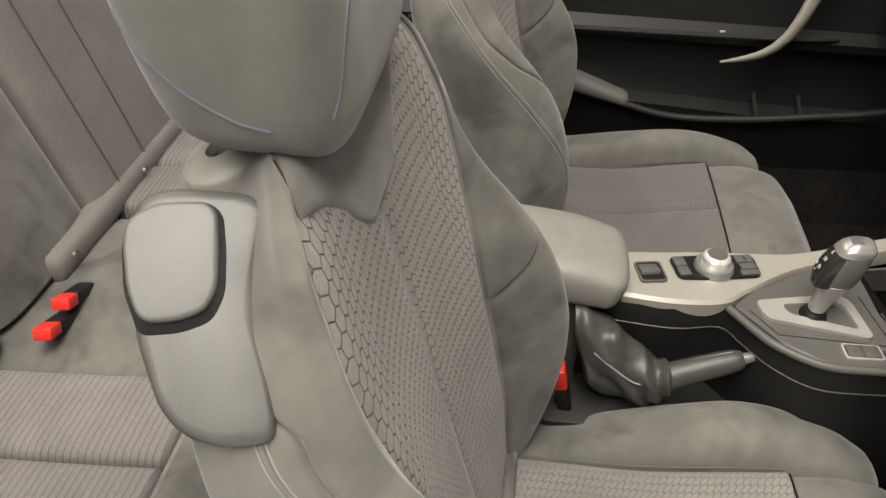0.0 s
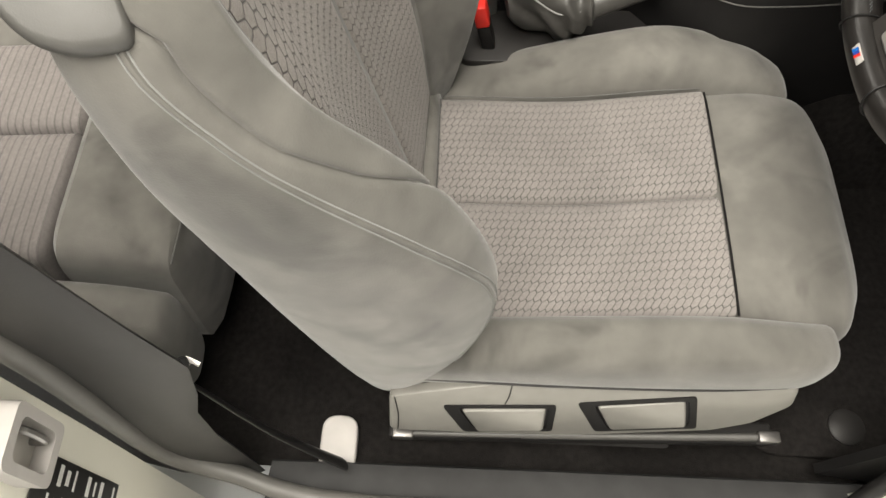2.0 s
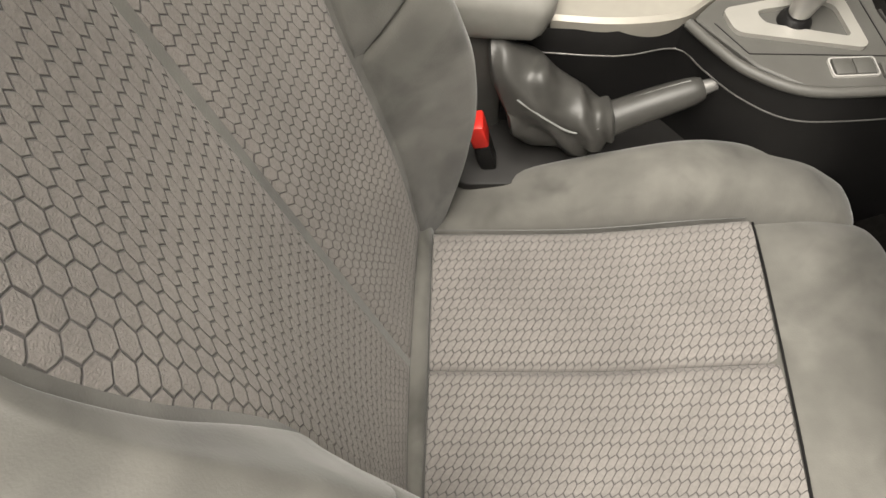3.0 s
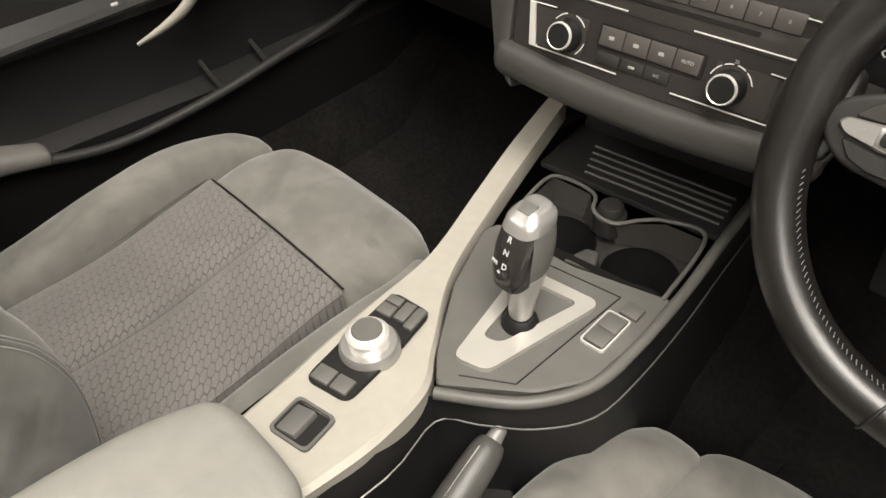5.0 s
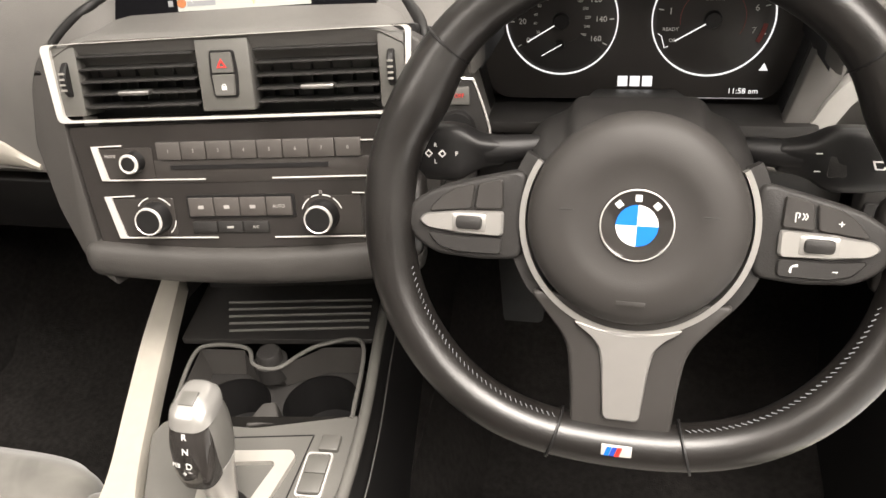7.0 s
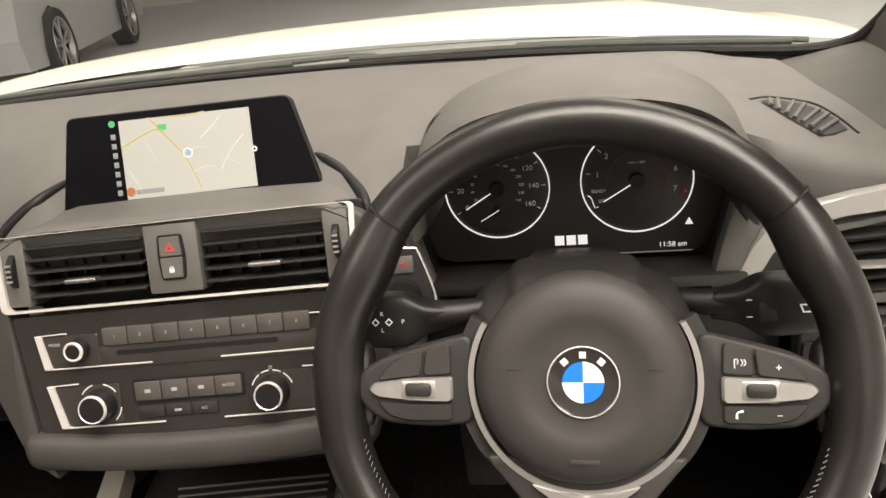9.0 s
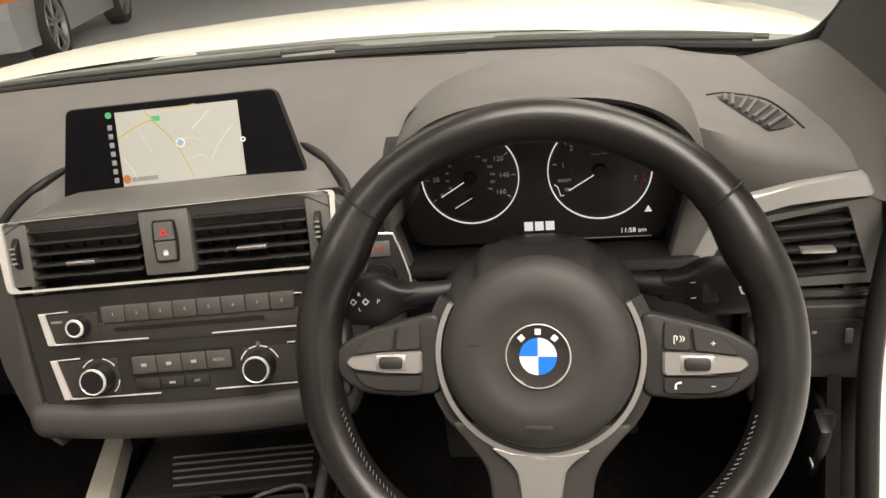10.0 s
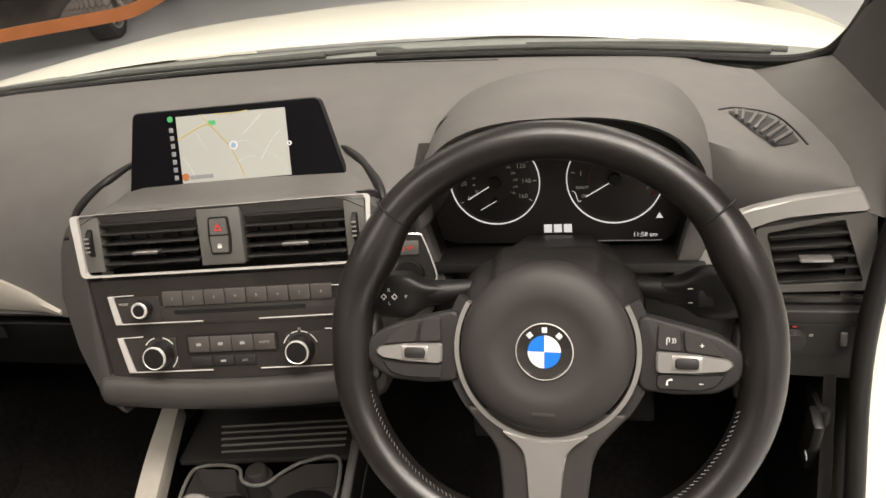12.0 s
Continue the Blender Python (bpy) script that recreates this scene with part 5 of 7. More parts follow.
    kb = part("warning_key_frame", plate([(-0.0105, -0.017), (0.0105, -0.017), (0.012, 0.002), (0.0105, 0.021), (-0.0105, 0.021), (-0.012, 0.002)], 0.0015, at(0, 0, 0.002), 0.003, 0.0004), BLACK, s)
    part("hazard_key", plate([(-0.009, 0.003), (0.0095, 0.003), (0.0085, 0.0192), (-0.0085, 0.0192)], 0.003, at(0, 0, 0.0025), 0.0015, 0.0006), PANEL, kb)
    part("lock_key", plate([(-0.0085, -0.0152), (0.0085, -0.0152), (0.0095, 0.0018), (-0.0095, 0.0018)], 0.003, at(0, 0, 0.0025), 0.0015, 0.0006), PANEL, kb)
    part("hazard_triangle", plate([(-0.0045, 0.007), (0.0045, 0.007), (0, 0.0145)], 0.0004, at(0, 0, 0.0056), 0, 0.0001, hole=[(-0.0022, 0.0082), (0.0022, 0.0082), (0, 0.0118)]), LCD_RED, kb)
    part("lock_sign", rbox(0.0042, 0.0032, 0.0003, 0, at(0, -0.009, 0.0057)), WHITE, kb)
    part("lock_bow", arc_strip(0.0011, 0.0017, 0, 180, 0.0003, at(0, -0.0073, 0.0056), 10), WHITE, kb)
    # gloss fascia with radio and climate rows
    part("gloss_fascia", plate([(-0.137, -0.150), (0.135, -0.146), (0.150, -0.038), (-0.1495, -0.038)], 0.012, at(0, 0, -0.012), 0.004, 0.001), GLOSS, s, "gloss black fascia")

    def bracket(v0, v1, ua, ub):
        for k in (-1, 1):
            pts = [(k * (ua - 0.10), v0), (k * (ub + 0.001), v0 + 0.0005), (k * ua, v1), (k * (ua - 0.028), v1 + 0.0005)]
            part("bright_line", tube([SM @ Vector((u, v, 0.0014)) for u, v in pts], 0.0008, 8, 1), CHROME, s)
            if k < 0:
                w = 0.0062
                part("bright_end", plate([(-ub - 0.001, v0), (-ub - 0.001 + w * 1.3, v0), (-ub + w * 0.9, v0 + 0.0022), (-ua + w, v1 - 0.0012), (-ua + w, v1), (-ua, v1)], 0.0024, at(0, 0, 0.0004), 0.0006, 0.0006), CHROME, s)

    bracket(-0.0855, -0.0555, 0.130, 0.124)
    bracket(-0.138, -0.100, 0.126, 0.117)
    part("radio_end", plate(rect(0.050, 0.027, -0.100, -0.0705), 0.0015, at(0, 0, 0), 0.003, 0.0005), FASCIA, s)
    kr = part("volume_knob", lathe([(0, 0.012), (0.007, 0.012), (0.0085, 0.0105), (0.0095, 0)], 28, at(-0.092, -0.069, 0.001)), BLACK, s)
    part("knob_ring", lathe([(0.0062, 0.0124), (0.0075, 0.0128), (0.0086, 0.0115), (0.0086, 0.0105)], 28, at(-0.092, -0.069, 0.001)), CHROME, kr)
    for k in range(8):
        u = -0.0705 + 0.0225 * k
        ky = part("preset_key", rbox(0.0218, 0.0155, 0.004, 0.001, at(u + 0.011, -0.0605, 0.001)), KEY, s)
        lettering("key_figure", str(k + 1), 0.0042, DIMPRINT, at(u + 0.011, -0.0605, 0.0032), ky)
    part("radio_panel", rbox(0.20, 0.020, 0.002, 0.0006, at(0.025, -0.0785, 0.0)), FASCIA, s)
    part("disc_slot", rbox(0.14, 0.0035, 0.0012, 0, at(0.010, -0.0745, 0.0013)), BLACK, s)
    lettering("key_word", "MODE", 0.0036, DIMPRINT, at(-0.114, -0.064, 0.0018), s)
    for u in (-0.081, 0.0705):
        kc = part("climate_knob", lathe([(0, 0.016), (0.0105, 0.016), (0.012, 0.0145), (0.0145, 0.002), (0.0145, 0)], 32, at(u, -0.119, 0.001)), BLACK, s)
        part("knob_ring", lathe([(0.0106, 0.0163), (0.0114, 0.0168), (0.0122, 0.0158), (0.0124, 0.014)], 32, at(u, -0.119, 0.001)), CHROME, kc)
        for a0, a1 in ((-50, -10), (35, 75), (105, 145)) if u < 0 else ((20, 55), (62, 85), (95, 118), (125, 160)):
            part("knob_mark", arc_strip(0.0178, 0.0187, a0, a1, 0.0003, at(u, -0.119, 0.0016), 8), WHITE, kc)
    part("climate_end", plate(rect(0.058, 0.034, -0.092, -0.1185), 0.0012, at(0, 0, 0), 0.003, 0.0005), FASCIA, s)
    part("climate_end", plate(rect(0.050, 0.034, 0.080, -0.1185), 0.0012, at(0, 0, 0), 0.003, 0.0005), FASCIA, s)
    part("climate_frame", plate(rect(0.098, 0.0205, -0.002, -0.110), 0.0014, at(0, 0, 0), 0.003, 0.0005), BLACK, s)
    for k in range(4):
        ck = part("climate_key", rbox(0.0228, 0.0165, 0.004, 0.001, at(-0.0375 + 0.0235 * k, -0.110, 0.001)), KEY, s)
        if k == 3:
            lettering("key_word", "AUTO", 0.0040, DIMPRINT, at(-0.0375 + 0.0235 * k, -0.110, 0.0032), ck)
        else:
            part("key_sign", rbox(0.005, 0.003, 0.0003, 0, at(-0.0375 + 0.0235 * k, -0.110, 0.0031)), DIMPRINT, ck)
    for k in range(3):
        ck = part("lower_key", rbox(0.0225, 0.010, 0.003, 0.0008, at(-0.037 + 0.0235 * k, -0.1285, 0.0005)), DARK, s)
        if k == 2:
            lettering("key_word", "A/C", 0.0036, DIMPRINT, at(-0.037 + 0.0235 * k, -0.1285, 0.0022), ck)
        elif k == 1:
            part("key_sign", rbox(0.006, 0.0022, 0.0003, 0.0001, at(-0.037 + 0.0235 * k, -0.1285, 0.0021)), DIMPRINT, ck)
    lettering("knob_figure", "22", 0.0036, DIMPRINT, at(0.0705, -0.0985, 0.0014), s)
    return s


DB = dashboard()


# ---- screen ----
def screen():
    a, b, c = Vector((-0.101, 0.192, 0.868)), Vector((0.133, 0.230, 0.866)), Vector((-0.090, 0.224, 0.944))
    ux = (b - a).normalized()
    nz = ux.cross((c - a)).normalized()
    vy = nz.cross(ux)
    o = (a + b) / 2 + nz * 0.0
    m = frame_m(o, ux, vy, nz)
    w = (b - a).length
    s = thing("navigation_screen", "wide black screen showing a pale road map", "screen", m)
    part("casing", plate([(-w / 2 - 0.007, -0.009), (w / 2 + 0.003, -0.009), (w / 2 - 0.021, 0.084), (-w / 2 + 0.007, 0.084)], 0.012, T((0, 0, -0.014)), 0.007, 0.003), BLACK, s)
    part("front_glass", plate([(-w / 2 - 0.005, -0.007), (w / 2 + 0.001, -0.007), (w / 2 - 0.022, 0.082), (-w / 2 + 0.009, 0.082)], 0.0012, T((0, 0, -0.0015)), 0.006, 0.0003), SCREEN, s)
    x0, x1, y0, y1 = -0.062, 0.0595, 0.0030, 0.0755
    mp = part("map_view", plate([(x0, y0), (x1, y0), (x1, y1), (x0, y1)], 0.0003, T((0, 0, 0.0)), 0, 0), LCD_MAP, s, "pale road map")

    def lane(pts, r, mt):
        part("map_road", tube([(x, y, 0.0004) for x, y in pts], r, 6, 4, flat=0.15), mt, mp)

    lane([(-0.034, 0.076), (-0.022, 0.060), (-0.006, 0.040), (0.002, 0.022), (0.008, 0.006)], 0.0011, LCD_ROAD)
    lane([(-0.062, 0.050), (-0.046, 0.058), (-0.030, 0.064), (-0.022, 0.062)], 0.0011, LCD_ROAD)
    lane([(-0.020, 0.075), (0.0, 0.074), (0.018, 0.076)], 0.0008, LCD_ROAD)
    for pts in ([(-0.058, 0.030), (-0.050, 0.016), (-0.048, 0.008)], [(-0.040, 0.056), (-0.032, 0.040), (-0.030, 0.034)], [(0.012, 0.052), (0.028, 0.066), (0.032, 0.070)], [(0.028, 0.022), (0.040, 0.040), (0.052, 0.052)], [(-0.006, 0.040), (0.010, 0.044), (0.024, 0.038), (0.050, 0.020)], [(0.002, 0.022), (0.018, 0.026), (0.030, 0.018)]):
        lane(pts, 0.0007, LCD_LANE)
    part("road_sign", rbox(0.008, 0.005, 0.0003, 0, T((-0.022, 0.066, 0.0007))), LCD_GREEN, mp)
    part("position_mark", lathe([(0.0036, 0.0008), (0.0044, 0.0008), (0.0046, 0.0005)], 24, T((-0.001, 0.040, 0.0003))), LCD_WHITE, mp)
    part("position_arrow", plate([(-0.002, -0.002), (0.0028, 0.0), (-0.0005, 0.003)], 0.0003, T((-0.001, 0.040, 0.0006)), 0, 0), LCD_BLUE, mp)
    part("scale_bar", rbox(0.026, 0.0042, 0.0003, 0, T((-0.040, 0.009, 0.0006))), LCD_DIM, mp)
    part("compass", lathe([(0, 0.0008), (0.004, 0.0008), (0.0042, 0.0004)], 20, T((-0.058, 0.010, 0.0003))), BROWN, mp)
    for k in range(7):
        part("menu_sign", rbox(0.0045, 0.005, 0.0003, 0.001, T((-0.0685, 0.010 + 0.0086 * k, 0.0))), LCD_DIM, s)
    part("menu_sign_active", lathe([(0, 0.0006), (0.003, 0.0006), (0.0032, 0.0)], 16, T((-0.0685, 0.0735, 0.0))), LCD_GREEN, s)
    part("menu_dot", lathe([(0.0012, 0.0006), (0.0024, 0.0006), (0.0026, 0.0)], 16, T((0.0605, 0.037, 0.0))), LCD_WHITE, s)


screen()


# ---- instruments ----
def cluster():
    s = thing("instrument_cluster", "black instrument cluster with two white ringed dials", "instruments")
    m = frame_m((0.354, 0.243, 0.844), (1, 0, 0), (0, 0.06, 0.998), (0, -0.998, 0.06))
    part("face", plate([(-0.125, -0.071), (0.122, -0.071), (0.140, 0.0), (0.115, 0.075), (-0.115, 0.075), (-0.142, 0.0)], 0.004, m @ T((0, 0, -0.004)), 0.02, 0.001), CLUSTER, s, "dark brown-black instrument face")
    for k in (-1, 1):
        part("side_wall", plate([(k * 0.112, -0.120), (k * 0.132, -0.125), (k * 0.166, -0.020), (k * 0.150, 0.012), (k * 0.140, -0.002)][::k], 0.040, m @ T((0, 0, -0.002)), 0.006, 0.006), DASH, s)
        part("inner_bezel", plate([(k * 0.122, -0.076), (k * 0.140, -0.070), (k * 0.152, 0.004), (k * 0.138, 0.004)][::k], 0.024, m @ T((0, 0, -0.001)), 0.004, 0.003), BLACK, s)
    part("lower_sill", rbox(0.30, 0.012, 0.05, 0.004, m @ T((0, -0.081, 0.02))), DARK, s)
    for cx, r, a0, a1 in ((-0.062, 0.0475, 178, 422), (0.062, 0.0485, 118, 382)):
        d = part("dial", lathe([(0, 0.0006), (r - 0.001, 0.0006), (r, 0.0)], 48, m @ T((cx, 0, 0))), CLUSTER, s, "black dial")
        part("dial_ring", arc_strip(r - 0.0005, r + 0.0005, a0, a1, 0.002, m @ T((cx, 0, 0)), 64), LCD_WHITE, d)
        part("hub", lathe([(0, 0.006), (0.006, 0.006), (0.007, 0.004), (0.007, 0)], 24, m @ T((cx, 0, 0))), BLACK, d)
        nl = 0.040
        part("needle", rbox(nl, 0.0010, 0.001, 0.0003, m @ T((cx, 0, 0.0045)) @ pose(0, 0, 0, 0, 0, 211) @ T((nl / 2 - 0.006, 0, 0))), LCD_WHITE, d)
        if cx < 0:
            part("small_hub", lathe([(0, 0.004), (0.004, 0.004), (0.0045, 0.0)], 20, m @ T((cx - 0.001, -0.021, 0))), BLACK, d)
            part("small_needle", rbox(0.020, 0.0007, 0.0008, 0.0002, m @ T((cx - 0.008, -0.025, 0.004)) @ pose(0, 0, 0, 0, 0, 210)), LCD_WHITE, d)
            part("lower_shield", arc_strip(0.020, r - 0.004, 215, 325, 0.0006, m @ T((cx, 0, 0.0006)), 24), DARK, d)
            for k in range(9):
                a = radians(211 - 30 * k)
                lettering("figure", str(20 * k), 0.0068, WHITE, m @ T((cx + 0.0335 * math.cos(a), 0.0335 * math.sin(a), 0.0008)), d)
                part("tick", rbox(0.004, 0.0008, 0.0004, 0, m @ T((cx + 0.0425 * math.cos(a), 0.0425 * math.sin(a), 0.0008)) @ pose(0, 0, 0, 0, 0, math.degrees(a))), WHITE, d)
            for k in range(13):
                a = radians(206 - 20 * k)
                lettering("small_figure", str(20 + 20 * k), 0.0034, WHITE, m @ T((cx + 0.0225 * math.cos(a), 0.0225 * math.sin(a), 0.0008)), d)
        else:
            for k in range(1, 8):
                a = radians(200 - 31 * k)
                lettering("figure", str(k), 0.0072, WHITE, m @ T((cx + 0.0345 * math.cos(a), 0.0345 * math.sin(a), 0.0008)), d)
                part("tick", rbox(0.004, 0.0008, 0.0004, 0, m @ T((cx + 0.0425 * math.cos(a), 0.0425 * math.sin(a), 0.0008)) @ pose(0, 0, 0, 0, 0, math.degrees(a))), WHITE, d)
            part("red_zone", arc_strip(0.040, 0.0435, -28, -6, 0.0005, m @ T((cx, 0, 0.0006)), 10), DULLRED, d)
            part("dim_arc", arc_strip(0.0255, 0.026, -30, 190, 0.0003, m @ T((cx, 0, 0.0006)), 40), DULLRED, d)
            lettering("word", "READY", 0.0042, WHITE, m @ T((cx - 0.033, -0.0085, 0.0008)), d)
            lettering("word", "OFF", 0.0042, WHITE, m @ T((cx - 0.030, -0.018, 0.0008)), d)
            lettering("word", "1/min x 1000", 0.0028, WHITE, m @ T((cx, 0.016, 0.0008)), d)
            part("range_bracket", tube([m @ Vector((cx - 0.043, -0.012, 0.001)), m @ Vector((cx - 0.040, -0.014, 0.001)), m @ Vector((cx - 0.037, -0.024, 0.001)), m @ Vector((cx - 0.034, -0.023, 0.001))], 0.0004, 5, 1), LCD_WHITE, d)
    for k in range(3):
        part("emblem_bar", rbox(0.0085, 0.0095, 0.0005, 0.001, m @ T((-0.008 + 0.0105 * k, -0.054, 0.0006))), LCD_WHITE, s, "plain white emblem bar")
    part("warning_sign", plate([(-0.0036, -0.003), (0.0036, -0.003), (0, 0.0035)], 0.0004, m @ T((0.107, -0.041, 0.0006)), 0, 0), LCD_WHITE, s)
    lettering("clock", "11:58 am", 0.0068, LCD_WHITE, m @ T((0.093, -0.0625, 0.0008)), s)
    part("display_line", rbox(0.14, 0.0008, 0.0004, 0, m @ T((0.04, -0.069, 0.0006))), LCD_DIM, s)
    # hood over the dials
    arch = []
    for y, hw, z0, zt, pw in ((0.250, 0.122, 0.84, 0.922, 2.6), (0.165, 0.131, 0.83, 0.935, 2.7), (0.150, 0.134, 0.83, 0.940, 2.7), (0.146, 0.137, 0.83, 0.943, 2.7), (0.150, 0.140, 0.83, 0.947, 2.7), (0.20, 0.145, 0.83, 0.951, 2.5), (0.27, 0.152, 0.84, 0.948, 2.3), (0.35, 0.154, 0.85, 0.934, 2.1), (0.42, 0.15, 0.86, 0.912, 2.0)):
        row = []
        for k in range(33):
            t = math.pi * k / 32
            cx, sy = math.cos(t), math.sin(t)
            row.append(Vector((0.364 - math.copysign(abs(cx) ** (2 / pw), cx) * hw, y + 0.015 * abs(cx) ** 3, z0 + (zt - z0) * abs(sy) ** (2 / pw))))
        arch.append(row)
    part("instrument_hood", loft(arch, closed=False), DASH, DB, "curved hood over the dials", 60)
    # black inner skin carries the shadow inside the hood as colour
    part("hood_shade_lining", loft([[Vector((p.x * 0.97 + 0.364 * 0.03, p.y, p.z - 0.004)) for p in arch[0]], [Vector((p.x * 0.985 + 0.364 * 0.015, p.y + 0.012, p.z - 0.004)) for p in arch[2]]], closed=False), BLACK, DB, "", 60)


cluster()


# ---- steering wheel ----
def steering_wheel():
    b = radians(26)
    n, up = Vector((0, -math.cos(b), math.sin(b))), Vector((0, math.sin(b), math.cos(b)))
    m = frame_m(Vector((0.36, 0, 0.80)) - n * 0.020, Vector((1, 0, 0)), up, n) @ pose(0, 0, 0, 0, 0, -1.2)
    s = thing("steering_wheel", "black leather three-spoke steering wheel with silver trim", "steering wheel", m)
    R, r0 = 0.1685, 0.0165
    # rim: thumb grips swell at ten to two
    rings = []
    for k in range(97):
        a = 2 * math.pi * k / 96
        deg = math.degrees(a) % 360
        g = math.exp(-(((deg - 27) / 11) ** 2)) + math.exp(-(((deg - 153) / 11) ** 2))
        w = math.exp(-(min(deg, 360 - deg) / 13) ** 2) + math.exp(-(((deg - 180) / 13) ** 2))
        rr = r0 * (1 + 0.20 * g + 0.10 * w)
        flat = 1.0 - 0.085 * math.exp(-(((deg - 270) / 30) ** 2))
        c = Vector((math.cos(a), math.sin(a), 0)) * (R * flat - 0.0045 * g - 0.0020 * w)
        rad = Vector((math.cos(a), math.sin(a), 0))
        rings.append([c + rad * (rr * 0.98 * math.cos(t)) + Vector((0, 0, rr * 1.12 * math.sin(t))) for t in [2 * math.pi * j / 18 for j in range(18)]])
    bm = loft(rings, cap=False)
    part("rim", bm, RIM, s, "black leather rim")
    # dark sewn joints across the rim
    for deg in (40, 140, 254, 286):
        a = radians(deg)
        rad = Vector((math.cos(a), math.sin(a), 0))
        rj = R * (1.0 - 0.085 * math.exp(-(((deg - 270) / 30) ** 2)))
        pts = [rad * (rj + 0.0176 * math.cos(t)) + Vector((0, 0, 0.0196 * math.sin(t))) for t in [math.pi * (j / 16) * 2 for j in range(17)]]
        part("rim_joint", tube(pts, 0.0011, 6, 1), BLACK, s)
    # stitching on the inner side of the lower rim
    for a0, a1 in ((196, 252), (288, 344)):
        for k in range(38):
            deg = a0 + (a1 - a0) * k / 37
            a = radians(deg)
            rad = Vector((math.cos(a), math.sin(a), 0))
            tan = Vector((-math.sin(a), math.cos(a), 0))
            p = rad * (R * (1.0 - 0.085 * math.exp(-(((deg - 270) / 30) ** 2))) - 0.0152) + Vector((0, 0, 0.0085))
            part("stitch", tube([p - tan * 0.0014 - rad * 0.0012, p + tan * 0.0014 + rad * 0.0012], 0.0004, 4, 1), DARKSTITCH, s)
    # airbag cover with a shallow dish for the emblem
    prof = [(0.0, 0.0212), (0.026, 0.0212), (0.032, 0.0216), (0.037, 0.0227), (0.041, 0.0236), (0.045, 0.0238), (0.052, 0.0230), (0.059, 0.0208), (0.0645, 0.0175), (0.0675, 0.0125), (0.0688, 0.006), (0.0690, -0.02)]
    bm = lathe(prof, 56)
    for v in bm.verts:
        v.co.y *= 1.02 if v.co.y > 0 else 0.985
        v.co.x *= 1.02
    part("airbag_cover", bm, AIRBAG, s, "grey dished airbag cover")
    part("column_back", lathe([(0.062, -0.008), (0.064, -0.03), (0.058, -0.05), (0, -0.05)], 40), BLACK, s)
    part("silver_arc", arc_strip(0.0712, 0.0750, 150, 390, 0.012, T((0, -0.0005, -0.003)), 60), SATIN, s, "satin silver arc")
    part("wheel_frame", arc_strip(0.0754, 0.0840, 150, 390, 0.016, T((0, -0.0005, -0.014)), 60), DARK, s)
    # spokes
    for k in (-1, 1):
        poly = [(k * 0.072, 0.030), (k * 0.100, 0.0235), (k * 0.134, 0.0145), (k * 0.150, 0.004), (k * 0.1545, -0.008), (k * 0.148, -0.021), (k * 0.132, -0.031), (k * 0.100, -0.033), (k * 0.072, -0.030)]
        sp = part("side_spoke", plate(poly[::-k] if k > 0 else poly, 0.026, T((0, 0, -0.020)), 0.008, 0.004), DARK, s)
        wing = [(Vector((k * 0.174, -0.003, -0.006)), Vector((0, 0.052, 0)), Vector((0, 0, 0.010))), (Vector((k * 0.164, -0.004, -0.006)), Vector((0, 0.046, 0)), Vector((0, 0, 0.0125))), (Vector((k * 0.155, -0.006, -0.008)), Vector((0, 0.036, 0)), Vector((0, 0, 0.012))), (Vector((k * 0.146, -0.007, -0.011)), Vector((0, 0.028, 0)), Vector((0, 0, 0.010)))]
        part("leather_wing", pillow(wing, 28, 2.4, 6, 0.3), RIM, s)
        part("upper_key", plate([(k * 0.086, 0.0030), (k * 0.1055, 0.0020), (k * 0.1035, 0.0195), (k * 0.087, 0.0230)][::k], 0.0035, T((0, 0, 0.0055)), 0.003, 0.001), AIRBAG, sp)
        part("upper_key", plate([(k * 0.1072, 0.0020), (k * 0.137, -0.0010), (k * 0.129, 0.0090), (k * 0.1195, 0.0155), (k * 0.1055, 0.0190)][::k], 0.0035, T((0, 0, 0.0055)), 0.003, 0.001), AIRBAG, sp)
        part("silver_key_bar", plate([(k * 0.0855, -0.0150), (k * 0.116, -0.0152), (k * 0.138, -0.0120), (k * 0.1435, -0.0075), (k * 0.140, -0.0030), (k * 0.117, 0.0002), (k * 0.0855, 0.0016)][::k], 0.005, T((0, 0, 0.005)), 0.003, 0.0015), SATIN, sp, "satin silver key bar")
        part("roller_well", rbox(0.0235, 0.0125, 0.003, 0.003, T((k * 0.1085, -0.0070, 0.0092))), SATIN, sp)
        rl = part("roller", rbox(0.0185, 0.0095, 0.008, 0.003, T((k * 0.1085, -0.0070, 0.0090))), DARK, sp)
        part("lower_key", plate([(k * 0.086, -0.0275), (k * 0.116, -0.0285), (k * 0.130, -0.0245), (k * 0.138, -0.0150), (k * 0.118, -0.0168), (k * 0.086, -0.0165)][::k], 0.003, T((0, 0, 0.0052)), 0.003, 0.001), DARK, sp)
        if k > 0:
            lettering("key_sign", "+", 0.007, WHITE, T((0.1195, 0.0070, 0.0092)), sp)
            part("talk_sign", tube([(0.0935, 0.007, 0.0092), (0.0935, 0.0125, 0.0092), (0.0955, 0.012, 0.0092), (0.0950, 0.0095, 0.0092)], 0.00045, 5, 2), WHITE, sp)
            for dx in (0.0, 0.0018):
                part("talk_wave", tube([(0.0972 + dx, 0.0125, 0.0092), (0.0984 + dx, 0.0105, 0.0092), (0.0972 + dx, 0.0085, 0.0092)], 0.0004, 5, 3), WHITE, sp)
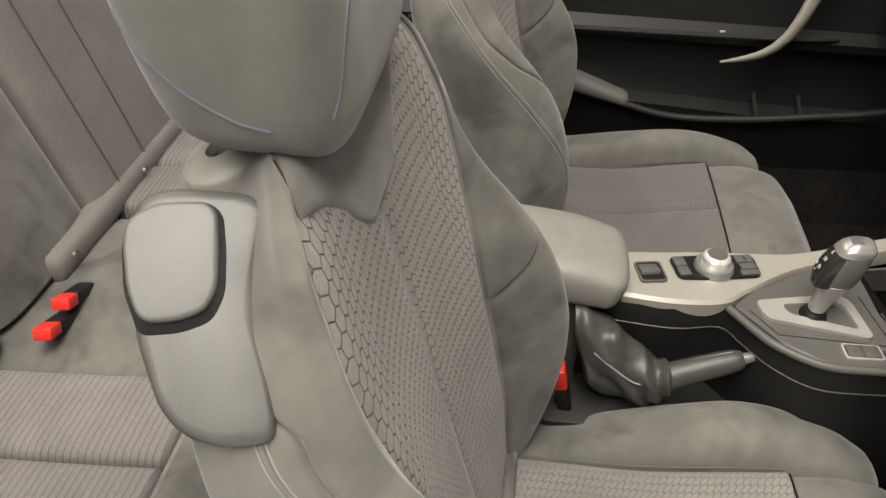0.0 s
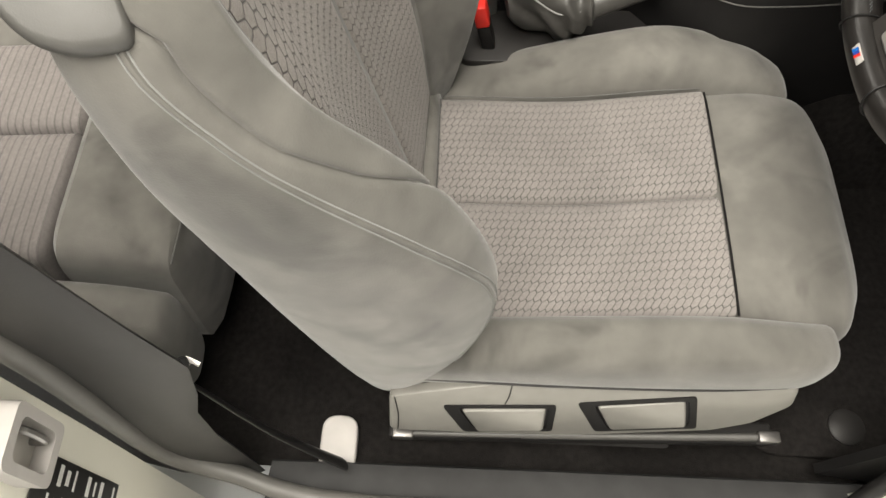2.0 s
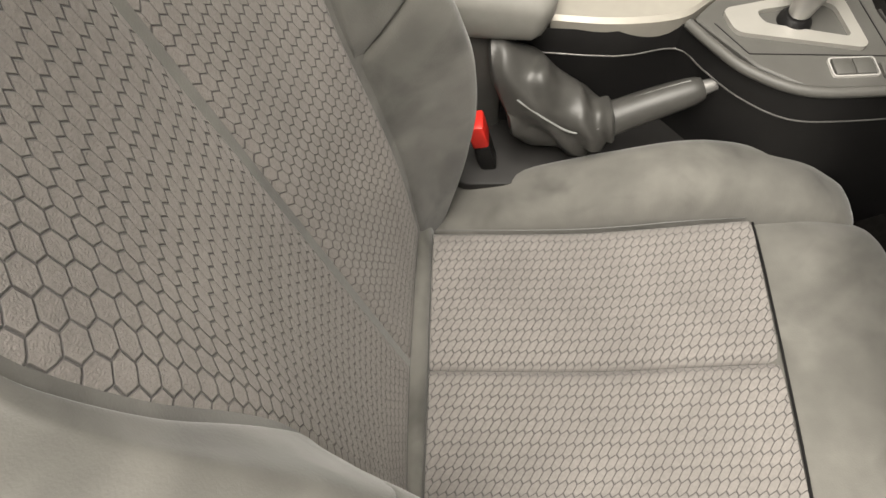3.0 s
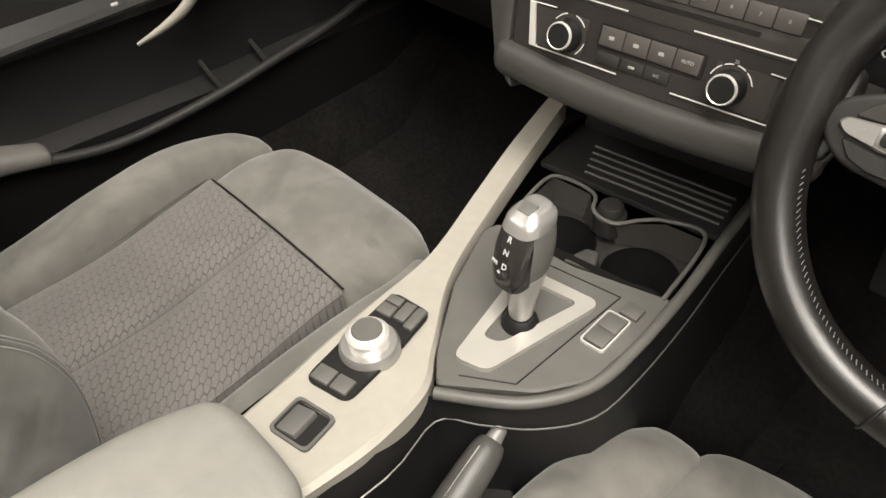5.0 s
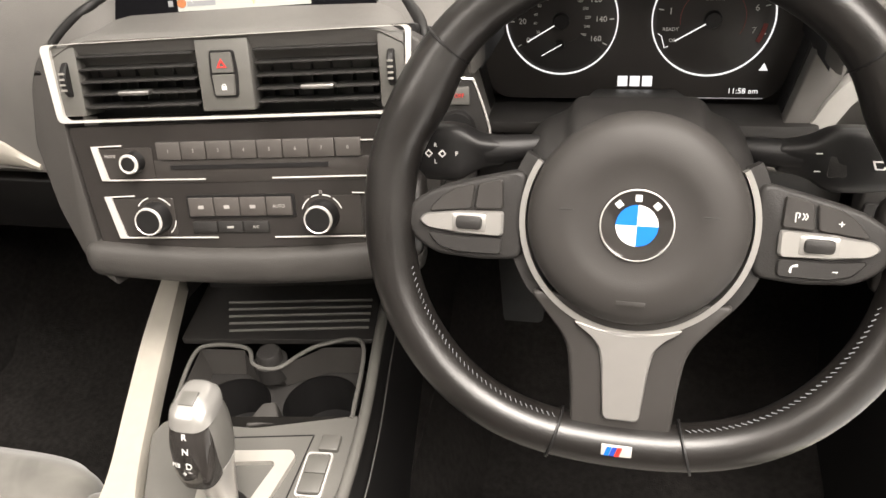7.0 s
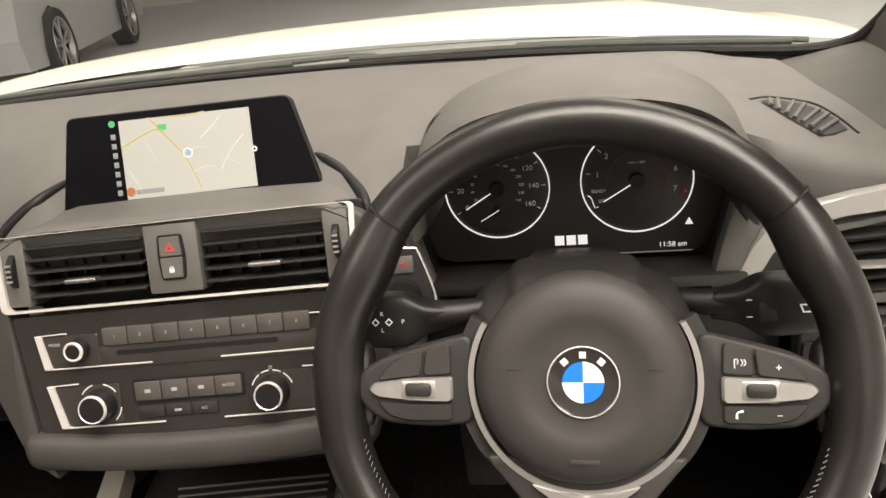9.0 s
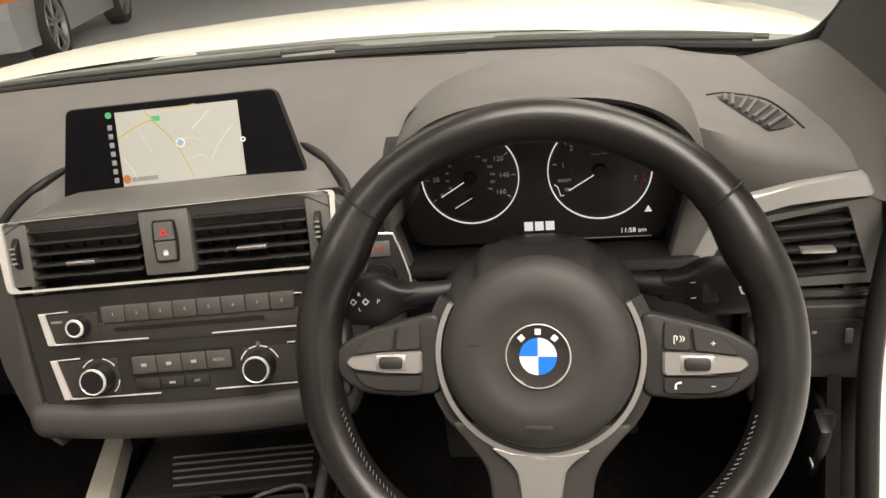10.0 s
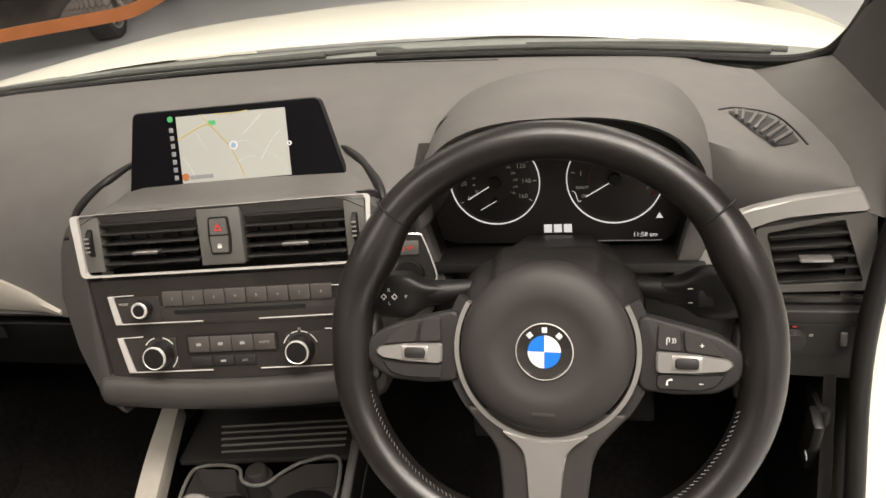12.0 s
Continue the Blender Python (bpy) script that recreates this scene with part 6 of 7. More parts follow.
            part("phone_sign", tube([(0.094, -0.0245, 0.0084), (0.0945, -0.0210, 0.0084), (0.098, -0.0200, 0.0084)], [0.0010, 0.0006, 0.0010], 6, 3), WHITE, sp)
            part("minus_sign", rbox(0.003, 0.0006, 0.0003, 0, T((0.1195, -0.0225, 0.0083))), WHITE, sp)
        else:
            part("rest_dash", rbox(0.004, 0.0006, 0.0003, 0, T((-0.128, -0.0065, 0.0101))), DIMPRINT, sp)
    lower = [(-0.066, -0.050), (-0.053, -0.066), (-0.043, -0.078), (-0.038, -0.090), (-0.035, -0.115), (-0.0325, -0.152), (0.0325, -0.152), (0.035, -0.115), (0.038, -0.090), (0.043, -0.078), (0.053, -0.066), (0.066, -0.050)]
    part("lower_spoke", plate(lower, 0.019, T((0, 0, -0.011)), 0.006, 0.004), AIRBAG, s)
    part("spoke_inlay", plate([(-0.036, -0.0675), (-0.0235, -0.0765), (-0.0178, -0.084), (-0.0155, -0.095), (-0.0118, -0.134), (0.0118, -0.134), (0.0155, -0.095), (0.0178, -0.084), (0.0235, -0.0765), (0.036, -0.0675), (0.018, -0.0725), (0.0, -0.0740), (-0.018, -0.0725)], 0.0035, T((0, 0, 0.0080)), 0.004, 0.0015), SATIN, s, "satin silver spoke inlay")
    # emblem: quartered disc, no letters
    e = part("emblem", lathe([(0, 0.0008), (0.0205, 0.0008), (0.0222, 0.0016), (0.0230, 0.0012), (0.0235, 0.0)], 48, T((0, 0, 0.0212))), GLOSS, s, "round emblem quartered in blue and white")
    part("emblem_rim", lathe([(0.0215, 0.0008), (0.0222, 0.0020), (0.0229, 0.0014), (0.0235, 0.0)], 48, T((0, 0, 0.0212))), CHROME, e)
    for k in range(4):
        part("emblem_quarter", arc_strip(0.0, 0.0130, 90 * k, 90 * k + 90, 0.0006, T((0, 0, 0.0220)), 12), WHITE if k % 2 == 0 else BLUE, e)
    for deg in (48, 90, 132):
        a = radians(deg)
        part("emblem_mark", rbox(0.0042, 0.0042, 0.0005, 0.0006, T((0.0172 * math.cos(a), 0.0172 * math.sin(a), 0.0223)) @ pose(0, 0, 0, 0, 0, deg - 90)), WHITE, e)
    # horn marks
    for x in (-0.044, 0.044):
        part("horn_sign", rbox(0.009, 0.0008, 0.0006, 0.0002, T((x, 0.008, 0.0238))), DARK, s)
    part("airbag_mark", rbox(0.018, 0.0030, 0.0006, 0.0002, T((0, -0.050, 0.0234))), AIRBAG, s)
    # small striped badge at the bottom of the rim
    bd = part("badge", rbox(0.020, 0.0095, 0.0015, 0.0005, T((-0.001, -0.1525, 0.0182)) @ pose(0, 0, 0, 12, 0, 0)), CHROME, s, "small striped metal badge")
    for k, mt in enumerate((BLUE, DARKBLUE, RED)):
        part("badge_stripe", plate([(-0.008 + 0.0034 * k, -0.0035), (-0.005 + 0.0034 * k, -0.0035), (-0.003 + 0.0034 * k, 0.0035), (-0.006 + 0.0034 * k, 0.0035)], 0.0004, T((-0.001, -0.1525, 0.0191)) @ pose(0, 0, 0, 12, 0, 0), 0, 0), mt, bd)
    return s


steering_wheel()


def column():
    s = thing("steering_column", "dark plastic steering column shroud with two stalks", "steering column")
    sect = rounded([(-0.082, -0.020), (-0.082, 0.002), (-0.068, 0.022), (-0.050, 0.030), (-0.043, 0.041), (0.043, 0.041), (0.050, 0.030), (0.068, 0.022), (0.082, 0.002), (0.082, -0.020), (0.072, -0.075), (-0.072, -0.075)], 0.006, 4)
    rings = []
    for y, k, dz in ((0.046, 0.88, -0.002), (0.050, 0.93, -0.001), (0.070, 0.97, 0.0), (0.105, 1.0, 0.0), (0.113, 0.985, -0.002), (0.120, 0.94, -0.006), (0.190, 0.86, -0.030), (0.262, 0.80, -0.055)):
        rings.append([Vector((0.358 + p.x * k, y, 0.796 + dz + p.y * k)) for p in sect])
    part("shroud", loft(rings), DARK, s, "", 30)
    part("shroud_gap", rbox(0.168, 0.10, 0.0015, 0.0003, T((0.358, 0.10, 0.776))), BLACK, s)
    for k, cx, cy, cz, w, h in ((-1, 0.222, 0.072, 0.809, 0.058, 0.036), (1, 0.500, 0.092, 0.800, 0.060, 0.040)):
        head = [(Vector((cx - k * w * 0.75, cy + 0.004, cz - 0.001)), Vector((0, 0, h * 0.26)), Vector((0, 0.008, 0))), (Vector((cx - k * w * 0.48, cy + 0.002, cz)), Vector((0, 0, h * 0.34)), Vector((0, 0.010, 0))),
                (Vector((cx - k * w * 0.22, cy, cz)), Vector((0, 0.006, h * 0.52)), Vector((0, 0.0118, -0.003))), (Vector((cx + k * w * 0.10, cy, cz)), Vector((0, 0.006, h * 0.54)), Vector((0, 0.0118, -0.003))), (Vector((cx + k * w * 0.42, cy, cz)), Vector((0, 0.006, h * 0.50)), Vector((0, 0.0105, -0.003)))]
        st = part("stalk_head", pillow(head, 32, 4.0, 6, 0.4), BLACK, s)
        part("stalk_arm", tube([(cx - k * 0.03, cy + 0.003, cz), (cx - k * 0.05, cy + 0.006, cz), (0.36 + k * 0.07, cy + 0.012, cz)], [0.011, 0.010, 0.008], 14, 5), BLACK, s)
        mm = frame_m((cx, cy - 0.0115, cz + 0.004), (1, 0, 0), (0, 0.34, 0.94), (0, -0.94, 0.34))
        if k < 0:
            for dx in (-0.0085, 0.0015):
                part("arrow_sign", plate([(dx - 0.003, 0), (dx, -0.003), (dx + 0.003, 0), (dx, 0.003)], 0.0003, mm @ T((0, 0, 0.0004)), 0, 0, hole=[(dx - 0.0018, 0), (dx, -0.0018), (dx + 0.0018, 0), (dx, 0.0018)]), WHITE, st)
            lettering("stalk_letter", "R", 0.0042, WHITE, mm @ T((-0.0035, 0.006, 0.0006)), st)
            lettering("stalk_letter", "L", 0.0042, WHITE, mm @ T((-0.0035, -0.006, 0.0006)), st)
            lettering("stalk_letter", "P", 0.0046, WHITE, mm @ T((0.012, 0, 0.0006)), st)
        else:
            part("stalk_roller", rbox(0.013, 0.006, 0.016, 0.002, T((cx - 0.010, cy - 0.010, cz)) @ pose(0, 0, 0, -20, 0, 0)), DARK, st)
            for v in (0.005, -0.007):
                part("stalk_dash", rbox(0.004, 0.0008, 0.0003, 0, mm @ T((-0.023, v, 0.0004))), WHITE, st)
            part("wiper_sign", plate([(-0.003, -0.003), (0.003, -0.003), (0.005, 0.003), (-0.005, 0.003)], 0.0003, mm @ T((0.015, -0.002, 0.0004)), 0, 0, hole=[(-0.002, -0.002), (0.002, -0.002), (0.0035, 0.002), (-0.0035, 0.002)]), WHITE, st)
    # starter plate beside the column
    ss = thing("starter_switch", "black starter switch plate edged in bright metal", "starter switch")
    mm = frame_m((0.216, 0.140, 0.806), SU, SV, SN)
    part("plate", plate([(-0.024, -0.030), (0.022, -0.030), (0.028, -0.014), (0.016, 0.026), (-0.022, 0.028)], 0.006, mm, 0.006, 0.001), DARK, ss)
    part("bright_edge", tube([mm @ Vector(p) for p in ((-0.018, 0.028, 0.006), (0.012, 0.027, 0.006), (0.018, 0.022, 0.006), (0.028, -0.012, 0.006), (0.026, -0.022, 0.006))], 0.0010, 6, 4), CHROME, ss)
    part("round_button", lathe([(0, 0.010), (0.013, 0.010), (0.0145, 0.008), (0.015, 0.004)], 28, mm @ T((0.002, -0.012, 0.002))), BLACK, ss)
    part("stop_key", rbox(0.026, 0.014, 0.004, 0.001, mm @ T((0.000, 0.014, 0.006))), PANEL, ss)
    lettering("key_word", "OFF", 0.0045, LCD_RED, mm @ T((0.005, 0.014, 0.0084)), ss)
    part("stop_sign", lathe([(0.0016, 0.0003), (0.0024, 0.0003), (0.0025, 0)], 16, mm @ T((-0.004, 0.014, 0.0082))), LCD_RED, ss)


column()


# ---- driver's end of the dash ----
def dash_end():
    m = frame_m((0, 0.205, 0), (1, 0, 0), (0, 0, 1), (0, -1, 0))
    part("driver_inlay", plate([(0.494, 0.766), (0.512, 0.766), (0.522, 0.787), (0.534, 0.802), (0.554, 0.8125), (0.579, 0.8185), (0.610, 0.8215), (0.6467, 0.8236), (0.6365, 0.8440), (0.580, 0.836), (0.545, 0.8275), (0.5300, 0.8215), (0.515, 0.808), (0.504, 0.791)], 0.010, m @ T((0, 0, -0.004)), 0.004, 0.002), SILVER, DB, "silver textured inlay")
    vb = part("side_vent_frame", plate([(0.560, 0.733), (0.664, 0.737), (0.652, 0.822), (0.548, 0.805)], 0.010, m @ T((0, 0, -0.006)), 0.004, 0.002, hole=[(0.574, 0.742), (0.650, 0.746), (0.626, 0.814), (0.558, 0.800)]), PANEL, DB)
    part("side_vent_well", plate([(0.572, 0.740), (0.652, 0.744), (0.628, 0.816), (0.556, 0.802)], 0.002, m @ T((0, 0, -0.022)), 0, 0.0005), BLACK, vb)
    for k in range(5):
        z = 0.748 + 0.0125 * k
        t = (z - 0.742) / 0.07
        x0, x1 = 0.574 - 0.016 * t, 0.650 - 0.024 * t
        part("slat", rbox(x1 - x0, 0.014, 0.0020, 0.0006, T(((x0 + x1) / 2, 0.208, z)) @ pose(0, 0, 0, 8, -4, 0)), DARK, vb)
        if k == 2:
            part("slat_tab", rbox(0.030, 0.012, 0.0035, 0.0015, T((0.604, 0.199, z))), SATIN, vb, "satin silver slat tab")
    part("gloss_strip", rbox(0.12, 0.010, 0.008, 0.003, T((0.606, 0.200, 0.727))), GLOSS, DB)
    part("knee_panel", plate([(0.545, 0.645), (0.655, 0.640), (0.662, 0.722), (0.545, 0.722)], 0.02, m @ T((0, 0, 0.0)), 0.008, 0.004), DARK, DB)
    lp = part("light_switch_panel", plate(rect(0.115, 0.036, 0.605, 0.690), 0.004, m @ T((0, 0, 0.019)), 0.004, 0.001), BLACK, DB)
    part("light_switch", lathe([(0, 0.010), (0.009, 0.010), (0.0105, 0.007), (0.0115, 0)], 24, m @ T((0.588, 0.692, 0.022))), DARK, lp)
    part("dimmer_wheel", rbox(0.007, 0.016, 0.006, 0.002, m @ T((0.634, 0.692, 0.023))), PANEL, lp)
    part("switch_mark", rbox(0.004, 0.0008, 0.0004, 0, m @ T((0.588, 0.706, 0.0235))), REDPRINT, lp)
    part("switch_mark", rbox(0.004, 0.003, 0.0004, 0.0005, m @ T((0.604, 0.696, 0.0235))), LEATHER, lp)
    # lower steering panel, knee bolster and column surround: one plate, black for their shade
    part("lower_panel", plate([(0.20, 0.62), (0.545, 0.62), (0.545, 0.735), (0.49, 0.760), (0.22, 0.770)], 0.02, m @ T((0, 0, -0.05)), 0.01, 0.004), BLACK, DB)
    # demister grille on the top right
    dd = [o for o in DB.children if o.name.startswith("driver_dash")][0]
    bvh = BVHTree.FromPolygons([v.co for v in dd.data.vertices], [tuple(f.vertices) for f in dd.data.polygons])

    def top(x, y, lift):
        return bvh.ray_cast(Vector((x, y, 1.2)), Vector((0, 0, -1)))[0] + Vector((0, 0, lift))

    upper = catmull([(0.531, 0.3020, 0), (0.5463, 0.3060, 0), (0.5676, 0.2990, 0), (0.5822, 0.2806, 0), (0.591, 0.2550, 0)], 5)
    leaf = [Vector((p.x, p.y)) for p in upper] + [Vector(p) for p in ((0.579, 0.249), (0.567, 0.247), (0.554, 0.2634), (0.5417, 0.2836))]
    gr = part("demister_grille", tube([tuple(top(x, y, 0.0004)) for x, y in ((0.522, 0.3048), (0.537, 0.3125), (0.552, 0.3150), (0.566, 0.3110), (0.579, 0.3005), (0.590, 0.278), (0.598, 0.250))], 0.0011, 6, 4), BLACK, DB)
    bm = bmesh.new()
    bm.faces.new([bm.verts.new(top(p.x, p.y, 0.0016)) for p in leaf])
    bmesh.ops.solidify(bm, geom=list(bm.faces), thickness=0.0005)
    part("grille_well", bm, BLACK, gr)
    for k in range(7):
        t = 0.14 + 0.80 * k / 6
        a, b = Vector((0.533 + 0.036 * t, 0.3005 - 0.0525 * t)), upper[int(1 + t * (len(upper) - 3))]
        part("grille_bar", tube([tuple(top(a.x, a.y, 0.0022)), tuple(top(b.x, b.y, 0.0022))], 0.0023, 6, 2), DASH, gr)


dash_end()


# ---- pedals ----
def pedals():
    for x, w, h, nm, lb in ((0.32, 0.085, 0.055, "brake_pedal", "dark rubber brake pedal in the footwell"), (0.45, 0.05, 0.14, "accelerator_pedal", "long dark accelerator pedal in the footwell")):
        s = thing(nm, lb, "pedal")
        part("pad", rbox(w, 0.015, h, 0.005, T((x, 0.50, 0.40)) @ pose(0, 0, 0, -30, 0, 0)), RUBBER, s)
        part("arm", tube([(x, 0.51, 0.41), (x, 0.56, 0.52), (x, 0.57, 0.66)], 0.009, 10, 4), BLACK, s)
    solid("footrest", rbox(0.10, 0.03, 0.22, 0.01, T((0.20, 0.53, 0.38)) @ pose(0, 0, 0, -35, 0, 0)), RUBBER, "dark ribbed rubber footrest", "footrest")


pedals()


# ---- shell of the car: doors, sills, pillars, bonnet ----
def passenger_door():
    s = thing("passenger_door", "black plastic door panel with a pale grip handle", "car door")
    rows = []
    prof = [(-0.705, 0.20), (-0.690, 0.34), (-0.676, 0.42), (-0.672, 0.455), (-0.700, 0.47), (-0.712, 0.53), (-0.700, 0.585), (-0.672, 0.605), (-0.668, 0.622), (-0.690, 0.64), (-0.700, 0.72), (-0.690, 0.82), (-0.720, 0.845), (-0.76, 0.845), (-0.76, 0.20)]
    for y in (-0.80, -0.5, -0.25, 0.0, 0.25, 0.45, 0.58):
        sag = 0.05 * max(0.0, (-0.15 - y) / 0.35) ** 1.3
        rows.append([Vector((x, y, z + (sag if 0.40 < z < 0.5 else 0) + 0.03 * max(0, y - 0.1) * (0.4 < z < 0.5))) for x, z in prof])
    part("panel", loft(rows), BLACK, s, "", 30)
    part("ledge_line", tube([(-0.668, -0.72, 0.612), (-0.664, -0.3, 0.620), (-0.664, 0.02, 0.628), (-0.672, 0.12, 0.632)], 0.006, 8, 6), DARK, s)
    part("pocket_lip", tube([(-0.672, -0.42, 0.520), (-0.664, -0.30, 0.475), (-0.658, -0.17, 0.446), (-0.656, -0.02, 0.452), (-0.656, 0.12, 0.472), (-0.660, 0.25, 0.492), (-0.675, 0.40, 0.53)], 0.008, 10, 6), DARK, s)
    part("arm_pad", pillow([(Vector((-0.68, -0.60, 0.53)), Vector((0.03, 0, 0)), Vector((0, 0, 0.025))), (Vector((-0.675, -0.42, 0.512)), Vector((0.03, 0, 0)), Vector((0, 0, 0.024))), (Vector((-0.672, -0.26, 0.470)), Vector((0.022, 0, 0)), Vector((0, 0, 0.014)))], 20, 2.6, 6, 0.6), DASH, s)
    for y in (0.0, 0.09):
        part("pocket_rib", tube([(-0.690, y, 0.50), (-0.672, y + 0.004, 0.482), (-0.660, y + 0.01, 0.462)], 0.004, 6, 4), DARK, s)
    grip = [(-0.655, -0.092, 0.574), (-0.648, -0.05, 0.588), (-0.640, -0.015, 0.608), (-0.636, 0.012, 0.640), (-0.636, 0.030, 0.685), (-0.642, 0.045, 0.740), (-0.660, 0.075, 0.800), (-0.685, 0.11, 0.84)]
    part("grip", tube(grip, [0.004, 0.009, 0.012, 0.014, 0.016, 0.018, 0.018, 0.012], 14, 6, flat=0.6), TRIM, s, "pale cream curved grip handle")
    part("lock_pin", rbox(0.004, 0.010, 0.004, 0.001, T((-0.666, -0.10, 0.632))), CHROME, s)


passenger_door()


def right_side():
    # sill and carpet edge
    s = thing("door_sill", "dark grey plastic sill trim under the door opening", "door sill", kind="structure")
    rings = [[Vector((x, y, z)) for x, z in ((0.630, 0.19), (0.640, 0.222), (0.660, 0.232), (0.700, 0.236), (0.715, 0.225), (0.715, 0.10), (0.63, 0.10))] for y in (-0.62, -0.3, 0.0, 0.3, 0.55)]
    part("sill_trim", loft(rings), RUBBER, s, "", 30)
    body = thing("car_body", "white painted car body round the door opening", "car body", kind="structure")
    rings = [[Vector((x, y, z)) for x, z in ((0.7155, 0.10), (0.7155, 0.222), (0.735, 0.235), (0.79, 0.225), (0.80, 0.15), (0.79, 0.08))] for y in (-0.80, -0.3, 0.2, 0.62)]
    part("outer_sill", loft(rings), PAINT, body, "white outer sill", 30)
    # rear jamb: a slanted white face with the striker and a printed plate
    jb = [[Vector(p) for p in r] for r in (
        [(0.668, -0.728, 0.10), (0.80, -0.728, 0.10), (0.80, -0.95, 0.10), (0.69, -0.95, 0.10)],
        [(0.664, -0.742, 0.24), (0.80, -0.742, 0.24), (0.80, -0.95, 0.24), (0.69, -0.95, 0.24)],
        [(0.662, -0.752, 0.45), (0.80, -0.752, 0.45), (0.80, -0.95, 0.45), (0.69, -0.95, 0.45)],
        [(0.662, -0.760, 0.62), (0.80, -0.760, 0.62), (0.80, -0.95, 0.62), (0.69, -0.95, 0.62)],
        [(0.668, -0.775, 0.80), (0.80, -0.775, 0.80), (0.80, -0.95, 0.80), (0.69, -0.95, 0.80)])]
    part("rear_jamb", loft(jb), PAINT, body, "white painted door jamb", 30)
    part("jamb_seal", tube([(0.655, -0.752, 0.80), (0.6505, -0.738, 0.62), (0.6505, -0.734, 0.45), (0.652, -0.724, 0.30), (0.662, -0.66, 0.25), (0.690, -0.5, 0.243), (0.690, 0.0, 0.243), (0.690, 0.40, 0.245)], 0.0115, 10, 6), PANEL, body, "grey rubber door seal")
    st = thing("door_striker", "milky plastic striker box on the white door jamb", "door striker")
    sm = frame_m((0.708, -0.752, 0.575), (1, 0, 0), (0, 0, 1), (0, 1, 0))
    part("striker_box", plate(rect(0.052, 0.080), 0.022, sm, 0.009, 0.003, hole=rect(0.034, 0.058)), ROCKER, st, "milky white plastic box", 50)
    part("striker_plate", rbox(0.040, 0.064, 0.006, 0.001, sm @ T((0, 0, 0.004))), SURROUND, st)
    part("striker_loop", tube([(0.700, -0.750, 0.556), (0.700, -0.733, 0.556), (0.700, -0.733, 0.592), (0.700, -0.750, 0.592)], 0.0035, 8, 3), METAL, st)
    lb = thing("tyre_label", "black and white printed label stuck on the jamb", "label")
    part("label_sheet", rbox(0.082, 0.0012, 0.162, 0.0004, T((0.739, -0.7500, 0.437)) @ pose(0, 0, 0, 2.6, 0, 0)), BLACK, lb)
    for r in range(11):
        for c in range(3):
            if (r * 3 + c) % 4 != 3:
                z = 0.366 + 0.0138 * r
                part("print_bar", rbox(0.018 - 0.005 * ((r + c) % 2), 0.0006, 0.006 if r % 3 else 0.003, 0, T((0.712 + 0.026 * c, -0.7491 - 0.045 * (z - 0.436), z)) @ pose(0, 0, 0, 2.6, 0, 0)), WHITE, lb)
    # inner quarter trim beside the rear bench
    rings = []
    for z, yn, xi in ((0.195, -0.632, 0.642), (0.28, -0.640, 0.642), (0.36, -0.652, 0.640), (0.445, -0.652, 0.638), (0.50, -0.638, 0.636), (0.575, -0.626, 0.636), (0.667, -0.643, 0.640), (0.80, -0.662, 0.646), (0.90, -0.682, 0.650)):
        rings.append([Vector(p) for p in ((xi - 0.10 - 0.02 * (z > 0.4), -1.05, z), (xi - 0.075, -0.86, z), (xi - 0.035, -0.75, z), (xi - 0.012, yn - 0.035, z), (xi - 0.001, yn - 0.008, z), (xi + 0.005, yn, z), (xi + 0.011, yn - 0.012, z), (xi + 0.012, -0.732, z), (0.640, -0.80, z), (0.640, -1.05, z))])
    solid("quarter_trim", loft(rings), DARK, "dark grey side trim beside the rear bench", "side trim", kind="structure", smooth=50)
    rings = [[Vector(p) for p in ((-0.68, y, 0.22), (-0.66, y, 0.40), (-0.645, y, 0.55), (-0.655, y, 0.85), (-0.70, y, 0.87), (-0.70, y, 0.22))] for y in (-0.80, -0.95, -1.45)]
    solid("quarter_trim", loft(rings), BLACK, "black side trim beside the rear bench", "side trim", kind="structure", smooth=30)
    # belt with its floor guide
    b = thing("seat_belt", "black seat belt running down to its floor bar", "seat belt")
    path = catmull([(0.560, -0.86, 0.88), (0.588, -0.775, 0.765), (0.600, -0.733, 0.690), (0.610, -0.705, 0.633), (0.620, -0.680, 0.563), (0.627, -0.655, 0.512)], 6)
    up = Vector((-0.25, 0.85, 0.45)).normalized()
    rings = []
    for i, p in enumerate(path):
        t = (path[min(i + 1, len(path) - 1)] - path[max(i - 1, 0)]).normalized()
        side = t.cross(up).normalized()
        w_ = (side * 0.9 + up * 0.3) * 0.009
        n_ = (up * 0.8 - side * 0.6) * 0.0008
        rings.append([p + w_ + n_, p + w_ - n_, p - w_ - n_, p - w_ + n_])
    part("webbing", loft(rings), BLACK, b)
    part("guide", rbox(0.016, 0.034, 0.012, 0.004, T((0.624, -0.662, 0.512)) @ pose(0, 0, 0, -12, 20, 30)), BLACK, b)
    part("tongue", rbox(0.016, 0.005, 0.002, 0.0008, T((0.613, -0.646, 0.508)) @ pose(0, 0, 0, 10, 0, 70)), CHROME, b, "bright metal tongue")
    part("floor_bar", tube([(0.628, -0.650, 0.490), (0.634, -0.60, 0.34), (0.645, -0.53, 0.243)], [0.005, 0.008, 0.012], 8, 5, flat=0.4), BLACK, b)


right_side()


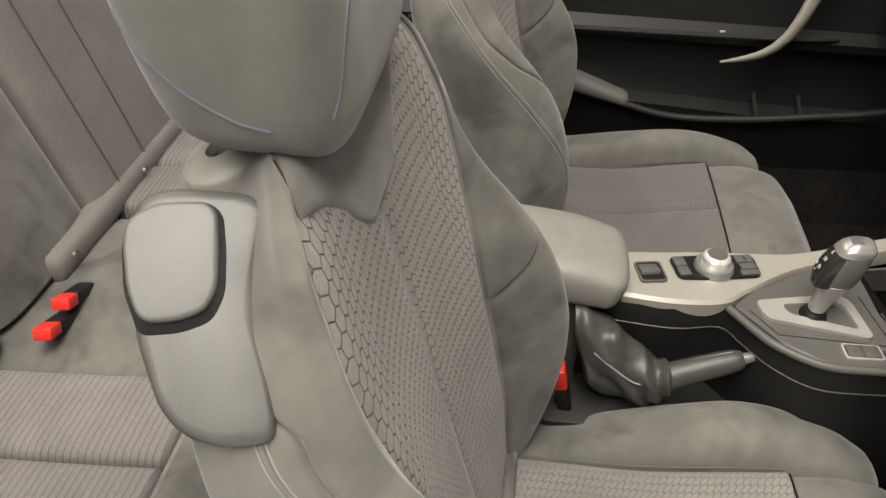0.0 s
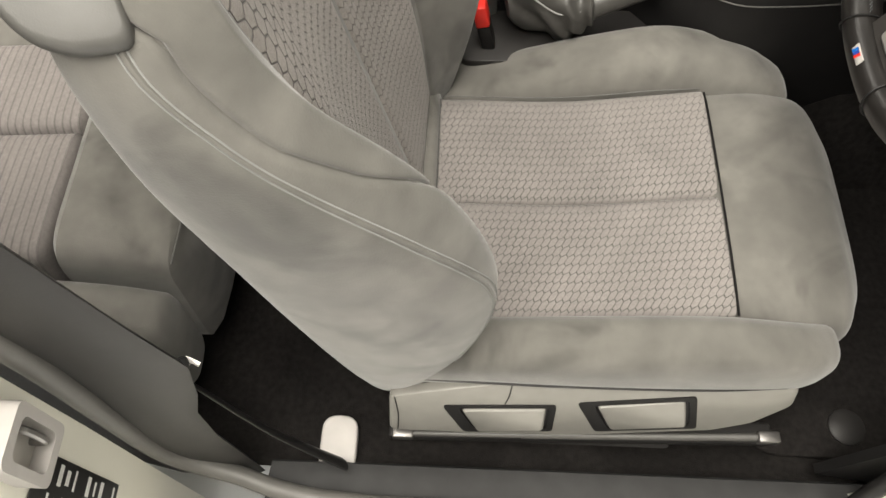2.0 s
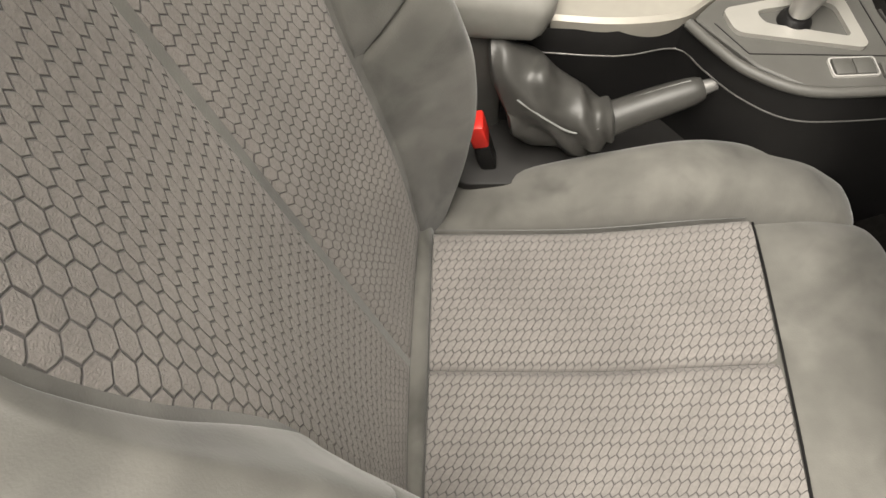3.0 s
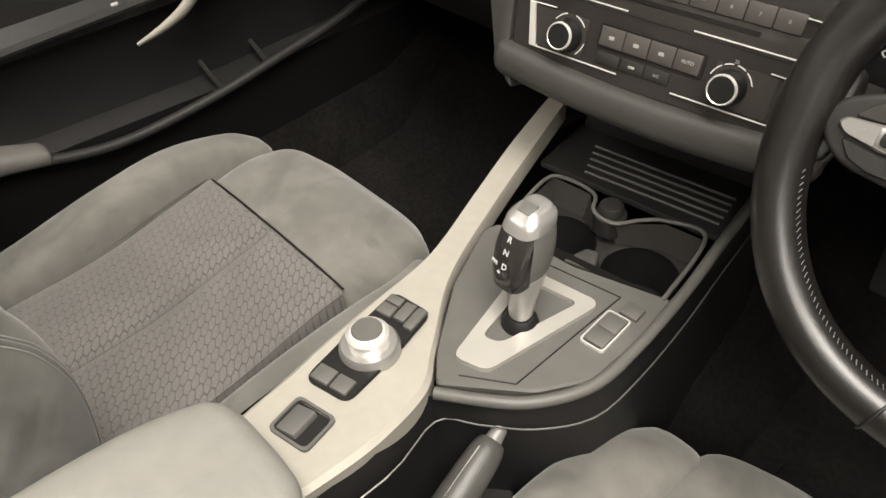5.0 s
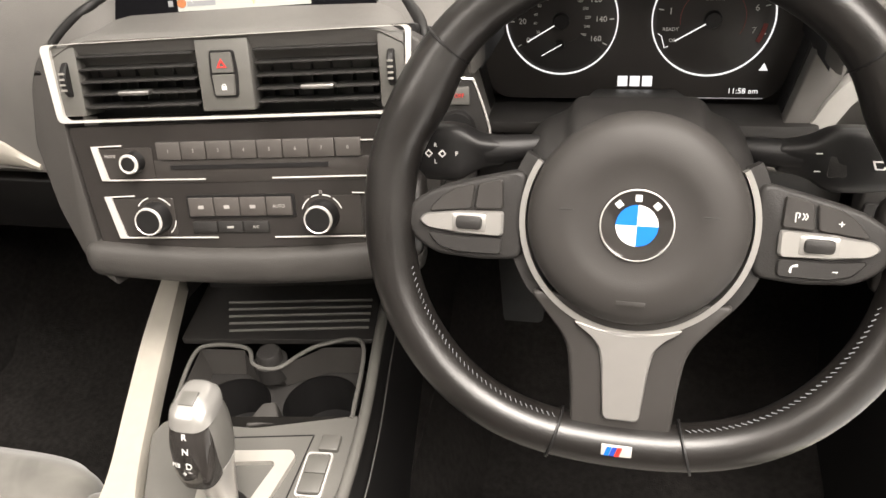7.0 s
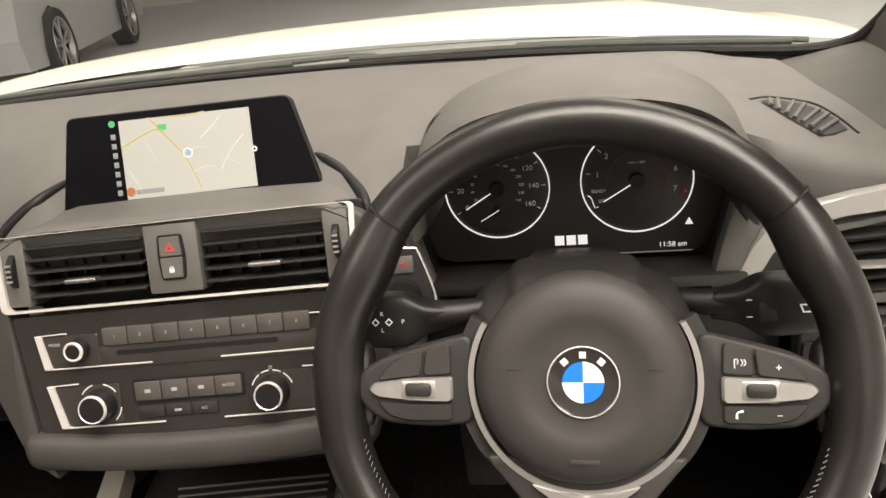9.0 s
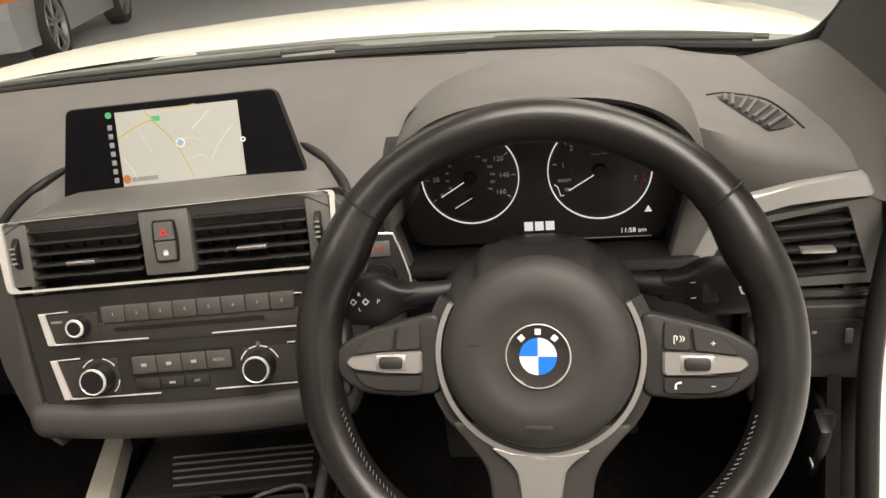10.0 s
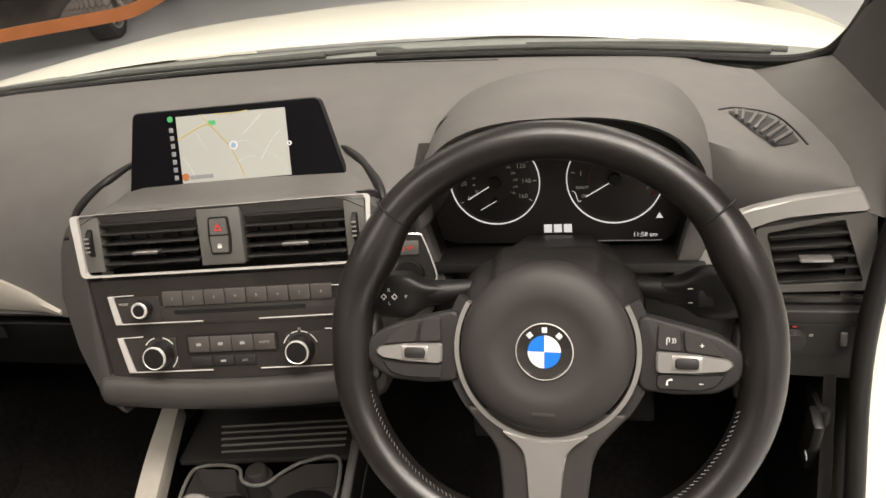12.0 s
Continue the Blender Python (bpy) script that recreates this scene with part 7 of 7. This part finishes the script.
def rear_belt():
    b = thing("rear_belt_tongue", "bright metal belt tongue on black webbing beside the bench", "seat belt")
    part("webbing", rbox(0.045, 0.006, 0.22, 0.002, T((-0.50, -1.185, 0.56)) @ pose(0, 0, 0, -14, 12, 0)), BLACK, b)
    part("tongue", rbox(0.040, 0.004, 0.022, 0.002, T((-0.475, -1.165, 0.520)) @ pose(0, 0, 0, -20, 30, 10)), SATIN, b)
    part("tongue_grip", rbox(0.030, 0.012, 0.026, 0.003, T((-0.455, -1.160, 0.502)) @ pose(0, 0, 0, -20, 30, 10)), BLACK, b)


rear_belt()


def front_shell():
    # cowl with wipers below the windscreen
    xs = [-0.72 + 0.06 * k for k in range(25)]
    rings = []
    for x in xs:
        yf = foot(max(-0.7, min(0.7, x)))
        dz = 0.024 * (abs(x) / 0.76) ** 3
        rings.append([Vector((x, yf + 0.001, 0.870 - dz)), Vector((x, yf + 0.010, 0.910 - dz * 0.3)), Vector((x, yf + 0.03, 0.911 - dz * 0.6)), Vector((x, yf + 0.055, 0.915 - dz * 0.8)), Vector((x, yf + 0.085, 0.917 - dz)), Vector((x, yf + 0.085, 0.84)), Vector((x, yf, 0.84))])
    c = solid("cowl", loft(rings), COWL, "dark plastic cowl under the windscreen", "cowl", kind="structure", smooth=40)
    part("glass_band", tube([(x, foot(max(-0.7, min(0.7, x))) + 0.004, 0.9125 - 0.0165 * (abs(x) / 0.76) ** 3) for x in [-0.66 + 0.06 * k for k in range(22)]], 0.0045, 8, 2), BLACK, c, "black edge of the glass")
    w = thing("wiper", "dark grey wiper blade lying on the cowl", "wiper", group="wipers")
    part("blade", tube([(-0.62, foot(-0.62) + 0.035, 0.911), (-0.3, foot(-0.3) + 0.036, 0.915), (0.0, foot(0) + 0.034, 0.916)], 0.0038, 8, 6), WIPER, w)
    part("arm", tube([(-0.35, foot(-0.35) + 0.046, 0.914), (0.05, foot(0.05) + 0.048, 0.916), (0.12, foot(0.12) + 0.050, 0.910)], 0.004, 8, 5), WIPER, w)
    w = thing("wiper", "dark grey wiper blade lying on the cowl", "wiper", group="wipers")
    part("blade", tube([(0.08, foot(0.08) + 0.032, 0.915), (0.35, foot(0.35) + 0.032, 0.914), (0.60, foot(0.6) + 0.032, 0.909)], 0.0038, 8, 6), WIPER, w)
    part("arm", tube([(0.30, foot(0.3) + 0.044, 0.914), (0.5, foot(0.5) + 0.046, 0.912), (0.62, foot(0.62) + 0.050, 0.906)], 0.004, 8, 5), WIPER, w)
    # bonnet
    rows = []
    for j in range(15):
        y = j / 14
        row = []
        for k in range(25):
            x = -0.76 + 1.52 * k / 24
            yf = foot(max(-0.7, min(0.7, x))) + 0.078
            yy = yf + (1.56 - yf) * y - 0.20 * y * abs(x / 0.76) ** 3
            e = (abs(x) / 0.76)
            z = 0.923 + 0.010 * min(1.0, y / 0.12) - 0.055 * e ** 3.0 - 0.10 * y ** 1.6 + 0.012 * math.exp(-((abs(x) - 0.5) / 0.08) ** 2) * y - 0.02 * max(0, y - 0.85) / 0.15
            row.append(Vector((x, yy, z)))
        rows.append(row)
    bm = loft(rows, closed=False)
    bmesh.ops.solidify(bm, geom=list(bm.faces), thickness=0.02)
    solid("bonnet", bm, PAINT, "smooth white painted car bonnet", "bonnet", smooth=60)
    wg = thing("front_wing", "white painted front wing beside the bonnet", "car wing", kind="structure")
    for k in (-1, 1):
        rings = [[Vector((k * x, y, z)) for x, z in ((0.765, 0.872 - d), (0.80, 0.85 - d), (0.84, 0.78 - d), (0.86, 0.60), (0.86, 0.30), (0.70, 0.30), (0.72, 0.80 - d))] for y, d in ((0.60, 0.0), (0.9, 0.02), (1.2, 0.05), (1.5, 0.09), (1.85, 0.15))]
        part("wing_panel", loft(rings), PAINT, wg, "", 40)
    part("engine_cover", rbox(1.4, 0.9, 0.05, 0.01, T((0, 1.1, 0.70))), BLACK, wg)
    # right pillar lining with its foot
    p = thing("windscreen_pillar", "grey lined windscreen pillar with a black glass seal", "pillar", kind="structure")
    base = [(0.530, 0.462, 0.880), (0.560, 0.372, 0.868), (0.590, 0.284, 0.850), (0.620, 0.205, 0.830), (0.70, 0.19, 0.80), (0.72, 0.42, 0.82), (0.70, 0.50, 0.87)]
    mid = [(0.652, 0.418, 0.914), (0.655, 0.375, 0.912), (0.662, 0.325, 0.903), (0.676, 0.25, 0.885), (0.715, 0.24, 0.87), (0.73, 0.40, 0.90), (0.71, 0.46, 0.925)]
    top1 = [(0.666, 0.345, 0.985), (0.670, 0.32, 0.985), (0.678, 0.27, 0.97), (0.694, 0.20, 0.95), (0.728, 0.19, 0.945), (0.732, 0.32, 0.98), (0.706, 0.37, 0.99)]
    top2 = [(0.644, -0.02, 1.245), (0.648, -0.04, 1.24), (0.658, -0.075, 1.225), (0.671, -0.115, 1.205), (0.696, -0.115, 1.205), (0.698, -0.03, 1.24), (0.671, 0.0, 1.255)]
    part("pillar_lining", loft([[Vector(q) for q in r] for r in (base, mid, top1, top2)]), LINER, p, "", 50)
    part("glass_seal", tube([(0.520, foot(0.52) + 0.004, 0.906), (0.600, foot(0.60) + 0.002, 0.905), (0.640, 0.424, 0.911), (0.658, 0.404, 0.930), (0.668, 0.350, 0.985), (0.646, -0.01, 1.25)], 0.006, 8, 5), BLACK, p)
    part("left_pillar", tube([(-0.66, 0.42, 0.90), (-0.66, 0.33, 0.99), (-0.64, -0.03, 1.25)], 0.03, 10, 5), LINER, p)
    part("header_rail", tube([(-0.64, -0.03, 1.255), (-0.3, 0.02, 1.285), (0.0, 0.03, 1.292), (0.3, 0.02, 1.285), (0.64, -0.03, 1.255)], 0.025, 10, 6), LINER, p)
    # windscreen
    rows = []
    for j in range(6):
        t = j / 5
        row = []
        for k in range(13):
            x = -0.655 + 1.31 * k / 12
            y0, z0 = foot(x) + 0.006, 0.906
            e = (x / 0.655) ** 2
            y1, z1 = 0.03 - 0.055 * e, 1.285 - 0.035 * e
            row.append(Vector((x * (1 - 0.025 * t), y0 + (y1 - y0) * t, z0 + (z1 - z0) * t + 0.02 * math.sin(math.pi * t))))
        rows.append(row)
    g = solid("windscreen", loft(rows, closed=False), GLASS, "clear curved car windscreen", "windscreen", kind="structure", smooth=80)
    g.visible_shadow = False
    # kick panel, front jamb and bonnet pull
    rings = [[Vector(q) for q in r] for r in ([(0.616, 0.05, 0.22), (0.628, 0.05, 0.22), (0.69, 0.60, 0.22), (0.64, 0.60, 0.22)], [(0.616, 0.11, 0.45), (0.630, 0.11, 0.45), (0.69, 0.60, 0.45), (0.64, 0.60, 0.45)], [(0.622, 0.19, 0.66), (0.634, 0.19, 0.66), (0.69, 0.60, 0.66), (0.64, 0.60, 0.66)], [(0.645, 0.22, 0.84), (0.655, 0.22, 0.84), (0.69, 0.45, 0.84), (0.65, 0.45, 0.84)])]
    solid("kick_panel", loft(rings), BLACK, "dark plastic kick panel beside the pedals", "side panel", kind="structure", smooth=30)
    bp = thing("bonnet_pull", "black bonnet release pull with a white sign", "bonnet release")
    part("pull", rbox(0.012, 0.030, 0.075, 0.004, T((0.614, 0.17, 0.575)) @ pose(0, 0, 0, 14, 0, 0)), BLACK, bp)
    part("pull_sign", rbox(0.001, 0.010, 0.005, 0.0003, T((0.6075, 0.158, 0.562))), WHITE, bp)
    part("pull_mount", rbox(0.014, 0.05, 0.03, 0.004, T((0.622, 0.19, 0.60))), BLACK, bp)
    jb = thing("front_jamb", "white painted front door jamb with a black seal", "door jamb", kind="structure")
    rings = [[Vector(q) for q in r] for r in ([(0.652, 0.08, 0.22), (0.80, 0.08, 0.22), (0.80, 0.60, 0.22), (0.695, 0.60, 0.22)], [(0.650, 0.13, 0.50), (0.80, 0.14, 0.50), (0.80, 0.60, 0.50), (0.695, 0.60, 0.50)], [(0.656, 0.19, 0.72), (0.80, 0.22, 0.72), (0.80, 0.60, 0.72), (0.695, 0.60, 0.72)], [(0.700, 0.27, 0.86), (0.78, 0.27, 0.86), (0.78, 0.60, 0.86), (0.71, 0.60, 0.86)])]
    part("jamb_face", loft(rings), PAINT, jb, "", 30)
    part("jamb_rubber", tube([(0.690, 0.04, 0.243), (0.650, 0.075, 0.40), (0.643, 0.115, 0.56), (0.648, 0.165, 0.70), (0.672, 0.20, 0.84), (0.690, 0.20, 0.95)], 0.010, 10, 6), BLACK, jb)


front_shell()


def inner_mirror():
    m = frame_m((-0.055, 0.10, 1.093), Vector((0.985, 0.17, 0.06)).normalized(), Vector((-0.05, -0.06, 1)).normalized(), Vector((0.17, -0.98, -0.06)).normalized())
    s = thing("inner_mirror", "rear view mirror with an amber reflection coloured into its rim", "mirror", m)
    o = [(-0.125, -0.022), (-0.08, -0.036), (0.07, -0.036), (0.115, -0.020), (0.128, 0.012), (0.122, 0.034), (-0.122, 0.036), (-0.13, 0.01)]
    part("casing", plate(o, 0.022, T((0, 0, -0.024)), 0.02, 0.004), BLACK, s)
    part("glass", plate([(x * 0.95, y * 0.80) for x, y in o], 0.0015, T((0, 0, -0.001)), 0.018, 0.0003), MIRROR, s, "dark mirror glass")
    # amber colour puts a reddish reflection into the rim
    part("rim", plate(o, 0.007, T((0, 0, -0.005)), 0.02, 0.001, hole=[(x * 0.93, y * 0.70) for x, y in o]), BROWN, s, "rim coloured amber for its reflection")
    part("stem", tube([(0, 0.02, -0.02), (0, 0.05, -0.05), (0.0, 0.10, -0.06)], 0.010, 10, 4), BLACK, s)


inner_mirror()


# ---- the hall beyond the windscreen ----
def parked_car():
    m = pose(-4.25, 6.20, 0, 0, 0, 106)
    s = thing("parked_car", "pale silver car parked in the hall", "car", m)
    prof = [(-0.55, 0.30), (-0.45, 0.20), (3.0, 0.20), (3.2, 0.35), (3.2, 0.75), (2.6, 0.85), (1.9, 1.30), (0.6, 1.35), (-0.1, 0.95), (-0.6, 0.85), (-0.7, 0.6)]
    out = [(-0.9, 0.5), (-0.85, 0.24), (-0.40, 0.22), (-0.37, 0.38), (-0.24, 0.62), (0, 0.70), (0.24, 0.62), (0.37, 0.38), (0.42, 0.22), (2.2, 0.22), (2.3, 0.62), (2.55, 0.70), (2.8, 0.62), (2.95, 0.24), (3.4, 0.26), (3.45, 0.80), (2.9, 0.95), (2.2, 1.38), (0.9, 1.42), (0.2, 1.0), (-0.75, 0.85)]
    bm = bmesh.new()
    a = [bm.verts.new((x, 0.0, z)) for x, z in out]
    b_ = [bm.verts.new((x, 1.7, z)) for x, z in out]
    n = len(out)
    for i in range(n):
        bm.faces.new((a[i], a[(i + 1) % n], b_[(i + 1) % n], b_[i]))
    bm.faces.new(a)
    bm.faces.new(list(reversed(b_)))
    part("body", bm, mat("silver_paint", (0.50, 0.51, 0.52), 0.25, 0.4, vary=0.02, coat=0.5), s, "", 25)
    for x in (0.0, 2.55):
        mm = T((x, -0.02, 0.34)) @ pose(0, 0, 0, 90, 0, 0)
        wl = part("wheel", lathe([(0.25, 0.02), (0.27, 0.03), (0.33, 0.025), (0.34, 0.0), (0.34, -0.18), (0.25, -0.18)], 40, mm), TYRE, s)
        part("rim_ring", lathe([(0.225, -0.02), (0.235, 0.025), (0.252, 0.03), (0.258, 0.015)], 40, mm), SATIN, wl)
        part("brake_disc", lathe([(0, -0.08), (0.17, -0.08), (0.17, -0.09)], 32, mm), METAL, wl)
        for k in range(10):
            part("spoke", rbox(0.19, 0.028, 0.02, 0.006, mm @ pose(0, 0, 0, 0, 0, 36 * k + 6 * (-1) ** k) @ T((0.135, 0, 0.005))), SATIN, wl)
        part("hub_cap", lathe([(0, 0.02), (0.03, 0.018), (0.05, 0.0)], 24, mm), SATIN, wl)


parked_car()
